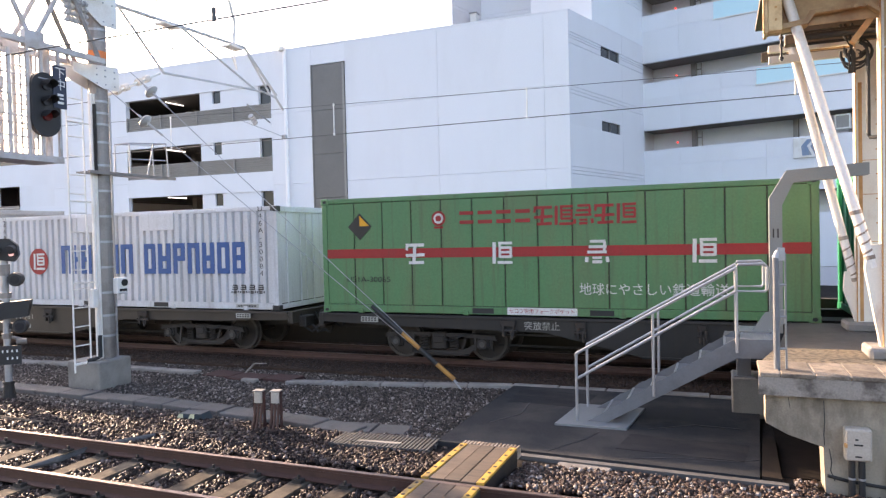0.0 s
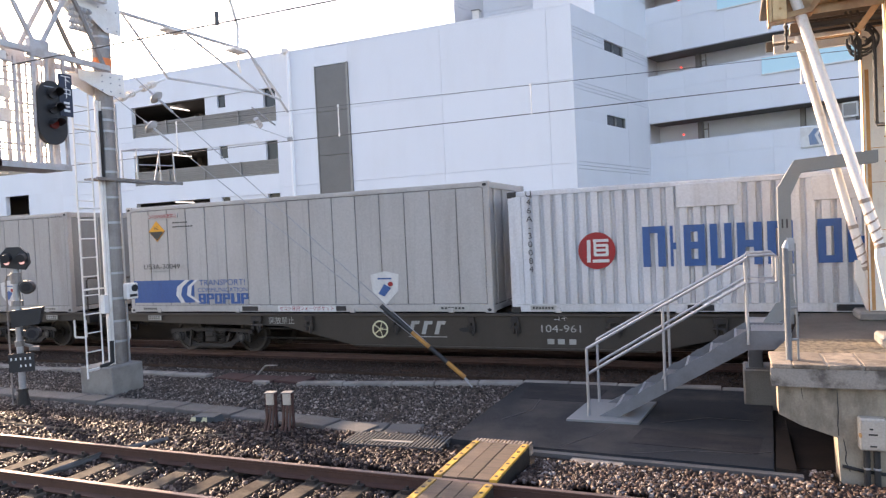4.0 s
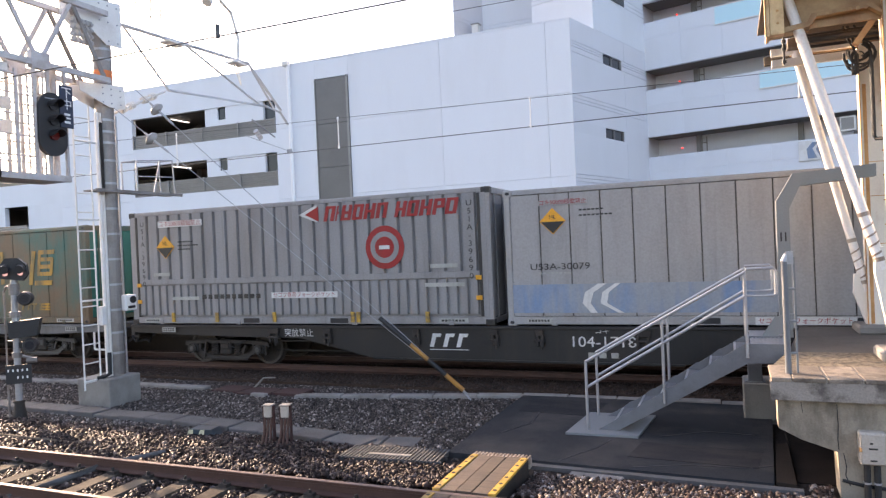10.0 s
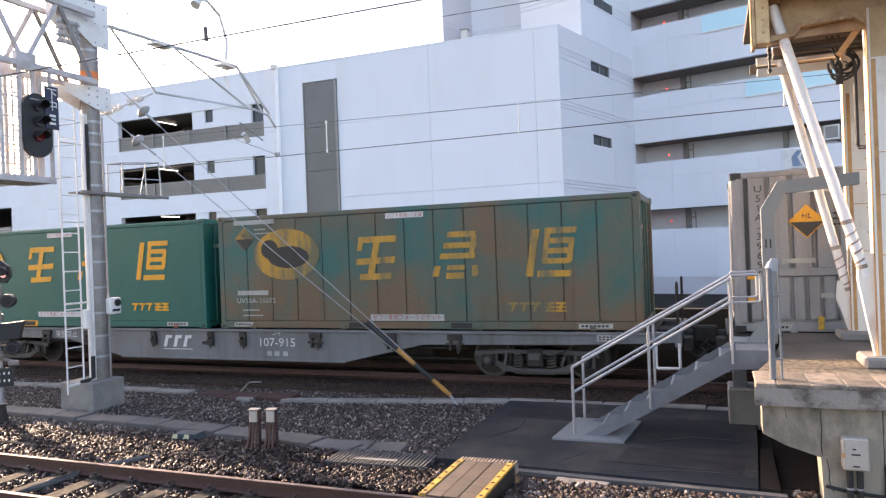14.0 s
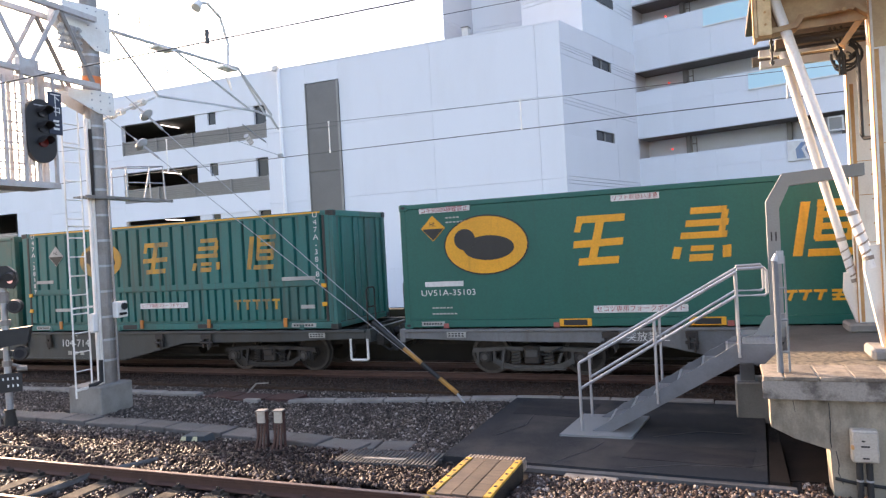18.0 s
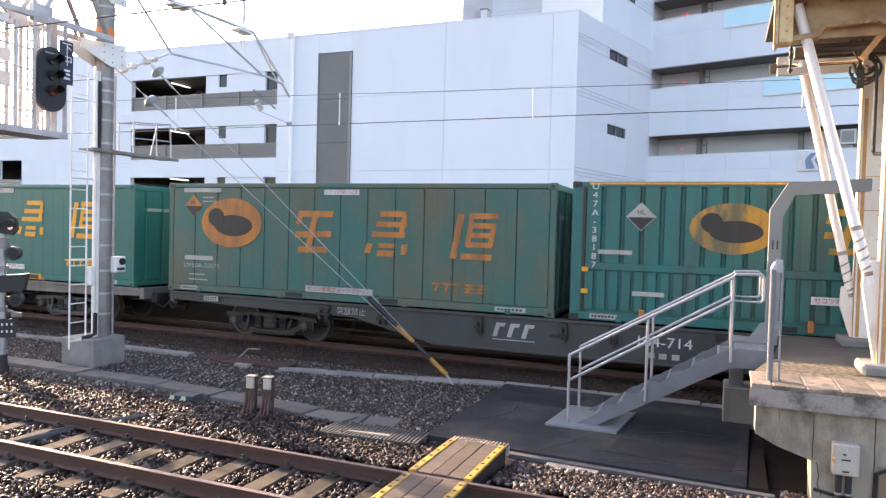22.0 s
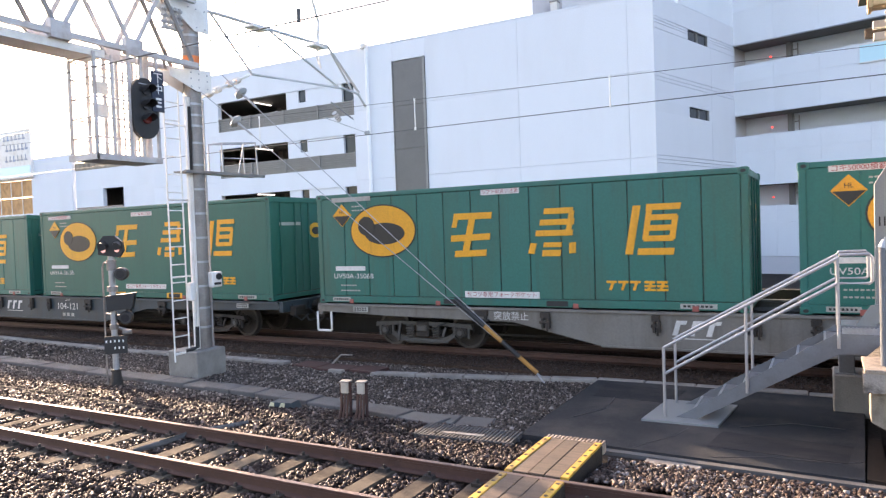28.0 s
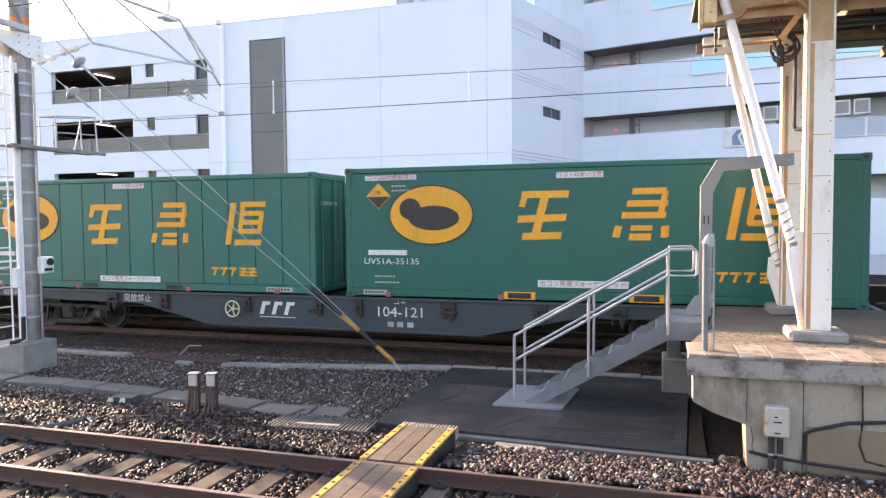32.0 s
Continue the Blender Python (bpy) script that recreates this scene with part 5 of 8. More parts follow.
        part("small_plate", bm, M["mark_white"], cage)
    # signal head
    s = thing("colour_light_signal", (PX + 0.40, 8.76, 5.05), "black oval railway signal head, red lens dimly lit", "railway signal")
    bm = B()
    w, h = 0.28, 0.56
    pts = [(w * math.cos(a), (h - w) * (1 if math.sin(a) > 0 else -1) + w * math.sin(a)) for a in np.linspace(0.05, math.tau + 0.05, 28, endpoint=False)]
    a = [bm.verts.new((-0.06, y, z)) for y, z in pts]
    b = [bm.verts.new((0.03, y, z)) for y, z in pts]
    bm.faces.new(a[::-1]), bm.faces.new(b)
    for i in range(28):
        bm.faces.new((a[i], a[(i + 1) % 28], b[(i + 1) % 28], b[i]))
    bmesh.ops.recalc_face_normals(bm, faces=bm.faces)
    part("backboard", bm, M["black"], s)
    for i, z in enumerate((0.33, 0.06, -0.2)):
        bm = B()
        tube(bm, (0.03, 0, z), (0.07, 0, z), 0.085, 16)
        part("lens", bm, M["lens_red"] if i == 2 else M["lens"], s)
        bm = B()
        n = 10
        for r0, x0, x1 in ((0.105, 0.03, 0.24),):
            ring = [(r0 * math.cos(t), r0 * math.sin(t)) for t in np.linspace(-0.2, math.pi + 0.2, n)]
            lo = [bm.verts.new((x0, y, z + zz)) for y, zz in ring]
            hi = [bm.verts.new((x1 - (0.1 if zz < 0.02 else 0), y, z + zz)) for y, zz in ring]
            lo2 = [bm.verts.new((x0, y * 0.9, z + zz * 0.9)) for y, zz in ring]
            hi2 = [bm.verts.new((x1 - (0.1 if zz < 0.02 else 0), y * 0.9, z + zz * 0.9)) for y, zz in ring]
            for i2 in range(n - 1):
                bm.faces.new((lo[i2], lo[i2 + 1], hi[i2 + 1], hi[i2]))
                bm.faces.new((lo2[i2 + 1], lo2[i2], hi2[i2], hi2[i2 + 1]))
                bm.faces.new((hi[i2], hi[i2 + 1], hi2[i2 + 1], hi2[i2]))
        part("hood", bm, M["black"], s)
    bm = B()
    beam(bm, (-0.06, -0.08, -0.2), (-0.12, -0.1, -0.6), 0.05, 0.05)
    box(bm, -0.16, -0.06, -0.14, 0.0, 0.2, 0.3)
    box(bm, -0.16, -0.06, -0.14, 0.0, -0.3, -0.2)
    part("bracket", bm, M["white_paint"], s)
    n = thing("track_sign", (PX + 0.44, 9.02, 5.40), "narrow navy plate with white characters beside the signal", "sign")
    bm = B()
    box(bm, -0.012, 0.012, -0.13, 0.14, -0.38, 0.38, 0.004)
    part("plate", bm, M["navy"], n)
    bm = B()
    tube(bm, (-0.02, -0.4, 0.1), (-0.02, 0.1, 0.1), 0.015, 6)
    part("bracket", bm, M["galv"], n)
    for key, z, s2 in (("down", 0.24, 0.6), ("mid", 0.03, 0.6)):
        part("lettering", T[key], None, n, m=pose(0.018, 0.01, z, 0, 0, 90) @ Matrix.Diagonal((s2, s2, s2, 1)))
    bm = B()
    box(bm, 0.013, 0.018, -0.05, 0.07, -0.16, -0.12)
    box(bm, 0.013, 0.018, -0.05, 0.07, -0.22, -0.19)
    box(bm, 0.013, 0.018, -0.05, 0.07, -0.30, -0.26)
    part("bar", bm, M["white_mark"], n)


gantry()


# ---- overhead wires ----
def wires():
    for y, z, mz, label, drops in ((14.1, 4.99, 5.58, "overhead contact wire above the goods track", (-8.35, -3.74, 1.25, -13.2, -18)),
                                   (6.2, 5.03, 6.2, "overhead contact wire above the near track", (-5.15, -2.2))):
        w = thing("contact_wire", (0, y, 0), label, "overhead wire")
        bm = B()
        tube(bm, (-70, 0, z), (40, 0, z), 0.009, 6)
        part("contact_wire", bm, M["wire"], w)
        bm = B()
        pts = [(x, 0, mz - 0.02 * (x + 3.74) + 0.0002 * (x + 3.74) ** 2) for x in range(-70, 41, 5)]
        path(bm, pts, 0.0055, 6)
        part("messenger_wire", bm, M["wire"], w)
        for x in drops:
            bm = B()
            zz = mz - 0.02 * (x + 3.74) + 0.0002 * (x + 3.74) ** 2
            tube(bm, (x, 0, z), (x, 0, zz if y > 10 else z + 0.12), 0.014 if y > 10 else 0.02, 8)
            tube(bm, (x, 0, z - 0.02), (x, 0, z + 0.04), 0.024, 8)
            tube(bm, (x, 0, (zz if y > 10 else z + 0.1) - 0.03), (x, 0, (zz if y > 10 else z + 0.1) + 0.03), 0.024, 8)
            part("dropper", bm, M["white_paint"] if y > 10 else M["wire"], w)
    f = thing("feeder_wire", (0, 0, 0), "thin feeder wires strung between poles", "overhead wire")
    for a, b in (((-40, 15.6, 8.2), (40, 15.6, 8.2)), ((-60, 9.7, 7.9), (-11.4, 10.1, 7.9)), ((-60, 10.9, 5.3), (-11.4, 10.4, 5.45))):
        bm = B()
        tube(bm, a, b, 0.008, 6)
        part("wire", bm, M["wire"], f)
    # registration arm end with insulators
    r = thing("registration_arm", (PX, 14.9, 5.6), "slanting registration arm with ribbed insulators", "insulator")
    bm = B()
    tube(bm, (0, 0, 0.5), (0.05, 0.9, 0.15), 0.02, 8)
    tube(bm, (0, -0.3, 0.05), (0.55, 0.95, -0.30), 0.008, 8)
    part("arm", bm, M["galv"], r)
    bm = B()
    for k in range(4):
        tube(bm, (0.1, 0.06 * k, 0.2 - 0.05 * k), (0.1, 0.06 * k + 0.03, 0.18 - 0.05 * k), 0.07, 12)
        tube(bm, (0.45 + 0.03 * k, 0.9, -0.27), (0.465 + 0.03 * k, 0.9, -0.27), 0.06, 12)
    part("insulator", bm, M["insulator"], r)


wires()


def guy():
    g = thing("guy_wire", (0, 0, 0), "twin steel guy wires with disc insulators and striped guard", "guy wire")
    A = Vector((-4.36, 11.75, GROUND))
    for z, fr in ((6.45, 0.86), (5.66, 0.88)):
        P = Vector((PX + 0.15, PPY + 0.05, z))
        bm = B()
        tube(bm, A + (P - A) * 0.20, P, 0.008, 6)
        part("wire", bm, M["galv"], g)
        q, d = A + (P - A) * fr, (P - A).normalized()
        bm = B()
        tube(bm, q, q + d * 0.05, 0.14, 18, 0.11)
        tube(bm, q - d * 0.05, q, 0.06, 12, 0.14)
        tube(bm, q - d * 0.45, q + d * 0.2, 0.022, 8)
        part("disc_insulator", bm, M["insulator"], g)
    P = Vector((PX + 0.15, PPY + 0.05, 6.05))
    d = P - A
    for z in (6.45, 5.66):
        bm = B()
        tube(bm, A + d * 0.02, A + (Vector((PX + 0.15, PPY + 0.05, z)) - A) * 0.21, 0.008, 6)
        part("wire", bm, M["galv"], g)
    for i, f in enumerate(((0.03, 0.075, "guard_yellow"), (0.075, 0.12, "black"), (0.12, 0.165, "guard_yellow"), (0.165, 0.245, "black"))):
        bm = B()
        tube(bm, A + d * f[0], A + d * f[1], 0.042, 12)
        part("guard_sleeve", bm, M[f[2]], g, "striped guard tube")
    bm = B()
    tube(bm, A + Vector((0, 0, -0.1)), A + d * 0.04, 0.015, 8)
    part("anchor_rod", bm, M["galv"], g)


guy()


# ---- dwarf signal ----
def dwarf_signal():
    x, y = -12.13, 8.72
    s = thing("ground_signal", (x, y, 0), "black multi-lamp ground signal on a silver mast, two lamps lit pink", "railway signal")
    bm = B()
    tube(bm, (0, 0, GROUND + 0.25), (0, 0, 2.4), 0.06, 14)
    part("mast", bm, M["galv"], s)
    bm = B()
    tube(bm, (0, 0, GROUND - 0.05), (0, 0, GROUND + 0.30), 0.13, 14, 0.08)
    tube(bm, (0, 0, GROUND + 0.30), (0, 0, GROUND + 0.34), 0.10, 14)
    part("base_casting", bm, M["under"], s)
    turn = pose(0, 0, 0, 0, 0, 42)

    def at(bmf, name, m, label=""):
        bm = B()
        bmf(bm)
        bm.transform(turn)
        return part(name, bm, M[m], s, label)
    def head(bm):
        prism(bm, [(-0.20, 2.36), (0.17, 2.30), (0.25, 2.42), (0.23, 2.60), (0.10, 2.72), (-0.10, 2.72), (-0.21, 2.58)], -0.12, 0.04)
    at(head, "lamp_head", "black")
    for px in (-0.10, 0.14):
        at(lambda bm, px=px: tube(bm, (px, -0.12, 2.44), (px, -0.16, 2.44), 0.04, 14), "lens", "lens_pink", "lit pink lens")
        at(lambda bm, px=px: tube(bm, (px, -0.12, 2.53), (px, -0.26, 2.51), 0.085, 12, 0.075), "hood", "black")
    for z, px in ((1.98, 0.20), (1.13, 0.25)):
        at(lambda bm, z=z, px=px: (tube(bm, (px, 0.0, z), (px, -0.16, z), 0.12, 18), tube(bm, (px, -0.16, z), (px, -0.24, z), 0.13, 18, 0.11), box(bm, 0, px, -0.04, 0.04, z - 0.05, z + 0.05)), "lamp", "black")
        at(lambda bm, z=z, px=px: tube(bm, (px, -0.235, z), (px, -0.25, z), 0.075, 14), "lens", "lens")
    at(lambda bm: prism(bm, [(-0.10, 1.56), (0.42, 1.60), (0.36, 1.30), (-0.08, 1.26)], -0.16, 0.10), "shield_box", "black", "black tapered shield")
    at(lambda bm: (tube(bm, (0.06, 0, 0.93), (0.26, -0.02, 0.86), 0.03, 8), tube(bm, (0, 0, 0.9), (0, 0, 1.0), 0.085, 12), tube(bm, (0.16, -0.05, 0.84), (0.32, -0.05, 0.84), 0.05, 10)), "bracket", "pole")
    for z0, z1, r in ((2.05, 2.25, 0.09), (1.64, 1.74, 0.10)):
        at(lambda bm, z0=z0, z1=z1, r=r: tube(bm, (0, 0, z0), (0, 0, z1), r, 12), "clamp", "pole")
    at(lambda bm: box(bm, -0.17, 0.24, -0.12, -0.09, 0.44, 0.78), "number_board", "black", "black board with white bars")
    at(lambda bm: [box(bm, -0.14 + i * 0.075, -0.115 + i * 0.075, -0.125, -0.121, zz, zz + 0.045) for i in range(5) for zz in ((0.66,) if i < 2 else (0.66, 0.53))], "bar", "white_mark")
    bm = B()
    path(bm, [(-0.28, 0.0, GROUND), (-0.28, 0.0, 2.1), (-0.23, 0.0, 2.2), (0, 0.0, 2.2)], 0.018, 8)
    for z in (0.6, 1.2):
        tube(bm, (-0.28, 0.0, z), (0, 0.0, z), 0.012, 6)
    part("step_rail", bm, M["pole"], s)


dwarf_signal()


# ---- small yard things ----
def post_box(x, y, rz):
    p = thing("trackside_box", pose(x, y, GROUND, 0, 0, rz), "white-capped trackside junction box on rusty legs", "junction box", "trackside boxes")
    bm = B()
    box(bm, -0.058, 0.062, -0.06, 0.06, 0.42, 0.585, 0.01)
    part("case", bm, M["box_beige"], p)
    bm = B()
    box(bm, -0.076, 0.078, -0.072, 0.072, 0.587, 0.605, 0.004)
    part("cap", bm, M["concrete"], p)
    for lx in (-0.084, 0.064):
        bm = B()
        box(bm, lx, lx + 0.022, -0.03, 0.03, -0.08, 0.586)
        part("leg", bm, M["rust_plate"], p)
    bm = B()
    for k in range(3):
        path(bm, [(-0.05 + 0.05 * k, -0.02, 0.40), (-0.06 + 0.05 * k, -0.05, 0.2), (-0.08 + 0.06 * k, -0.1, 0.05), (-0.14 + 0.07 * k, -0.2, -0.02)], 0.02, 8)
    part("cable", bm, M["rail"], p)


post_box(-6.38, 8.42, 12)
post_box(-6.12, 8.47, 14)


def marker_block():
    b = thing("marker_block", pose(-7.76, 8.60, GROUND, 0, 0, 8), "low navy and cream striped marker block on the ballast", "marker")
    bm = B()
    prism(bm, [(-0.27, 0.0), (0.26, 0.0), (0.19, 0.13), (-0.18, 0.13)], -0.12, 0.12)
    part("body", bm, M["w_blue"], b)
    for x in (-0.20, 0.0):
        bm = B()
        prism(bm, [(x - 0.05, 0.01), (x + 0.07, 0.01), (x + 0.08, 0.125), (x + 0.01, 0.125)], -0.127, -0.121)
        part("stripe", bm, M["cream_stripe"], b)


marker_block()


def crossing():
    c = thing("track_crossing", (0, 0, 0), "wooden foot crossing with worn yellow edges", "crossing")
    for y0, y1 in ((5.64, 6.66), (6.78, 8.02)):
        n = 3
        w = 0.54 / n
        for i in range(n):
            x = -2.97 + i * w
            bm = B()
            box(bm, x + 0.003, x + w - 0.003, y0, y1, -0.13, 0.012 + random.uniform(-0.003, 0.003), 0.004)
            part("plank", bm, M["wood"], c)
        for x in (-3.058, -2.427):
            bm = B()
            box(bm, x, x + 0.085, y0, y1, -0.14, 0.02, 0.006)
            e = part("edge_strip", bm, M["yellow"], c, "worn yellow edge strip")
            for k in range(6):
                bm = B()
                yy = y0 + (y1 - y0) * (k + 0.5) / 6
                tube(bm, (x + 0.042, yy, 0.02), (x + 0.042, yy, 0.024), 0.022, 8)
                part("bolt", bm, M["under"], e)
        for x in (-3.06, -2.338):
            bm = B()
            box(bm, x - 0.004, x, y0 + 0.01, y1 - 0.01, -0.2, -0.005)
            part("side_board", bm, M["under"], c)
    bm = B()
    for i in range(16):
        box(bm, -3.05 + i * 0.046, -3.03 + i * 0.046, 8.02, 8.16, -0.05, 0.012)
    box(bm, -3.06, -2.33, 8.03, 8.15, -0.12, -0.02)
    part("end_grate", bm, M["rust_pale"], c)
    for y0, y1 in ((2.6, 4.4), (4.4, 5.5)):
        for i in range(3):
            bm = B()
            box(bm, -2.97 + i * 0.18, -2.795 + i * 0.18, y0 + 0.005, y1 - 0.005, -0.13, 0.012, 0.004)
            part("plank", bm, M["wood"], c)
        for x in (-3.058, -2.427):
            bm = B()
            box(bm, x, x + 0.085, y0, y1, -0.14, 0.02, 0.006)
            part("edge_strip", bm, M["yellow"], c)
    g = thing("drain_grating", pose(-4.25, 8.30, GROUND + 0.02, 0, 0, 4), "grey ribbed grating mat in the gravel", "grating")
    for i in range(26):
        bm = B()
        box(bm, -0.72 + i * 0.055, -0.69 + i * 0.055, -0.27, 0.27, 0.0, 0.06)
        part("bar", bm, M["grating"], g)
    bm = B()
    for yy in (-0.27, -0.02, 0.23):
        box(bm, -0.73, 0.72, yy, yy + 0.04, 0.0, 0.05)
    part("frame", bm, M["grating"], g)
    bm = B()
    box(bm, -0.35, 0.25, -0.12, -0.05, 0.055, 0.066)
    part("scraped_patch", bm, M["concrete"], g)


crossing()


def kerb_line(name, pts, w, h, piece, m, label, category):
    """Concrete pieces laid end to end along a line."""
    k = thing(name, (0, 0, 0), label, category, kind="structure")
    for (ax, ay), (bx, by) in zip(pts, pts[1:]):
        d = Vector((bx - ax, by - ay))
        n = max(1, round(d.length / piece))
        ang = math.degrees(math.atan2(d.y, d.x))
        for i in range(n):
            f = (i + 0.5) / n
            bm = B()
            L = d.length / n / 2 - 0.008
            box(bm, -L, L, -w / 2, w / 2, -0.12, h + random.uniform(-0.012, 0.012), 0.012)
            part("slab", bm, M[m], k, m=pose(ax + d.x * f, ay + d.y * f, GROUND, random.uniform(-1, 1), random.uniform(-0.6, 0.6), ang + random.uniform(-0.8, 0.8)))
    return k


kerb_line("cable_trough", [(-34, 10.0), (-20, 9.72), (-13.3, 9.42), (-8.8, 9.2), (-6.9, 9.05), (-5.6, 8.85), (-4.9, 8.75)], 0.42, 0.075, 0.62, "trough", "grey concrete cable trough lids along the yard", "cable trough")
kerb_line("edging_kerb", [(-36, 12.3), (-22, 11.9), (-15, 11.55), (-10.3, 11.58)], 0.22, 0.075, 0.9, "concrete", "pale concrete edging beside the goods track", "kerb")
kerb_line("edging_kerb", [(-7.9, 11.3), (-6.0, 11.62), (-3.6, 12.14), (0.6, 12.22)], 0.22, 0.075, 0.9, "concrete", "pale concrete edging beside the goods track", "kerb")
kerb_line("loose_slab", [(-6.6, 8.35), (-5.9, 8.1), (-5.0, 7.95)], 0.28, 0.02, 0.6, "concrete", "sunken concrete slabs in the gravel", "slab")
kerb_line("flat_slab", [(-5.3, 8.90), (-4.25, 9.05)], 0.46, 0.025, 0.65, "trough", "grey flat paving slab by the pad", "slab")
kerb_line("sill_slab", [(-1.9, 8.16), (-1.25, 8.13)], 0.24, 0.03, 0.6, "concrete", "grey concrete sill pieces beside the pad", "slab")


def rusty_cover():
    c = thing("rusty_cover", pose(-8.95, 11.55, GROUND, 0, 0, -3), "flat rust-red steel cover plates in the gravel", "cover plate")
    for i, (x, y, w, d) in enumerate(((-0.75, 0.05, 0.7, 0.5), (0.05, -0.05, 0.75, 0.55), (0.8, 0.05, 0.65, 0.5))):
        bm = B()
        box(bm, x - w / 2, x + w / 2, y - d / 2, y + d / 2, -0.05, 0.05 + 0.01 * i, 0.008)
        part("plate", bm, M["rust_plate"], c)
    bm = B()
    tube(bm, (-0.3, 0.2, 0.05), (-0.1, 0.25, 0.25), 0.02, 8)
    tube(bm, (-0.1, 0.25, 0.25), (0.25, 0.2, 0.28), 0.015, 8)
    part("handle", bm, M["concrete"], c)
    bm = B()
    box(bm, 0.1, 0.45, -0.4, -0.28, 0.0, 0.08, 0.01)
    part("broken_slab", bm, M["concrete"], c)


rusty_cover()


def ground_pipe(pts, r, m, label):
    p = thing("ground_conduit", (0, 0, 0), label, "conduit")
    bm = B()
    path(bm, pts, r, 8)
    part("pipe", bm, M[m], p)


ground_pipe([(-30, 7.9, GROUND + 0.03), (-14, 7.72, GROUND + 0.04), (-10.5, 7.62, GROUND + 0.05), (-7.6, 7.74, GROUND + 0.03), (-6.6, 8.1, GROUND + 0.03)], 0.035, "sleeper", "tan conduit lying on the ballast")
ground_pipe([(-8.0, 5.55, -0.14), (-7.85, 6.2, -0.12), (-7.9, 6.8, -0.14), (-7.6, 7.6, GROUND + 0.04)], 0.045, "trough", "grey hose passing under the rails")
ground_pipe([(-6.1, 8.2, GROUND + 0.04), (-6.0, 7.75, GROUND + 0.05), (-5.2, 7.6, GROUND + 0.04), (-4.9, 6.9, -0.14)], 0.03, "rubber", "black cable lying on the ballast")

# ---- ballast stones ----
def stones(name, label, n, area, size, m, z=GROUND, keep=None, seed=3):
    """Broken stones, each an irregular block, strewn over an area."""
    rng = np.random.default_rng(seed)
    x0, x1, y0, y1 = area
    # denser towards the viewer's side of the area
    px, py = rng.uniform(x0, x1, n), rng.uniform(y0, y1, n)
    if keep is not None:
        ok = keep(px, py)
        px, py = px[ok], py[ok]
    n = len(px)
    base = np.array([[-1, -1, -1], [1, -1, -1], [1, 1, -1], [-1, 1, -1], [-1, -1, 1], [1, -1, 1], [1, 1, 1], [-1, 1, 1]], float) * 0.5
    v = np.repeat(base[None], n, 0) * rng.uniform(0.7, 1.15, (n, 8, 3))
    v *= (size * rng.uniform(0.55, 1.25, (n, 1, 1))) * rng.uniform(0.35, 1.5, (n, 1, 3))
    q = rng.normal(size=(n, 4))
    q /= np.linalg.norm(q, axis=1)[:, None]
    w, x, y, zq = q.T
    R = np.stack([np.stack([1 - 2 * (y * y + zq * zq), 2 * (x * y - zq * w), 2 * (x * zq + y * w)], -1),
                  np.stack([2 * (x * y + zq * w), 1 - 2 * (x * x + zq * zq), 2 * (y * zq - x * w)], -1),
                  np.stack([2 * (x * zq - y * w), 2 * (y * zq + x * w), 1 - 2 * (x * x + y * y)], -1)], 1)
    v = np.einsum("nij,nkj->nki", R, v)
    zz = z(px, py) if callable(z) else np.full(n, z)
    v += np.stack([px, py, zz + rng.uniform(-0.3, 0.45, n) * size], -1)[:, None, :]
    faces = np.array([[0, 3, 2, 1], [4, 5, 6, 7], [0, 1, 5, 4], [2, 3, 7, 6], [0, 4, 7, 3], [1, 2, 6, 5]])
    f = (faces[None] + 8 * np.arange(n)[:, None, None]).reshape(-1, 4)
    me = bpy.data.meshes.new(name)
    me.vertices.add(n * 8), me.loops.add(f.size), me.polygons.add(len(f))
    me.vertices.foreach_set("co", v.ravel())
    me.loops.foreach_set("vertex_index", f.ravel())
    me.polygons.foreach_set("loop_start", np.arange(0, f.size, 4))
    me.update(calc_edges=True)
    me.materials.append(M[m])
    return tagged(new(name, me), label, "ballast", kind="stuff")


def stone_mat(name, dark, light, warm, shine=0.25):
    m = bpy.data.materials.new(name)
    m.use_nodes = True
    n, l = m.node_tree.nodes, m.node_tree.links
    geo, ramp = n.new("ShaderNodeNewGeometry"), n.new("ShaderNodeValToRGB")
    b = n["Principled BSDF"]
    b.inputs["Roughness"].default_value = 0.52
    b.inputs["Specular IOR Level"].default_value = shine
    l.new(geo.outputs["Random Per Island"], ramp.inputs[0])
    r = ramp.color_ramp.elements
    r[0].color, r[1].color = (*dark, 1), (*light, 1)
    for at, c in ((0.45, tuple((a + b2) / 2 for a, b2 in zip(dark, warm))), (0.74, warm), (0.90, tuple(0.6 * a + 0.4 * b2 for a, b2 in zip(warm, light)))):
        r.new(at).color = (*c, 1)
    noise_t = n.new("ShaderNodeTexNoise")
    noise_t.inputs["Scale"].default_value = 60
    tc = n.new("ShaderNodeTexCoord")
    l.new(tc.outputs["Object"], noise_t.inputs["Vector"])
    hsv = n.new("ShaderNodeHueSaturation")
    mr = n.new("ShaderNodeMapRange")
    mr.inputs["To Min"].default_value, mr.inputs["To Max"].default_value = 0.6, 1.4
    l.new(noise_t.outputs[0], mr.inputs[0]), l.new(mr.outputs[0], hsv.inputs["Value"])
    l.new(ramp.outputs[0], hsv.inputs["Color"]), l.new(hsv.outputs[0], b.inputs["Base Color"])
    return m


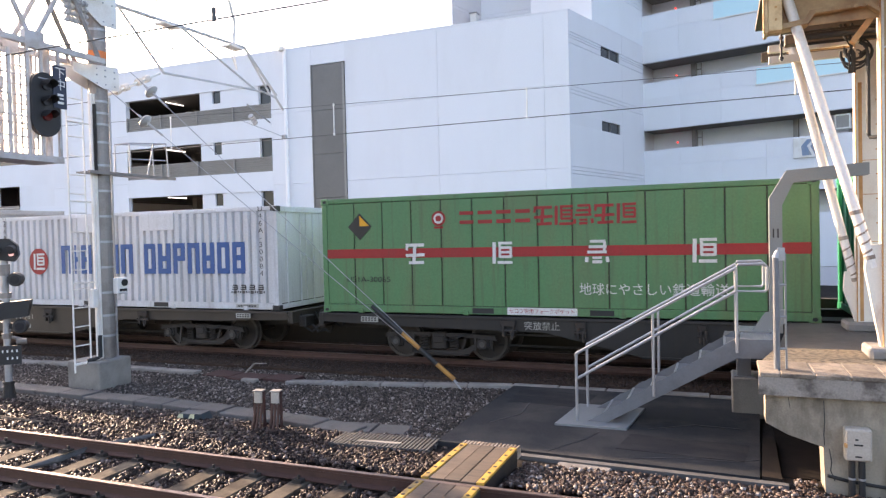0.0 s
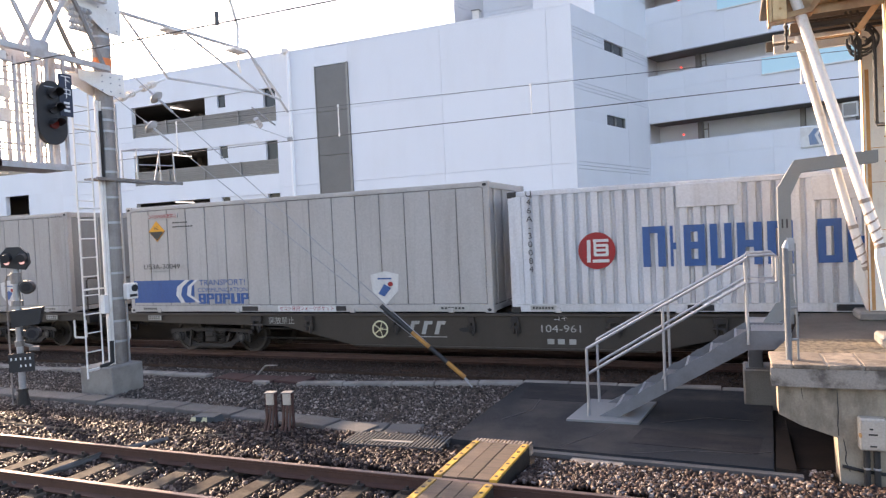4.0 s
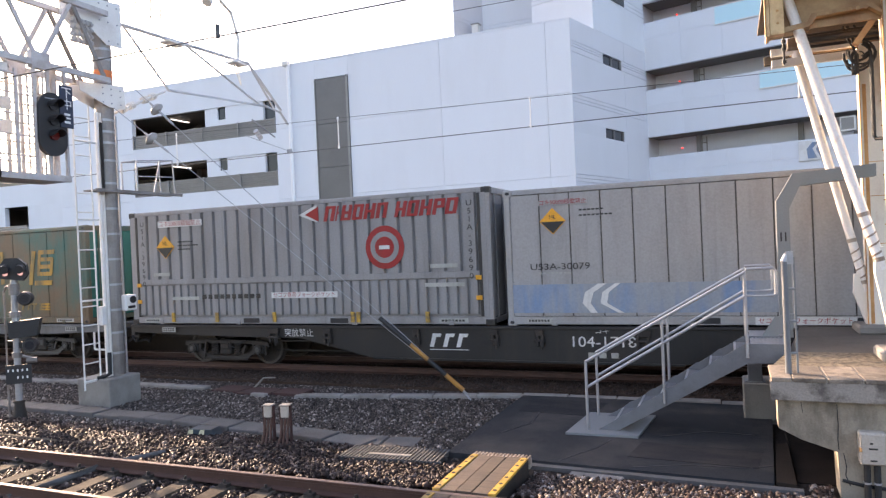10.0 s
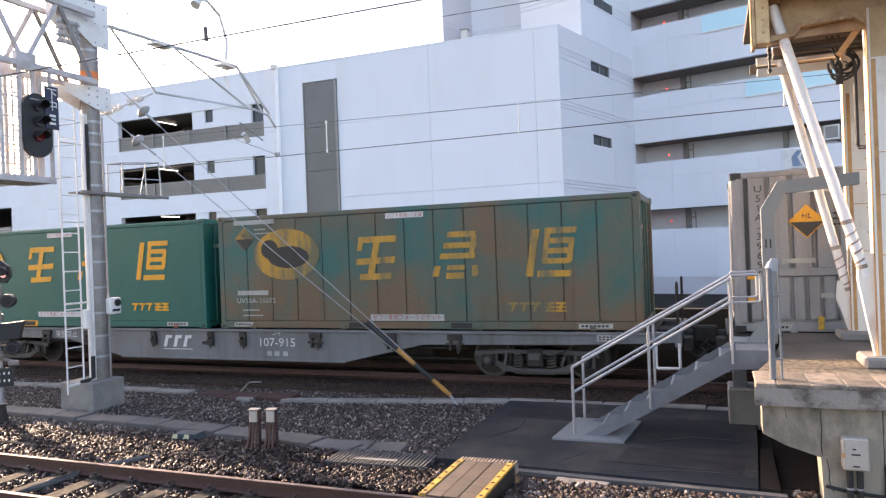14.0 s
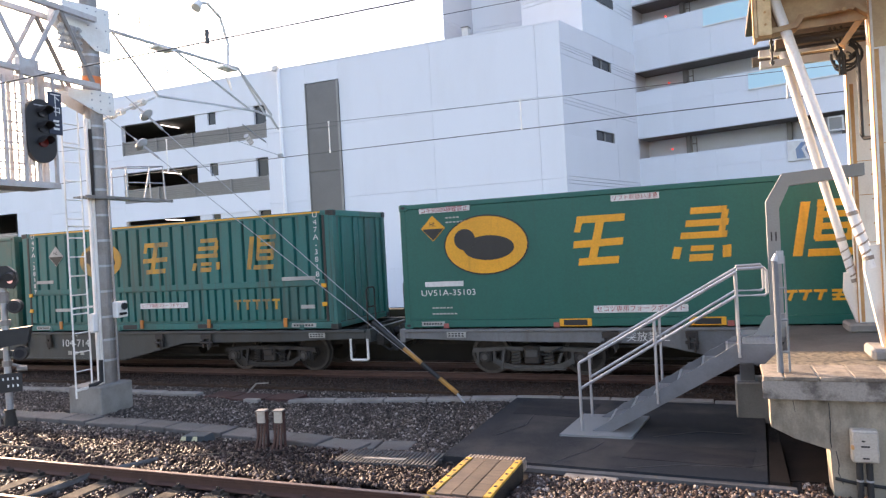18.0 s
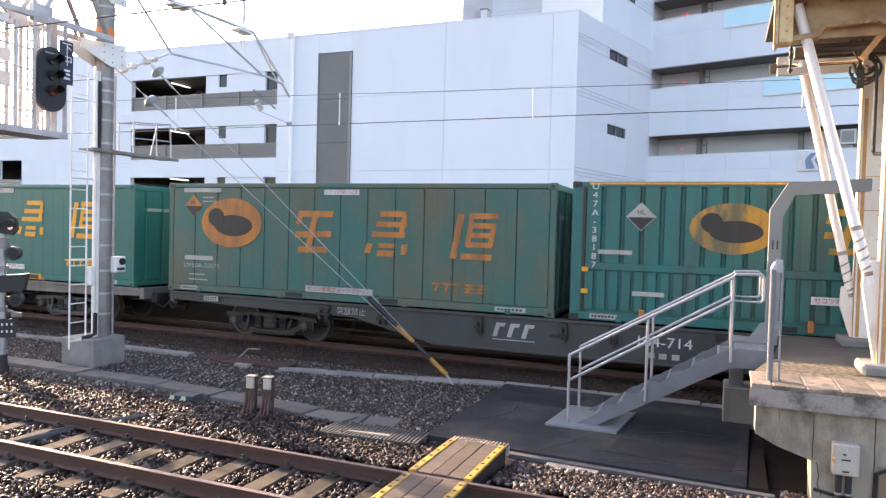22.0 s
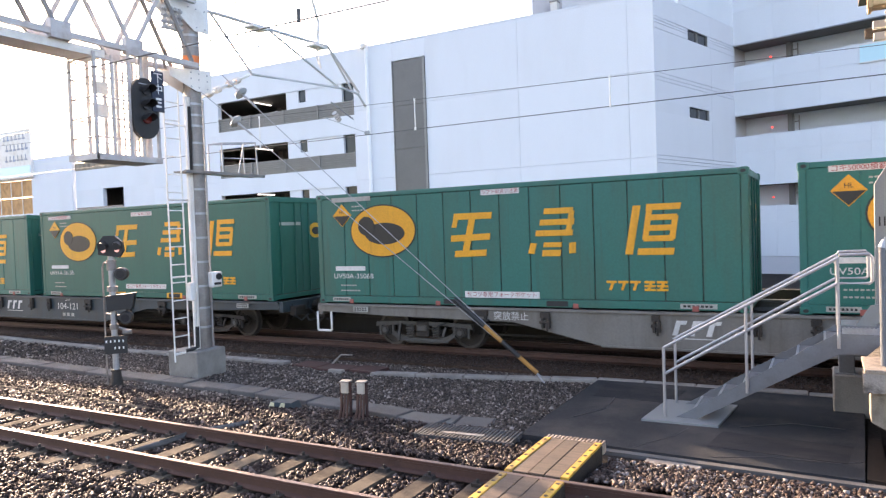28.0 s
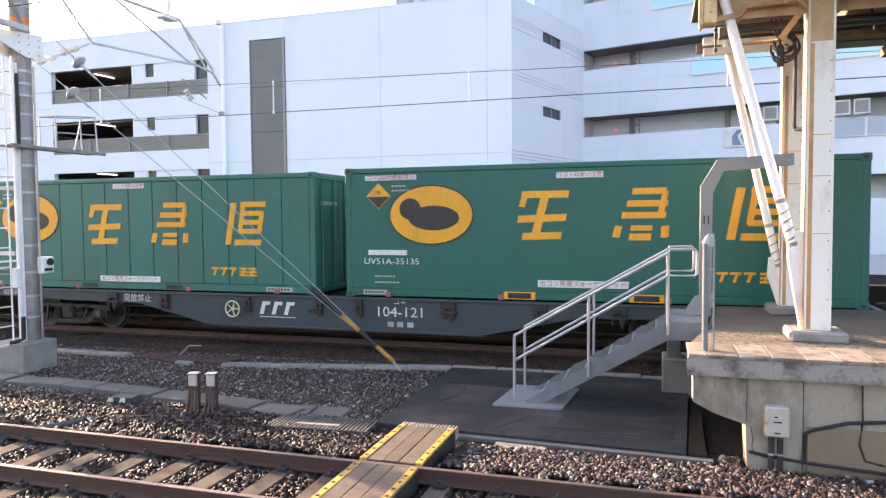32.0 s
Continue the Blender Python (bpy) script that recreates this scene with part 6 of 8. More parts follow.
M["stone"] = stone_mat("ballast_stone", (0.015, 0.0108, 0.0095), (0.22, 0.175, 0.155), (0.053, 0.034, 0.028), 0.12)
M["stone_grey"] = stone_mat("grey_ballast_stone", (0.027, 0.022, 0.019), (0.36, 0.318, 0.285), (0.096, 0.077, 0.066), 0.15)
M["stone_rust"] = stone_mat("rusty_ballast_stone", (0.020, 0.014, 0.011), (0.075, 0.052, 0.040), (0.050, 0.032, 0.024))


def near_bed(x, y):
    d = np.abs(y - NEAR_Y)
    z = np.where(d < 1.25, -0.19, GROUND + 0.005)
    heap = np.clip(1 - np.abs(y - 7.15) / 0.75, 0, 1) * 0.07 * (x > -6)
    return np.where(y > 6.8, np.maximum(z, GROUND + 0.03 + heap), z)


def off_track(x, y):
    rails = (np.abs(np.abs(y - NEAR_Y) - 0.566) > 0.09)
    walkway = ~((x > -3.12) & (x < -2.28) & (y > 2.5) & (y < 8.2))
    pad = ~((x > -3.65) & (x < 0.7) & (y > 8.12))
    plat = ~((x > 0.9) & (y > 8.1))
    sleeper_x = (x + 60) % 0.6
    clear = (np.abs(sleeper_x - 0.3) > 0.135) | (np.abs(y - NEAR_Y) > 1.0)
    return clear & rails & walkway & pad & plat


TROUGH = ((-34, 10.0), (-20, 9.72), (-13.3, 9.42), (-8.8, 9.2), (-6.9, 9.05), (-5.6, 8.85), (-4.9, 8.75))
KERB = ((-36, 12.3), (-22, 11.9), (-15, 11.55), (-10.3, 11.58), (-10.29, 14.0), (-7.91, 14.0), (-7.9, 11.3), (-6.0, 11.62), (-3.6, 12.14), (0.6, 12.22))


def off_lids(x, y):
    a = np.interp(x, [q[0] for q in TROUGH], [q[1] for q in TROUGH])
    b = np.interp(x, [q[0] for q in KERB], [q[1] for q in KERB])
    lid = (np.abs(y - a) < 0.24) & (x < -4.8)
    return ~lid & (np.abs(y - b) > 0.13) & ~((x > -3.62) & (y > 8.5)) & ~((x > -5.1) & (x < -3.55) & (np.abs(y - 8.95 - (x + 5) * 0.138) < 0.22) & (x < -4.25)) & ~((x > -4.95) & (x < -3.5) & (y > 8.0) & (y < 8.6))


M["stone_pale"] = stone_mat("pale_ballast_stone", (0.016, 0.013, 0.0115), (0.34, 0.31, 0.285), (0.086, 0.052, 0.040), 0.2)


def fresh(x, y):
    """The paler stones between the near track and the platform."""
    return (x > -2.3) & (y > 6.8)


stones("near_ballast", "coarse brown and grey ballast stones around the near track", 95000, (-17, 4.0, 4.2, 8.6), 0.040, "stone", near_bed, lambda x, y: off_track(x, y) & ~fresh(x, y), 5)
stones("fresh_ballast", "paler mixed ballast stones beside the platform", 15000, (-2.3, 4.0, 6.8, 8.45), 0.037, "stone_pale", near_bed, off_track, 9)
stones("middle_ballast", "grey gravel between the two tracks", 70000, (-17, -3.4, 8.4, 12.3), 0.032, "stone_grey", GROUND, off_lids, 6)
stones("far_ballast", "dark rusty ballast stones under the goods track", 26000, (-22, 4, 12.1, 15.7), 0.03, "stone_rust", lambda x, y: np.where(y < 12.36, GROUND, -0.152), lambda x, y: (np.abs(np.abs(y - FAR_Y) - 0.566) > 0.09), 7)
stones("left_ballast", "coarse ballast stones farther along the tracks", 16000, (-34, -17, 4.6, 12.0), 0.058, "stone_grey", GROUND, lambda x, y: (np.abs(np.abs(y - NEAR_Y) - 0.566) > 0.1) & off_lids(x, y), 8)

# ---- the goods train ----
SPEEDS = ((0, 3.56), (5.5, 3.58), (7.5, 3.52), (10, 3.51), (13, 3.46), (14.5, 3.47), (16.5, 3.56), (19, 3.60), (22, 3.66), (25, 3.70), (28.5, 3.79), (32, 3.80))
_ts = np.arange(0, 32.011, 0.02)
_vs = np.interp(_ts, [a for a, _ in SPEEDS], [b for _, b in SPEEDS])
_run = np.concatenate([[0], np.cumsum((_vs[1:] + _vs[:-1]) / 2 * 0.02)])


def run(t):
    """Metres that the train has gone by t."""
    return float(np.interp(t, _ts, _run))


CW = 2.45                      # container width
FRONT = -CW / 2
DECK = 1.0
MOVING, WHEELS = [], []


MARK = [0.0]                   # how far the marks sit back, by the kind of wall


def flat(parent, name, pts_list, m, y=FRONT - 0.034, label="", t=0.006):
    """Painted marks, one part for each outline."""
    y += MARK[0]
    for pts in pts_list:
        bm = B()
        prism(bm, pts, y - t, y)
        ob = part(name, bm, M[m], parent, label)
    return ob


def rect(x0, z0, x1, z1):
    return [(x0, z0), (x1, z0), (x1, z1), (x0, z1)]


def ellipse(x, z, a, b, n=36):
    return [(x + a * math.cos(2 * math.pi * i / n), z + b * math.sin(2 * math.pi * i / n)) for i in range(n)]


def stroke(x0, z0, x1, z1, w):
    d = Vector((x1 - x0, z1 - z0)).normalized() * (w / 2)
    n = Vector((-d.y, d.x))
    return [(x0 + n.x - d.x * 0.3, z0 + n.y), (x0 - n.x - d.x * 0.3, z0 - n.y), (x1 - n.x + d.x * 0.3, z1 - n.y), (x1 + n.x + d.x * 0.3, z1 + n.y)]


def lettering(parent, key, x, z, y=FRONT - 0.044, s=1.0):
    return part("lettering", T[key], None, parent, m=pose(x, y + MARK[0], z) @ Matrix.Diagonal((s, s, s, 1)))


def sheared(bars, x, z, size, lean=0.16):
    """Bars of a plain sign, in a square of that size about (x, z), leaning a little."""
    out = []
    for a, b, c, d, w in bars:
        out.append([(px + (pz - z) * lean, pz) for px, pz in stroke(x + (a - 0.5) * size, z + (b - 0.5) * size, x + (c - 0.5) * size, z + (d - 0.5) * size, w * size)])
    return out


# plain bars in the place of the haulier's big signs
SIGN_A = ((0.06, 0.90, 0.94, 0.90, 0.14), (0.10, 0.84, 0.08, 0.66, 0.12), (0.06, 0.42, 0.96, 0.45, 0.14), (0.50, 0.84, 0.44, 0.12, 0.16), (0.20, 0.08, 0.92, 0.10, 0.14))
SIGN_B = ((0.24, 0.93, 0.82, 0.93, 0.12), (0.18, 0.70, 0.88, 0.70, 0.12), (0.12, 0.48, 0.88, 0.48, 0.12), (0.82, 0.92, 0.80, 0.48, 0.11), (0.08, 0.28, 0.06, 0.06, 0.14),
          (0.32, 0.24, 0.68, 0.24, 0.10), (0.32, 0.07, 0.68, 0.07, 0.13), (0.92, 0.28, 0.94, 0.06, 0.14))
SIGN_C = ((0.18, 0.96, 0.16, 0.02, 0.15), (0.38, 0.92, 0.98, 0.92, 0.12), (0.42, 0.72, 0.94, 0.72, 0.11), (0.42, 0.52, 0.94, 0.52, 0.11), (0.43, 0.92, 0.43, 0.30, 0.11),
          (0.93, 0.74, 0.93, 0.30, 0.11), (0.42, 0.32, 0.94, 0.32, 0.11), (0.34, 0.07, 0.98, 0.07, 0.13))


def block_word(c, x, z, h, cells, m, y, lean=0.0):
    """A row of plain upright blocks joined by short bars, in the place of a firm's name."""
    t = h * 0.17
    for k, (w, joins) in enumerate(cells):
        if joins:
            q = [rect(x, z - h / 2, x + w * 0.34, z + h / 2)]
            if w > h * 0.4:
                q += [rect(x + w * 0.66, z - h / 2 + (h * 0.42 if joins == "tm" else 0), x + w, z + h / 2)]
            for j in joins:
                zc = {"t": z + h / 2 - t / 2, "m": z, "b": z - h / 2 + t / 2}.get(j)
                if zc is not None:
                    q += [rect(x + w * 0.34, zc - t / 2, x + w * 0.66, zc + t / 2)]
            flat(c, "bar", [[(px + (pz - z) * lean, pz) for px, pz in r] for r in q], m, y)
        x += w + h * 0.11


def container(name, x0, x1, top, style, m, label, panels=14, gap=0.022, seam="w_brown"):
    L, h = x1 - x0, top - DECK
    half = L / 2
    c = thing(name, ((x0 + x1) / 2, FAR_Y, DECK), label, "container", "containers on the train")
    MOVING.append((c, (x0 + x1) / 2, DECK))
    MARK[0] = 0.0275 if style == "panel" else 0.002
    mm = M[m]
    zb, zt = 0.17, h - 0.10
    for y, s in ((FRONT, 1), (-FRONT, -1)):
        side = "side_wall" if s > 0 else "rear_side_wall"
        bm = B()
        b0, b1 = (0.03, 0.07) if style == "panel" else (0.052, 0.09)
        box(bm, -half + 0.1, half - 0.1, min(y + b0 * s, y + b1 * s), max(y + b0 * s, y + b1 * s), zb, zt)
        back = part(side, bm, M[seam] if style == "panel" else mm, c)
        if style == "panel":
            w = (L - 0.24) / panels
            for i in range(panels):
                a = -half + 0.12 + i * w
                bm = B()
                box(bm, a + gap / 2, a + w - gap / 2, min(y, y + 0.03 * s), max(y, y + 0.03 * s), zb + 0.01, zt - 0.01, 0.008 if gap > 0.01 else 0.0)
                part("side_panel", bm, mm, back)
        else:
            rows = ((zb, zt, 0.215, 0.10, 0.55, 0.05),) if style == "corr" else ((zb + 0.06, 0.93, 0.215, 0.06, 0.66, 0.036), (1.08, zt, 0.33, 0.06, 0.74, 0.05))
            for z0, z1, pitch, slope, crest, deep in rows:
                bm = B()
                n = int((L - 0.7) / pitch)
                w = (L - 0.5) / n
                prev = None
                d0, d1 = y + deep * s, y - 0.022 * s
                for i in range(n):
                    a = -half + 0.25 + i * w
                    for x, yy in ((a, d0), (a + w * slope, d1), (a + w * (slope + crest), d1), (a + w * (2 * slope + crest), d0), (a + w, d0)):
                        pair = (bm.verts.new((x, yy, z0)), bm.verts.new((x, yy, z1)))
                        if prev:
                            bm.faces.new((prev[0], pair[0], pair[1], prev[1]) if s > 0 else (prev[1], pair[1], pair[0], prev[0]))
                        prev = pair
                part("corrugated_sheet", bm, mm, back)
            for a in (-half + 0.08, half - 0.26):
                bm = B()
                box(bm, a, a + 0.18, min(y - 0.015 * s, y + 0.03 * s), max(y - 0.015 * s, y + 0.03 * s), zb, zt, 0.006)
                part("end_plate", bm, mm, back)
            if style == "corr2":
                bm = B()
                box(bm, -half + 0.26, half - 0.26, min(y - 0.02 * s, y + 0.03 * s), max(y - 0.02 * s, y + 0.03 * s), 0.95, 1.08, 0.006)
                part("waist_rail", bm, mm, back)
    for nm, z0, z1, e in (("bottom_rail", 0.02, 0.17, 0.0), ("top_rail", h - 0.1, h - 0.012, 0.0)):
        for y in (FRONT, -FRONT - 0.09):
            bm = B()
            box(bm, -half + 0.02, half - 0.02, y - 0.004 + e, y + 0.086 + e, z0, z1, 0.01)
            part(nm, bm, mm, c)
    bm = B()
    box(bm, -half + 0.03, half - 0.03, FRONT + 0.03, -FRONT - 0.03, h - 0.035, h)
    part("roof", bm, mm, c)
    n = int(L / 0.6)
    for i in range(n):
        a = -half + 0.3 + i * (L - 0.6) / (n - 1)
        bm = B()
        box(bm, a - 0.1, a + 0.1, FRONT + 0.12, -FRONT - 0.12, h, h + 0.006)
        part("roof_rib", bm, mm, c)
    bm = B()
    box(bm, -half + 0.04, half - 0.04, FRONT + 0.05, -FRONT - 0.05, 0.05, 0.15)
    part("floor", bm, M["under"], c)
    for sx in (-1, 1):
        for y in (FRONT, -FRONT - 0.12):
            bm = B()
            a = sx * half
            box(bm, min(a, a - sx * 0.12), max(a, a - sx * 0.12), y - 0.008, y + 0.128, 0.0, h + 0.01, 0.012)
            post = part("corner_post", bm, mm, c)
            for z in (0.0, h - 0.12):
                bm = B()
                box(bm, min(a + sx * 0.012, a - sx * 0.17), max(a + sx * 0.012, a - sx * 0.17), y - 0.014, y + 0.134, z - 0.002, z + 0.12, 0.008)
                cc = part("corner_casting", bm, M["mark_black"] if style != "panel" else mm, post)
                if y < 0:
                    xc = a - sx * 0.08
                    for hole in (ellipse(xc, z + 0.06, 0.045, 0.03, 12),):
                        bm = B()
                        prism(bm, hole, y - 0.017, y - 0.0145)
                        part("casting_hole", bm, M["black"], post)
        for nm, z0, z1 in (("end_header", h - 0.13, h - 0.014), ("end_sill", 0.02, 0.135)):
            bm = B()
            box(bm, min(sx * (half - 0.10), sx * (half - 0.01)), max(sx * (half - 0.10), sx * (half - 0.01)), FRONT + 0.121, -FRONT - 0.121, z0, z1, 0.008)
            part(nm, bm, mm, c)
        for k in range(2):
            y0 = FRONT + 0.14 + k * (CW - 0.28) / 2
            bm = B()
            a = sx * (half - 0.05)
            box(bm, min(a, a - sx * 0.05), max(a, a - sx * 0.05), y0 + 0.012, y0 + (CW - 0.28) / 2 - 0.012, 0.12, h - 0.1, 0.012)
            door = part("end_door", bm, M[{"yama_faded": "yama_green", "yama_olive": "yama_green", "grey_cont": "end_grey"}.get(m, m)], c)
            bm = B()
            for f in (0.25, 0.75):
                yy = y0 + f * (CW - 0.28) / 2
                tube(bm, (a + sx * 0.02, yy, 0.12), (a + sx * 0.02, yy, h - 0.1), 0.018, 6)
            part("lock_rod", bm, mm, door)
    for x in (-1.12, 1.18):
        bm = B()
        box(bm, x - 0.3, x + 0.3, FRONT - 0.01, FRONT + 0.05, 0.02, 0.165, 0.006)
        fp = part("fork_pocket", bm, M["orange"] if m in ("yama_green", "yama_deep") else mm, c)
        bm = B()
        box(bm, x - 0.22, x + 0.22, FRONT - 0.013, FRONT - 0.0105, 0.04, 0.145)
        part("opening", bm, M["black"], fp)
    for x in (-half + 0.9, -1.48, 1.55, half - 0.9):
        bm = B()
        box(bm, x - 0.055, x + 0.055, FRONT - 0.02, FRONT + 0.03, 0.0, 0.10, 0.006)
        part("lashing_plate", bm, M["lash_red"] if m in ("yama_green", "yama_deep", "yama_green_dull") else mm, c)
    if x1 < 1:
        for px, pw in ((half - 0.85, 0.62), (-half + 0.62, 0.5)):
            bm = B()
            box(bm, px - pw / 2, px + pw / 2, FRONT - 0.009, FRONT - 0.005, 0.05, 0.14)
            pl = part("small_plate", bm, M["mark_dim"], c, "worn small print plate")
            bm = B()
            for k in range(7):
                box(bm, px - pw * 0.42 + k * pw * 0.12, px - pw * 0.42 + k * pw * 0.12 + pw * 0.08, FRONT - 0.0115, FRONT - 0.0095, 0.075, 0.115)
            part("print_row", bm, M["mark_black"], pl)
    if style == "corr2":
        for sx in (-1, 1):
            # black bar put in for the dark gap beside the end plate
            bm = B()
            box(bm, sx * (half - 0.225) - 0.03, sx * (half - 0.225) + 0.03, FRONT - 0.03, FRONT + 0.02, 0.18, h - 0.11, 0.004)
            bar2 = part("lock_bar", bm, M["mark_black"], c, "black bar for the dark gap by the door gear")
            for z in (0.55, 0.95):
                bm = B()
                box(bm, sx * (half - 0.27) - 0.06, sx * (half - 0.27) + 0.06, FRONT - 0.06, FRONT - 0.032, z - 0.045, z + 0.045, 0.006)
                part("catch", bm, M["orange"], bar2)
    return c, half, h


def diamond(c, x, z, r, top="orange", low="mark_black"):
    flat(c, "hazard_diamond", [[(x - r, z), (x, z - r), (x + r, z), (x, z + r)]], top)
    flat(c, "diamond_half", [[(x - r * 0.9, z - 0.01), (x, z - r * 0.92), (x + r * 0.9, z - 0.01)]], low, FRONT - 0.041)
    lettering(c, "hl", x, z + r * 0.3, FRONT - 0.048, r * 3.4)


def plate(c, key, x, z, w, h, back="mark_white"):
    bm = B()
    box(bm, x - w / 2, x + w / 2, FRONT - 0.044 + MARK[0], FRONT - 0.03 + MARK[0], z - h / 2, z + h / 2)
    pl = part("label_plate", bm, M[back], c, "white plate with red lettering")
    if key:
        me = T[key]
        xs = [v.co.x for v in me.vertices]
        s = w * 0.93 / (max(xs) - min(xs))
        part("lettering", me, None, pl, m=pose(x, FRONT - 0.047 + MARK[0], z) @ Matrix.Diagonal((s, 1, min(s, 1.15), 1)))
    return pl


def small_print(c, x, z, w, rows, m="mark_black", step=0.1):
    for k in range(rows):
        x1, z1 = x + w * (0.78, 1.0, 0.66)[k % 3], z - k * step
        flat(c, "print_bar", [rect(a, z1, min(a + 0.055, x1), z1 + 0.03) for a in np.arange(x, x1 - 0.02, 0.078)], m, FRONT - 0.032)


def haulier(c, half, h, ink, key, fresh):
    """The haulier's livery: an oval badge with plain dark blocks, three bar signs, and small plates."""
    x, z, a, b = -half + 1.81, 1.63, 0.84, 0.56
    if ink == "orange":
        flat(c, "badge_rim", [ellipse(x, z, a + 0.03, b + 0.03)], "mark_black", FRONT - 0.032)
    flat(c, "badge", [ellipse(x, z, a, b)], ink, FRONT - 0.038)
    flat(c, "badge_block", [ellipse(x + 0.06, z - 0.06, 0.52, 0.24)], "mark_black", FRONT - 0.044)
    flat(c, "badge_disc", [ellipse(x - 0.42, z + 0.12, 0.22, 0.21, 24)], "mark_black", FRONT - 0.050)
    # the same badge, small and rubbed, with a number bar on the end door
    for name, x2, q, mk in (("end_badge", 0.004, ellipse(0.55, 1.72, 0.26, 0.2, 20), ink), ("end_badge_block", 0.012, ellipse(0.56, 1.71, 0.17, 0.1, 16), "mark_black"),
                            ("end_bar", 0.004, rect(-0.85, 1.86, -0.05, 1.94), "mark_dim")):
        bm = B()
        prism(bm, q, -0.004, 0.0)
        part(name, bm, M[mk], c, m=pose(half - 0.05 + x2, 0, 0, 0, 0, 90))
    zs = 1.61 if fresh else 1.49
    for sign, sx in ((SIGN_A, 3.98), (SIGN_B, 5.80), (SIGN_C, 7.63)):
        flat(c, "bar", sheared(sign, sx - half, zs, 0.95), ink, FRONT - 0.036)
    x0, zz = (7.01, 0.52) if fresh else (6.80, 0.47)
    for i in range(5):
        sx = x0 - half + i * 0.22 + (0.04 if i > 2 else 0)
        q = [rect(sx, zz + 0.03, sx + 0.19, zz + 0.075), stroke(sx + 0.12, zz + 0.05, sx + 0.07, zz - 0.1, 0.05)]
        if i > 2:
            q += [rect(sx, zz - 0.04, sx + 0.2, zz), rect(sx, zz - 0.11, sx + 0.2, zz - 0.07)]
        flat(c, "bar", q, ink, FRONT - 0.036)
    if key:
        lettering(c, key, -half + 0.98, 0.71 if fresh else 0.62)
    small_print(c, -half + 0.62, 0.40, 0.55, 2, "mark_dim", 0.12)
    small_print(c, -half + 1.0, 2.19, 0.42, 2, "mark_dim", 0.09)
    plate(c, None, -half + 0.9, 0.89 if fresh else 0.80, 0.82, 0.10, "mark_white" if ink == "orange" else "mark_dim")
    plate(c, "fork", 0.05 if fresh else 0.0, 0.33 if fresh else 0.25, 1.64, 0.13, "mark_white" if ink == "orange" else "mark_dim")
    diamond(c, -half + 0.72, 2.01, 0.26, ink)
    plate(c, "ban" if fresh else None, -half + 0.98, 2.37, 1.08, 0.10, "mark_white" if fresh else "mark_dim")
    plate(c, "lift", -half + 4.67, 2.34, 0.84, 0.11)


def band(c, half, z0, z1, m):
    flat(c, "colour_band", [rect(-half + 0.12, z0, half - 0.12, z1)], m, FRONT - 0.031, t=0.004)


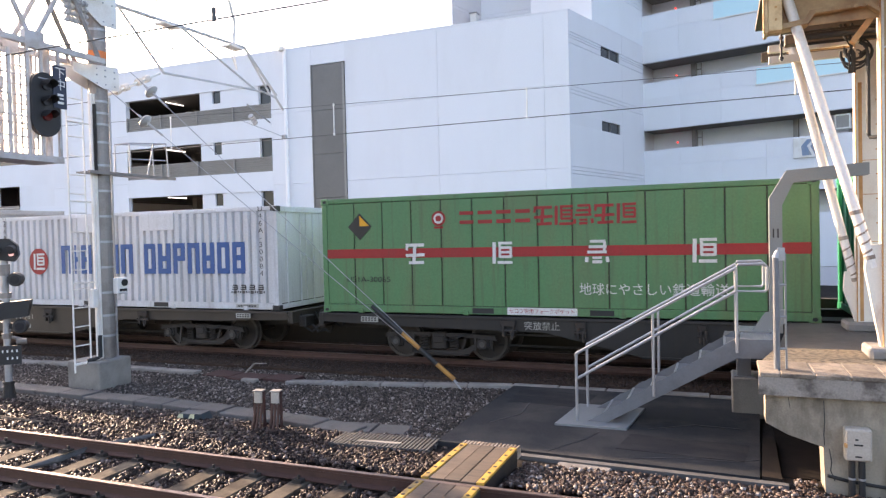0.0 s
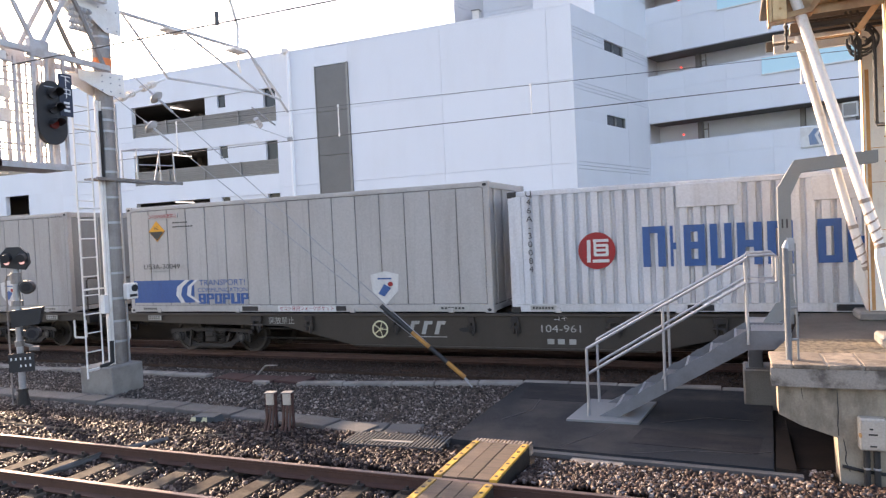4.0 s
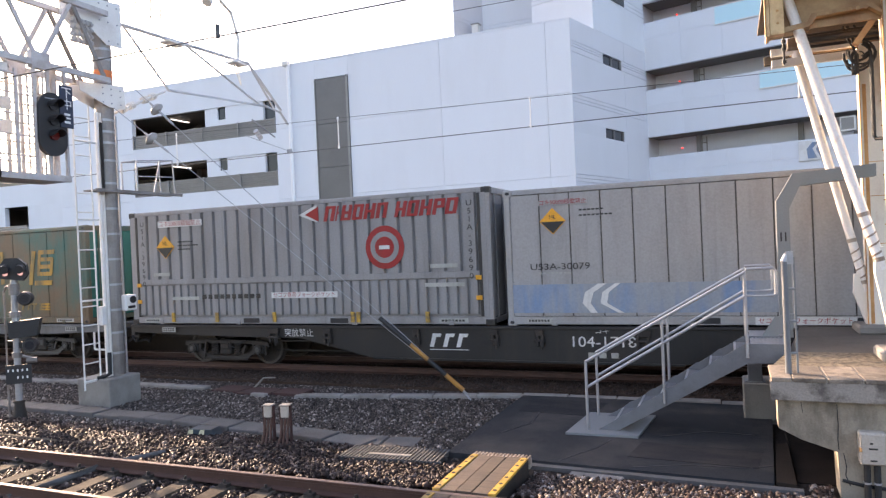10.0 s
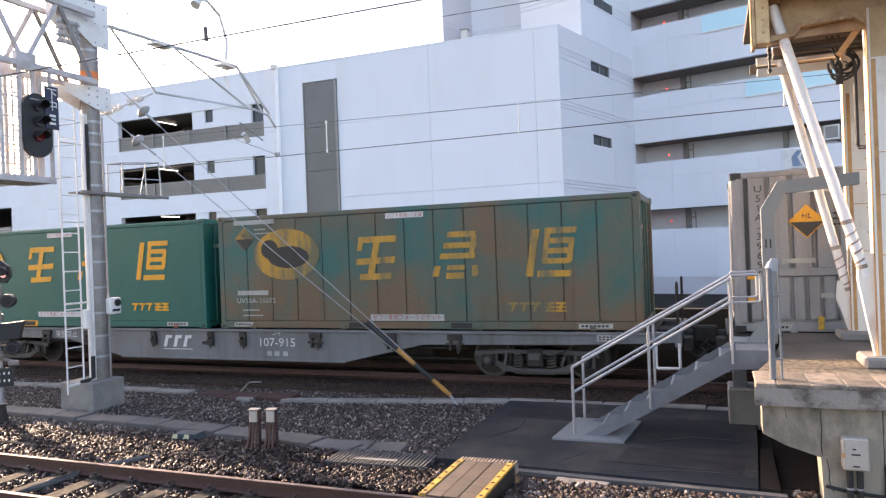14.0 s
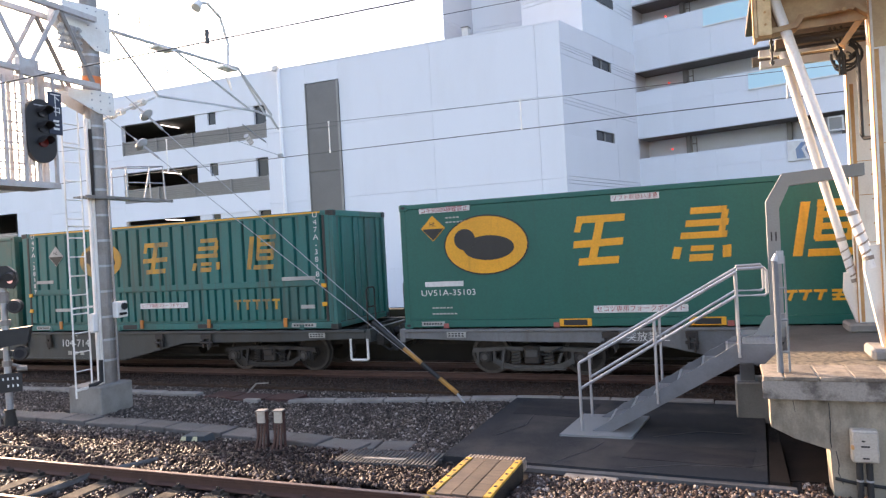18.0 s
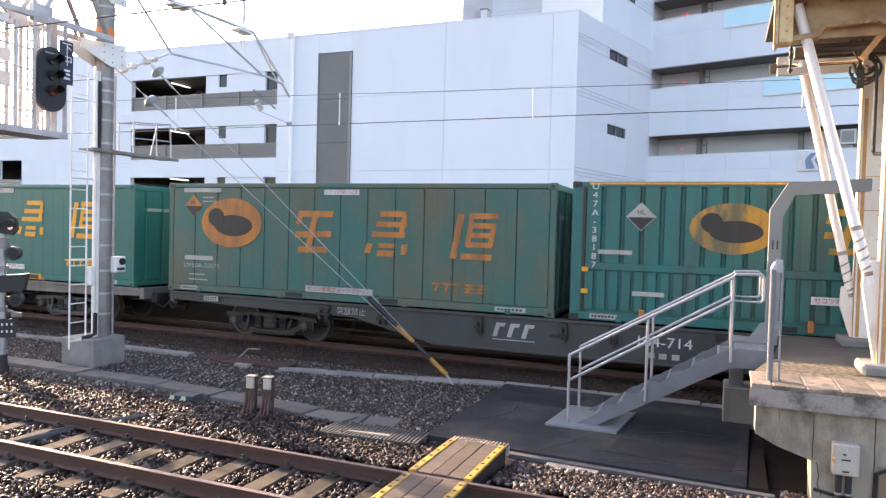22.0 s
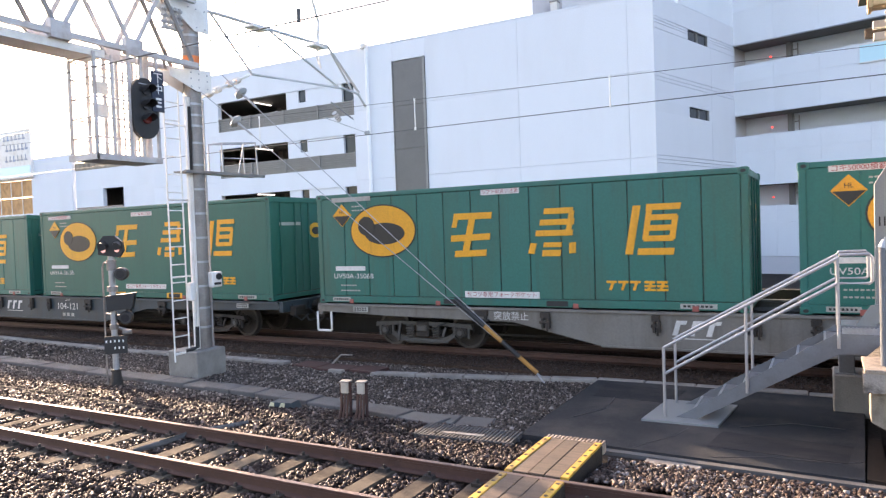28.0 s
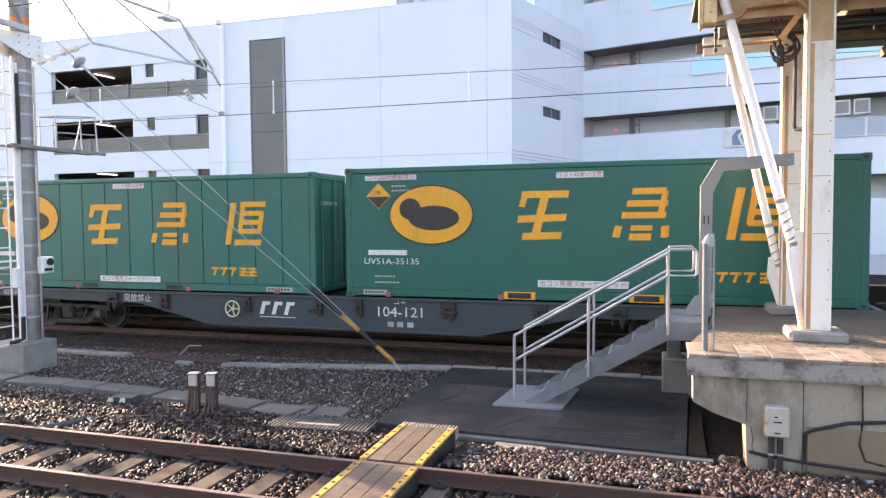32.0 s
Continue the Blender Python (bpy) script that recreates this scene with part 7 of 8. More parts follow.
def build_containers():
    # the first one, half seen
    c, half, h = container("freight_container", 2.05, 11.4, 3.5, "panel", "bright_green", "bright green freight container with hinged end doors")
    # green with a red band
    c, half, h = container("freight_container", -7.99, 1.47, 3.41, "panel", "lime_green", "light green ribbed freight container with a red band", 14, 0.024)
    band(c, half, 1.15, 1.34, "red_mark")
    flat(c, "diamond_plate", [[(-half + 0.64, 1.81), (-half + 0.92, 1.53), (-half + 1.20, 1.81), (-half + 0.92, 2.09)]], "mark_black")
    flat(c, "diamond_half", [[(-half + 0.92, 1.82), (-half + 1.14, 1.82), (-half + 0.92, 2.04)]], "orange", FRONT - 0.041)
    x = -half + 2.71
    flat(c, "round_mark", [ellipse(x, 1.93, 0.15, 0.15, 20)], "red_mark")
    flat(c, "round_mark_ring", [ellipse(x, 1.93, 0.105, 0.105, 20)], "mark_white", FRONT - 0.041)
    flat(c, "round_mark_dot", [ellipse(x, 1.93, 0.06, 0.06, 16)], "red_mark", FRONT - 0.048)
    flat(c, "round_mark_base", [rect(x - 0.1, 1.73, x + 0.1, 1.77)], "red_mark")
    for i in range(9):
        bx = -half + 3.17 + i * 0.38
        flat(c, "bar", sheared((SIGN_B, SIGN_A, SIGN_C)[i % 3], bx + 0.15, 1.92, 0.38, 0) if i > 3 else
             [stroke(bx, 2.02, bx + 0.27, 2.02, 0.07), stroke(bx, 1.84, bx + 0.27, 1.84, 0.07)], "red_mark")
    for i, s in enumerate((SIGN_A, SIGN_C, SIGN_B, SIGN_C)):
        flat(c, "bar", sheared(s, -half + 2.18 + i * 1.83, 1.23, 0.44, 0), "mark_white", FRONT - 0.042)
    lettering(c, "earth", -half + 6.79, 0.52)
    lettering(c, "id_a", -half + 1.1, 0.70)
    plate(c, "fork", 0.05, 0.10, 1.35, 0.14)
    # white corrugated with blue bars
    c, half, h = container("freight_container", -18.24, -9.15, 3.33, "corr", "white_cont", "white corrugated freight container with blue bar signs")
    x = -half + 1.67
    flat(c, "round_badge", [ellipse(x, 1.15, 0.34, 0.34)], "red_mark", FRONT - 0.03)
    flat(c, "badge_bar", sheared(SIGN_C, x, 1.15, 0.44, 0), "mark_white", FRONT - 0.037)
    w, n = 0.35, 0.15
    block_word(c, -half + 2.49, 1.19, 0.72, ((0.39, "t"), (n, "m"), (w, "tmb"), (w, "b"), (0.39, "m"), (0.39, "t"), (0.20, ""), (w, "tb"), (0.39, "mb"), (w, "tm"),
                                             (w, "t"), (w, "mb"), (w, "tb"), (w, "tmb")), "blue", FRONT - 0.03)
    for i in range(4):
        flat(c, "bar", sheared(SIGN_B, -half + 7.93 + i * 0.235, 0.48, 0.2, 0), "mark_black", FRONT - 0.03)
    for bxx in (-half + 3.09, -half + 5.2):
        bm = B()
        box(bm, bxx, bxx + 1.0, FRONT - 0.04, FRONT + 0.03, 1.86, 2.27, 0.01)
        part("plain_plate", bm, M["white_cont"], c)
    for s in (-1, 1):
        part("lettering", T["side_b"], None, c, m=pose(s * (half - 0.42), FRONT - 0.03, 1.55))
    # off-white with blue base panel
    for x0, x1, mm, ink, key, tp in ((-28.06, -18.62, "pale_cont", "blue", "id_b2", 3.58), (-39.55, -30.12, "grey_cont", "blue_faded", "id_c1", 3.60)):
        c, half, h = container("freight_container", x0, x1, tp, "panel", mm, "pale ribbed freight container with blue lower panel and shield" if ink == "blue"
                               else "grimy grey ribbed freight container with faded blue panel", 16, 0.02, "w_grey" if ink == "blue" else "w_brown")
        small_print(c, -half + 1.45, 2.14, 0.62, 2)
        small_print(c, -half + 0.65, 0.98, 0.8, 1, "mark_dim")
        flat(c, "colour_panel", [rect(-half + 0.12, 0.24, -half + (2.0 if ink == "blue" else 4.9), 0.78)], ink, FRONT - 0.03, t=0.004)
        flat(c, "arc_mark", [[(-half + 1.75, 0.78), (-half + 1.5, 0.62), (-half + 1.45, 0.42), (-half + 1.6, 0.24), (-half + 1.72, 0.24), (-half + 1.6, 0.42), (-half + 1.66, 0.62), (-half + 1.9, 0.78)],
                             [(-half + 2.05, 0.78), (-half + 1.82, 0.62), (-half + 1.78, 0.42), (-half + 2.1, 0.24), (-half + 2.2, 0.24), (-half + 1.9, 0.42), (-half + 1.94, 0.62), (-half + 2.15, 0.78)]], "mark_white", FRONT - 0.036)
        diamond(c, -half + 0.95, 1.97, 0.25)
        lettering(c, key, -half + 1.05, 1.11)
        plate(c, "ban", -half + 1.15, 2.32, 0.95, 0.10, mm)
        if ink == "blue":
            lettering(c, "transport", -half + 2.84, 0.70)
            lettering(c, "communication", -half + 2.84, 0.53)
            block_word(c, -half + 2.13, 0.33, 0.24, ((0.21, "tmb"), (0.21, "tm"), (0.21, "tb"), (0.21, "tm"), (0.26, "b"), (0.21, "tm")), "blue", FRONT - 0.034)
        sx = -half + 7.08
        shield = [(sx - 0.33, 0.80), (sx, 0.87), (sx + 0.33, 0.80), (sx + 0.3, 0.46), (sx, 0.16), (sx - 0.3, 0.46)]
        flat(c, "shield", [shield], "mark_white", FRONT - 0.034)
        flat(c, "shield_figure", [[(sx - 0.16, 0.40), (sx - 0.02, 0.34), (sx + 0.14, 0.52), (sx - 0.02, 0.60)], rect(sx - 0.16, 0.70, sx + 0.16, 0.73)], "blue", FRONT - 0.041)
        flat(c, "shield_spot", [ellipse(sx + 0.13, 0.60, 0.06, 0.05, 12)], "red_mark", FRONT - 0.043)
        plate(c, "fork", 0.4, 0.09, 1.5, 0.13)
    # grey corrugated, two tiers
    c, half, h = container("freight_container", -49.18, -39.84, 3.72, "corr2", "grey_corr", "grey two-tier corrugated freight container with red bar sign")
    flat(c, "arrow", [[(-half + 4.95, 2.40), (-half + 5.42, 2.22), (-half + 5.42, 2.60)]], "mark_white", FRONT - 0.03)
    flat(c, "arrow_core", [[(-half + 5.12, 2.40), (-half + 5.46, 2.24), (-half + 5.46, 2.56)]], "red_mark", FRONT - 0.037)
    block_word(c, -half + 5.62, 2.39, 0.32, ((0.25, "t"), (0.1, "m"), (0.24, "mb"), (0.24, "tb"), (0.25, "m"), (0.25, "t"), (0.12, ""), (0.24, "m"), (0.25, "tb"), (0.25, "m"), (0.24, "tm"),
                                             (0.25, "tb")), "red_mark", FRONT - 0.03, 0.25)
    x = -half + 7.03
    flat(c, "round_badge", [ellipse(x, 1.62, 0.45, 0.45)], "red_mark", FRONT - 0.03)
    flat(c, "badge_ring", [ellipse(x, 1.62, 0.33, 0.33)], "grey_corr", FRONT - 0.037)
    flat(c, "badge_core", [ellipse(x, 1.62, 0.22, 0.22)], "red_mark", FRONT - 0.043)
    flat(c, "badge_bar", [rect(x - 0.12, 1.58, x + 0.12, 1.66)], "mark_white", FRONT - 0.05)
    diamond(c, -half + 1.14, 1.85, 0.28)
    plate(c, "ban", -half + 1.6, 2.40, 1.34, 0.15)
    small_print(c, -half + 1.52, 1.95, 0.6, 3, "mark_black", 0.09)
    plate(c, "fork", -half + 5.0, 0.66, 1.7, 0.13)
    for k in range(10):
        flat(c, "print_bar", [rect(-half + 2.2 + k * 0.17, 0.60, -half + 2.31 + k * 0.17, 0.70)], "mark_black", FRONT - 0.03)
    for s in (-1, 1):
        part("lettering", T["side_c"], None, c, m=pose(s * (half - 0.42), FRONT - 0.03, 1.7))
    for x, z, w in ((-half + 1.0, 1.2, 0.5), (half - 1.0, 1.2, 0.6), (half - 1.0, 0.82, 0.85), (-half + 1.7, 0.62, 0.8)):
        plate(c, None, x, z, w, 0.08, "mark_dim")
    for x in (-half + 1.3, -half + 4.2, -half + 6.2, half - 1.4, -half + 2.6, half - 3.0):
        bm = B()
        box(bm, x - 0.045, x + 0.045, FRONT - 0.06, FRONT - 0.02, 0.06, 0.28, 0.008)
        part("latch", bm, M["yellow"], c, "yellow latch")
    # the haulier's green ones
    for x0, x1, tp, style, m, ink, key, label in (
            (-60.0, -50.7, 3.52, "panel", "yama_faded", "orange_worn", "id_d1", "faded rust-stained green freight container with worn orange signs"),
            (-69.64, -60.42, 3.52, "smooth", "yama_deep", "orange", "id_d2", "clean deep green freight container with orange badge"),
            (-80.65, -71.23, 3.56, "corr2", "yama_corr", "orange_faded", None, "teal corrugated two-tier freight container with worn orange signs"),
            (-90.24, -80.95, 3.53, "panel", "yama_olive", "orange_faded", "id_e2", "grimy faded green freight container with pale orange signs"),
            (-100.65, -91.33, 3.50, "smooth", "yama_green", "orange", "id_f1", "deep green freight container with orange badge and bar signs"),
            (-110.68, -101.40, 3.50, "panel", "yama_green_dull", "orange", "id_f2", "dull green freight container with dark vertical seams"),
            (-121.50, -112.15, 3.57, "smooth", "yama_deep", "orange", "id_g1", "clean deep green freight container with orange badge"),
            (-131.50, -122.20, 3.53, "panel", "yama_green_dull", "orange", None, "dull green freight container with dark vertical seams"),
            # the last two stay out of view, added to lengthen the train's shadow
            (-142.30, -132.95, 3.55, "smooth", "yama_green", "orange", None, "deep green freight container with orange badge and bar signs"),
            (-152.30, -143.00, 3.53, "panel", "yama_green_dull", "orange", None, "dull green freight container with dark vertical seams")):
        c, half, h = container("freight_container", x0, x1, tp, "panel" if style == "smooth" else style, m, label, {"yama_deep": 1, "yama_green": 24}.get(m, 14), 0.005 if style == "smooth" else 0.018, m if style == "smooth" else "w_brown")
        if style == "corr2":
            diamond(c, -half + 1.24, 1.93, 0.26, "mark_dim")
            x, z = -half + 2.76, 1.75
            flat(c, "badge", [ellipse(x, z, 0.70, 0.44)], "orange_worn", FRONT - 0.026)
            flat(c, "badge_block", [ellipse(x + 0.05, z - 0.05, 0.43, 0.19)], "mark_black", FRONT - 0.034)
            flat(c, "badge_disc", [ellipse(x - 0.34, z + 0.10, 0.18, 0.17, 24)], "mark_black", FRONT - 0.040)
            for sign, sx in ((SIGN_A, -half + 4.51), (SIGN_B, -half + 6.06), (SIGN_C, -half + 7.54)):
                flat(c, "bar", sheared(sign, sx, 1.74, 0.78), "orange_worn", FRONT - 0.026)
            for s in (-1, 1):
                part("lettering", T["side_e"], None, c, m=pose(s * (half - 0.42), FRONT - 0.03, 1.75))
            plate(c, "fork", 0.0, 0.60, 1.45, 0.13)
            for i in range(5):
                sx = -half + 6.75 + i * 0.26
                flat(c, "bar", [rect(sx, 0.64, sx + 0.2, 0.69), rect(sx + 0.08, 0.46, sx + 0.14, 0.64)], "orange_worn", FRONT - 0.026)
            for x, z, w in ((-half + 1.4, 0.55, 0.55), (half - 0.9, 1.12, 0.85), (-half + 0.8, 1.28, 0.6), (half - 0.7, 0.5, 0.35)):
                plate(c, None, x, z, w, 0.08, "mark_dim")
            flat(c, "yellow_edge", [rect(-half + 0.3, h - 0.05, half - 0.3, h - 0.015)], "orange", FRONT - 0.006)
            for x in (-half + 1.3, half - 1.3, -half + 4.0, half - 3.4):
                bm = B()
                box(bm, x - 0.045, x + 0.045, FRONT - 0.06, FRONT - 0.02, 0.06, 0.26, 0.008)
                part("latch", bm, M["orange_faded"], c)
        else:
            haulier(c, half, h, ink, key, style == "smooth")


def wheel_mesh():
    """Two wheels on an axle, the worn rims in a material of their own."""
    bm = B()
    for y, s in ((-0.566, -1), (0.566, 1)):
        tube(bm, (0, y - 0.03, 0), (0, y + 0.03, 0), 0.36, 32)
        tube(bm, (0, y + s * 0.031, 0), (0, y + s * 0.075, 0), 0.13, 18)
        for k in range(5):
            a = k * math.tau / 5
            tube(bm, (0.24 * math.cos(a), y + s * 0.028, 0.24 * math.sin(a)), (0.24 * math.cos(a), y + s * 0.036, 0.24 * math.sin(a)), 0.05, 8)
    tube(bm, (0, -0.85, 0), (0, 0.85, 0), 0.07, 12)
    for f in bm.faces:
        f.material_index = 0
    plain = set(bm.faces)
    n = 36
    for y, s in ((-0.566, -1), (0.566, 1)):
        rings = [[bm.verts.new((r * math.cos(math.tau * i / n), yy, r * math.sin(math.tau * i / n))) for i in range(n)]
                 for r, yy in ((0.345, y + s * 0.065), (0.40, y + s * 0.065), (0.408, y + s * 0.055), (0.408, y - s * 0.04), (0.432, y - s * 0.045), (0.432, y - s * 0.07), (0.345, y - s * 0.07))]
        for p, q in zip(rings, rings[1:] + rings[:1]):
            for i in range(n):
                bm.faces.new((p[i], p[(i + 1) % n], q[(i + 1) % n], q[i]))
    bmesh.ops.recalc_face_normals(bm, faces=bm.faces)
    for f in bm.faces:
        if f not in plain:
            f.material_index = 1
    me = mesh_of("wheelset", bm, M["wheel"])
    me.materials.append(M["wheel_rim"])
    return me


WHEEL = wheel_mesh()


def bogie(parent, x, dust):
    bm = B()
    box(bm, -0.22, 0.22, -0.86, 0.86, 0.36, 0.58, 0.03)
    box(bm, -0.16, 0.16, -1.02, -0.80, 0.26, 0.62, 0.03)
    box(bm, -0.16, 0.16, 0.80, 1.02, 0.26, 0.62, 0.03)
    b = part("bogie", bm, M["under"], parent, m=pose(x, 0, 0))
    for y in (-0.99, 0.92):
        s = -1 if y < 0 else 1
        # side frame: a thin upper chord, horn guides round each axle box, a bowed lower chord
        bm = B()
        prism(bm, [(-1.24, 0.46), (-1.20, 0.57), (-0.60, 0.60), (0.60, 0.60), (1.20, 0.57), (1.24, 0.46), (1.10, 0.49), (0.55, 0.525), (-0.55, 0.525), (-1.10, 0.49)], y, y + 0.07)
        prism(bm, [(-0.80, 0.30), (-0.66, 0.20), (-0.36, 0.13), (0.36, 0.13), (0.66, 0.20), (0.80, 0.30), (0.76, 0.38), (0.60, 0.30), (0.34, 0.235), (-0.34, 0.235), (-0.60, 0.30), (-0.76, 0.38)], y, y + 0.07)
        for ax in (-0.95, 0.95):
            for e in (-0.19, 0.15):
                box(bm, ax + e, ax + e + 0.05, y, y + 0.07, 0.27, 0.52)
        part("side_frame", bm, M[dust], b)
        for ax in (-0.95, 0.95):
            bm = B()
            box(bm, ax - 0.13, ax + 0.13, y - 0.03, y + 0.09, 0.29, 0.50, 0.03)
            tube(bm, (ax, y - 0.07, 0.40), (ax, y - 0.02, 0.40), 0.105, 18)
            part("axle_box", bm, M["under"], b)
            bm = B()
            tube(bm, (ax, y - 0.085, 0.40), (ax, y - 0.068, 0.40), 0.058, 14)
            part("axle_cap", bm, M["bogie_grey"], b)
        for sx in (-0.33, 0.33):
            bm = B()
            path(bm, [(sx + 0.085 * math.cos(a), y + 0.02 + 0.05 * math.sin(a), 0.24 + a * 0.0092) for a in np.linspace(0, 31, 50)], 0.018, 5)
            part("spring", bm, M[dust], b)
        bm = B()
        beam(bm, (-0.55, y - 0.03, 0.56), (-0.62, y - 0.03, 0.16), 0.04, 0.05)
        beam(bm, (0.60, y - 0.03, 0.50), (0.52, y - 0.03, 0.30), 0.04, 0.05)
        tube(bm, (-0.62, y - 0.03, 0.19), (0.66, y - 0.03, 0.17), 0.016, 8)
        box(bm, -0.12, 0.12, y - 0.06, y - 0.004, 0.40, 0.54, 0.015)
        part("brake_rigging", bm, M[dust], b)
        bm = B()
        path(bm, [(0.12, y - 0.03, 0.48), (0.30, y - 0.06, 0.44), (0.42, y - 0.05, 0.52), (0.62, y - 0.02, 0.60)], 0.018, 6)
        part("air_hose", bm, M["rubber"], b)
    for ax in (-0.95, 0.95):
        WHEELS.append((part("wheelset", WHEEL, None, b, m=pose(ax, 0, 0.405)), ax))
    return b


def wagon(xc, m, number, label, dim=False, gear=0):
    w = thing("flat_wagon", (xc, FAR_Y, 0), label, "railway wagon", "wagons of the train")
    MOVING.append((w, xc, 0.0))
    H = 9.75
    prof = [(-H, 0.985), (H, 0.985), (H, 0.80), (7.9, 0.74), (4.9, 0.70), (3.1, 0.30), (-3.1, 0.30), (-4.9, 0.70), (-7.9, 0.74), (-H, 0.80)]
    for y in (-1.2, 1.13):
        bm = B()
        prism(bm, prof, y, y + 0.07)
        sill = part("side_sill", bm, M[m], w, "fish-bellied side sill")
        bm = B()
        box(bm, -H, H, y - 0.05, y + 0.12, 0.93, 0.985, 0.006)
        box(bm, -3.1, 3.1, y - 0.03, y + 0.1, 0.285, 0.32)
        part("flange", bm, M[m], sill)
    bm = B()
    box(bm, -H, H, -0.3, 0.3, 0.55, 0.93)
    part("centre_sill", bm, M["under"], w)
    for i in range(14):
        x = -H + 0.4 + i * (2 * H - 0.8) / 13
        bm = B()
        box(bm, x - 0.06, x + 0.06, -1.12, 1.12, 0.78, 0.96)
        part("cross_beam", bm, M["under"], w)
    for s in (-1, 1):
        bm = B()
        box(bm, min(s * H, s * (H + 0.12)), max(s * H, s * (H + 0.12)), -1.2, 1.2, 0.72, 0.985, 0.01)
        part("end_beam", bm, M[m], w)
        bm = B()
        tube(bm, (s * (H + 0.1), 0, 0.82), (s * (H + 0.4), 0, 0.82), 0.09, 10)
        box(bm, min(s * (H + 0.28), s * (H + 0.52)), max(s * (H + 0.28), s * (H + 0.52)), -0.14, 0.14, 0.66, 0.98, 0.03)
        part("coupler", bm, M["under"], w)
        bm = B()
        path(bm, [(s * (H + 0.1), -0.5, 0.8), (s * (H + 0.3), -0.45, 0.45), (s * (H + 0.5), -0.4, 0.5)], 0.03)
        part("brake_hose", bm, M["rubber"], w)
        for y, dz in ((-0.85, 0.0), (-0.25, 0.08), (0.4, -0.05)):
            bm = B()
            path(bm, [(s * (H + 0.1), y, 0.9), (s * (H + 0.22), y - 0.03, 0.62 + dz), (s * (H + 0.38), y + 0.03, 0.5 + dz), (s * (H + 0.56), y + 0.08, 0.66 + dz)], 0.024, 8)
            part("coupling_hose", bm, M["rubber"], w)
        bm = B()
        box(bm, min(s * (H + 0.12), s * (H + 0.3)), max(s * (H + 0.12), s * (H + 0.3)), -0.95, -0.55, 0.62, 0.86, 0.02)
        part("uncoupling_gear", bm, M["under"], w)
        bogie(w, s * 7.15, "bogie_grey" if m in ("w_grey", "w_pale") else "bogie_brown")
        if s != gear:
            continue
        bm = B()
        x, y = s * (H - 0.12), -1.27
        path(bm, [(x - 0.2, y, 0.80), (x - 0.2, y, 0.38), (x - 0.18, y, 0.36), (x + 0.18, y, 0.36), (x + 0.2, y, 0.38), (x + 0.2, y, 0.80)], 0.026, 8)
        part("step_stirrup", bm, M["white_paint"], w, "white painted step")
        x = s * (H + 0.05)
        for y in (-1.15, 0.7):
            bm = B()
            path(bm, [(x, y, 0.98), (x, y, 1.80), (x, y + 0.05, 1.86), (x, y + 0.32, 1.86), (x, y + 0.36, 1.80), (x, y + 0.36, 0.98)], 0.018, 6)
            hr = part("end_handrail", bm, M["under"], w)
            bm = B()
            tube(bm, (x, y, 1.45), (x, y + 0.36, 1.45), 0.016, 6)
            part("cross_rail", bm, M["under"], hr)
        if number != "n_f":
            continue
        bm = B()
        tube(bm, (x + s * 0.1, -0.2, 0.98), (x + s * 0.1, -0.2, 1.80), 0.045, 8)
        tube(bm, (x + s * 0.1, -0.2, 1.80), (x + s * 0.1, -0.2, 1.90), 0.03, 8)
        hb = part("handbrake", bm, M["under"], w, "handbrake post with a wheel")
        bm = B()
        ring = [(x + s * 0.1 + 0.21 * math.cos(t), -0.2 + 0.21 * math.sin(t), 1.9) for t in np.linspace(0, math.tau, 17)]
        path(bm, ring, 0.02, 6)
        tube(bm, (x + s * 0.1 - 0.2, -0.2, 1.9), (x + s * 0.1 + 0.2, -0.2, 1.9), 0.014, 6)
        part("brake_wheel", bm, M["rust_pale"], hb)
    # boxes, valves and lashing gear along the frame
    for x, ww in ((-2.08, 0.14), (0.5, 0.16), (2.4, 0.3), (-4.2, 0.2), (4.2, 0.24), (-0.4, 0.14), (5.6, 0.3), (-5.6, 0.3)):
        bm = B()
        box(bm, x - ww / 2, x + ww / 2, -1.27, -1.2, 0.80, 0.92, 0.012)
        for e in (-0.36, 0.28):
            box(bm, x + e * ww, x + e * ww + 0.05, -1.28, -1.205, 0.60, 0.82, 0.01)
        tube(bm, (x - ww * 0.55, -1.25, 0.72), (x + ww * 0.6, -1.25, 0.72), 0.03, 8)
        tube(bm, (x + ww * 0.2, -1.27, 0.72), (x + ww * 0.3, -1.29, 0.55), 0.022, 8)
        part("fixing_bracket", bm, M["under"], w)
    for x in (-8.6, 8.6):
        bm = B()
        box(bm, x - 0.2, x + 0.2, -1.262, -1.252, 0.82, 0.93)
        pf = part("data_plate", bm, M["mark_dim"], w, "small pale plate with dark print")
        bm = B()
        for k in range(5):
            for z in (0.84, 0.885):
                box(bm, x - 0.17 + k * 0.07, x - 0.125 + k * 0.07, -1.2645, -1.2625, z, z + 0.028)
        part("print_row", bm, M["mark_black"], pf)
    # air tank, long pipe and brake rods under the frame
    bm = B()
    tube(bm, (3.4, -0.55, 0.52), (4.9, -0.55, 0.52), 0.17, 14)
    part("air_tank", bm, M["under"], w)
    for y, z, a, b2 in ((-1.05, 0.62, -5.8, 5.8), (-0.6, 0.33, -6.0, 6.0)):
        bm = B()
        tube(bm, (a, y, z), (b2, y, z), 0.025, 8)
        part("brake_pipe", bm, M["under"], w)
    bm = B()
    prism(bm, ellipse(-0.55, 0.66, 0.13, 0.045, 14), -1.2075, -1.2045)
    part("sill_slot", bm, M["black"], w, "dark slot in the sill")
    mk = "mark_dim" if dim else "mark_white"
    y = -1.204
    bars = []
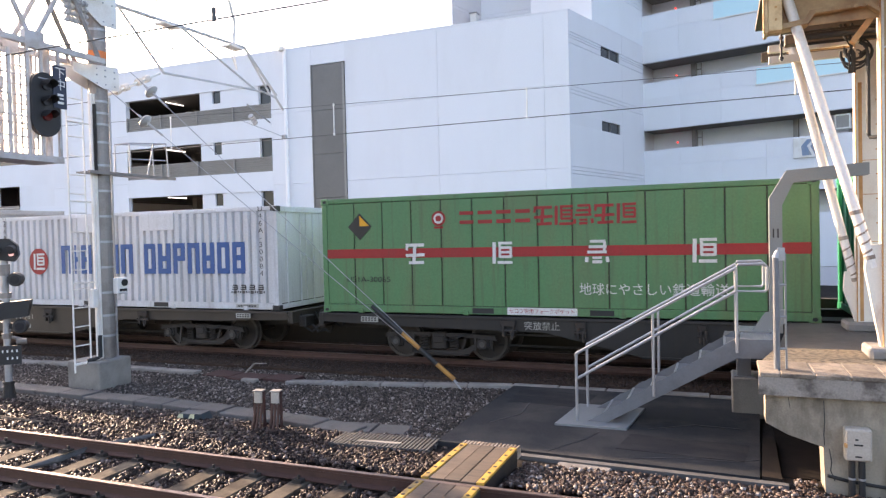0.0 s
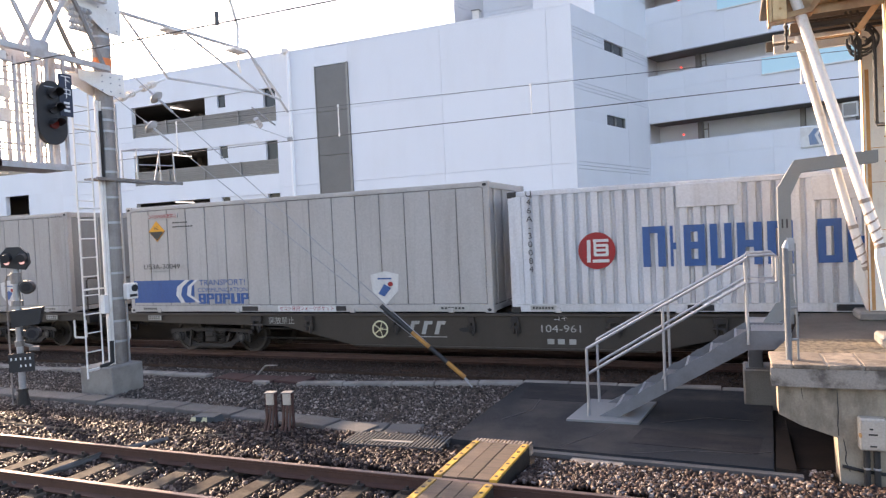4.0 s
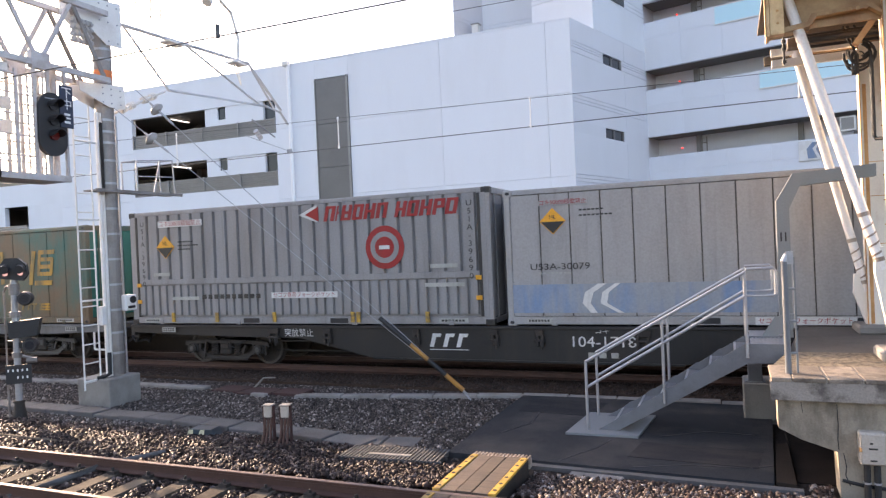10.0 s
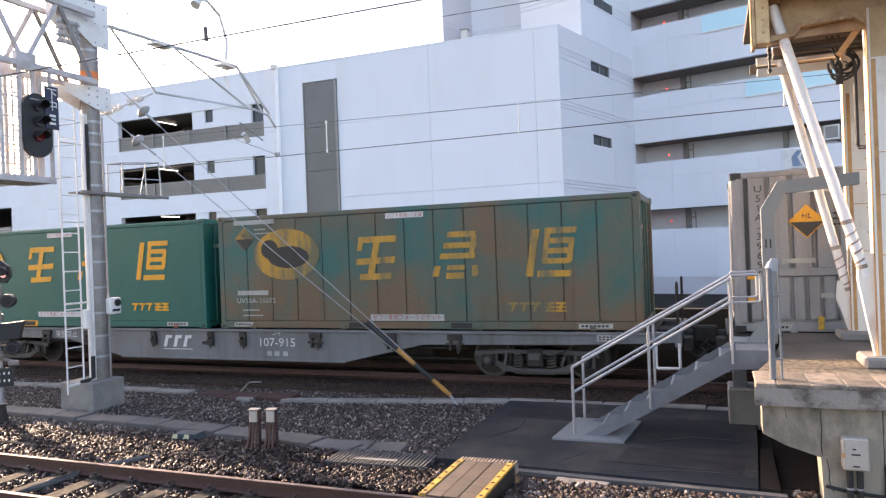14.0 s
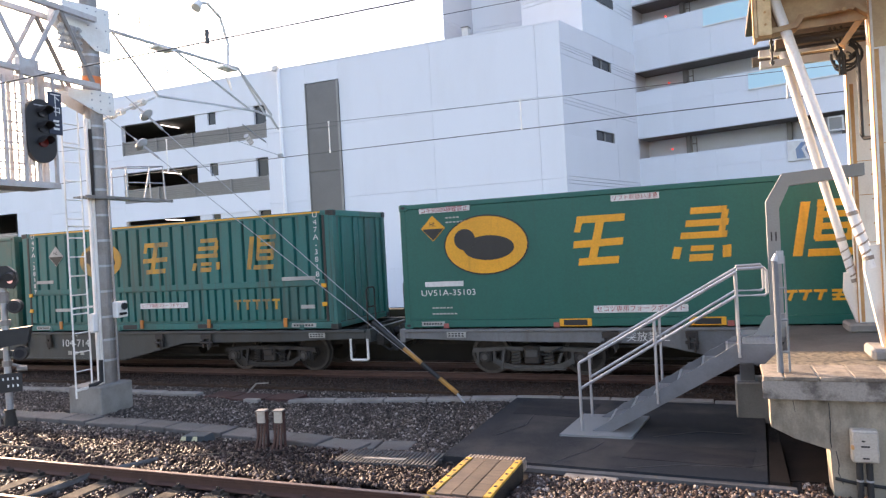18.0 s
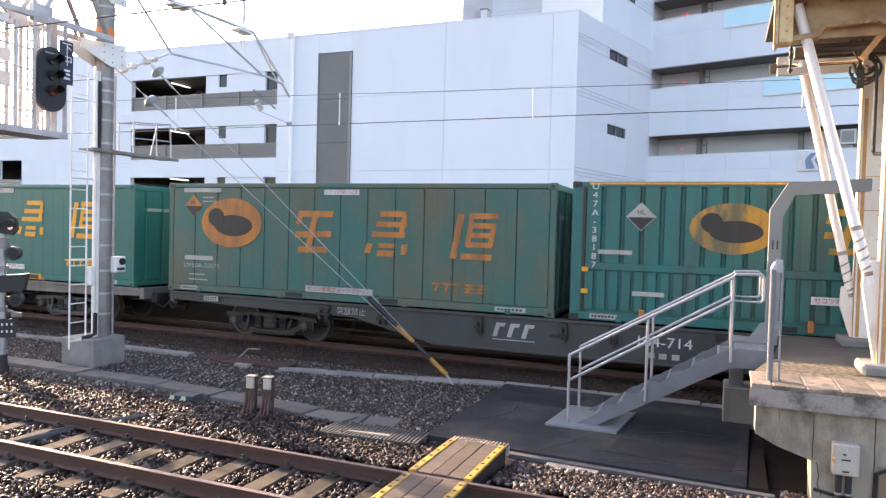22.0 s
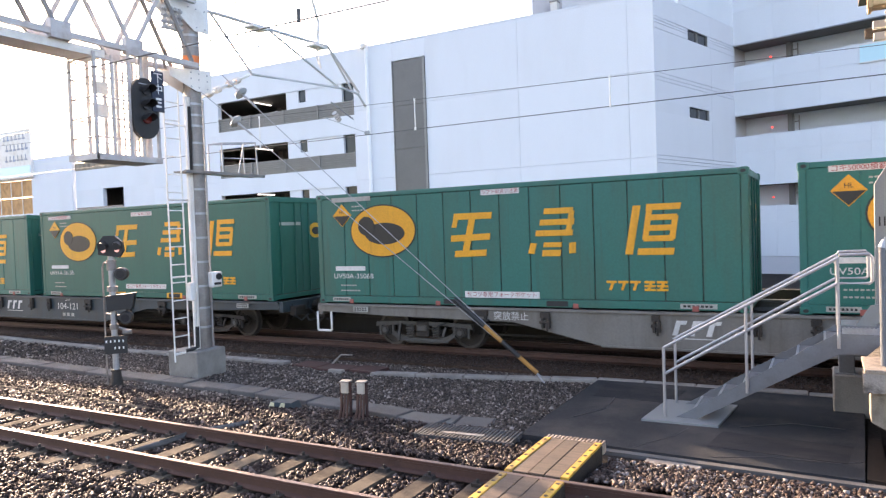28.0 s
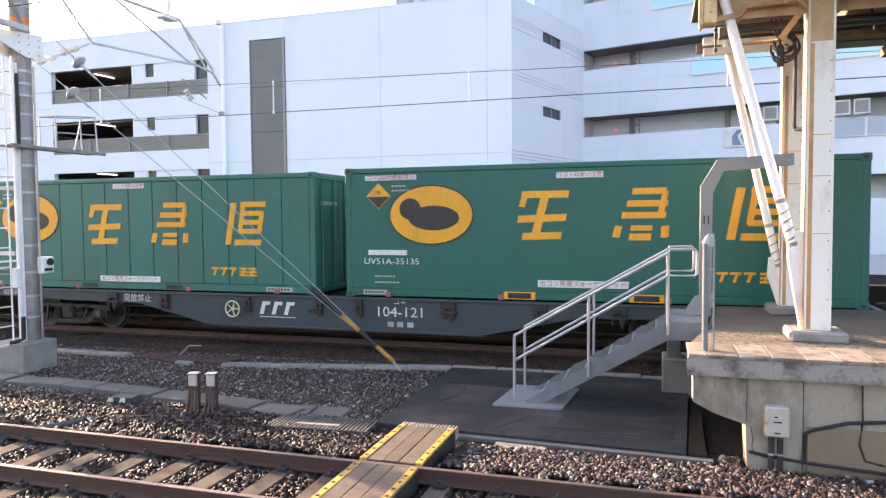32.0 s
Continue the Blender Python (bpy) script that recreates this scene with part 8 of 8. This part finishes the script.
    for k in range(3):
        a = -1.80 + k * 0.29
        bars += [[(a, 0.56), (a + 0.09, 0.56), (a + 0.17, 0.83), (a + 0.08, 0.83)], [(a + 0.06, 0.76), (a + 0.24, 0.76), (a + 0.27, 0.83), (a + 0.08, 0.83)]]
    bars += [rect(-1.80, 0.50, -0.95, 0.515)]
    for q in bars:
        bm = B()
        prism(bm, q, y - 0.006, y)
        part("bar", bm, M[mk], w)
    if number:
        nx = 1.68 if number == "n_c" else 1.39
        part("lettering", T[number], None, w, m=pose(nx, y - 0.008, 0.69))
        part("lettering", T["koki"], None, w, m=pose(nx, y - 0.008, 0.90))
        for x in (nx - 0.27, nx - 0.07, nx + 0.15):
            bm = B()
            box(bm, x, x + 0.13, y - 0.006, y, 0.40, 0.5)
            part("bar", bm, M["mark_dim"], w)
    part("lettering", T["nokick_dim" if dim else "nokick"], None, w, m=pose(-4.94, y - 0.008, 0.81) @ Matrix.Diagonal((0.8, 1, 0.8, 1)))
    if number in ("n_b", "n_g"):
        bm = B()
        for k in range(20):
            a, b2 = k * math.pi / 10, (k + 1) * math.pi / 10
            tube(bm, (-2.42 + 0.17 * math.cos(a), -1.28, 0.66 + 0.17 * math.sin(a)), (-2.42 + 0.17 * math.cos(b2), -1.28, 0.66 + 0.17 * math.sin(b2)), 0.018, 6)
        for k in range(5):
            a = k * math.tau / 5
            tube(bm, (-2.42, -1.28, 0.66), (-2.42 + 0.17 * math.cos(a), -1.28, 0.66 + 0.17 * math.sin(a)), 0.012, 6)
        tube(bm, (-2.42, -1.3, 0.66), (-2.42, -1.2, 0.66), 0.03, 8)
        part("hand_wheel", bm, M["cream_stripe"], w, "spoked brake hand wheel")


build_containers()
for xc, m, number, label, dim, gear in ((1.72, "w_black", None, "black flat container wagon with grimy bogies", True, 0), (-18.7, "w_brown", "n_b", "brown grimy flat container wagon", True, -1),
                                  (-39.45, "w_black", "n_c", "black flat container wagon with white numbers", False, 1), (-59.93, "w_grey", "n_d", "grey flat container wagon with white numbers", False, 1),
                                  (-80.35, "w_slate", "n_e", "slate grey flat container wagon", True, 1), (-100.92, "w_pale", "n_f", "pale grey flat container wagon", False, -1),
                                  # the last wagon is unseen too and carries the shadow containers
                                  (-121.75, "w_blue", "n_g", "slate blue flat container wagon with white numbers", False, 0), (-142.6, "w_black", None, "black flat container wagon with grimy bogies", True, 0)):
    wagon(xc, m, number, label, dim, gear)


def motions():
    for ob, x, z in MOVING:
        walk(ob, [(t, pose(x + run(t), FAR_Y, z)) for t in range(0, 33)])
    rows = [i * 4 / 30 for i in range(0, 241)]
    for ob, x in WHEELS:
        walk(ob, [(t, pose(x, 0, 0.405, 0, math.degrees(run(t) / 0.405), 0)) for t in rows])


motions()
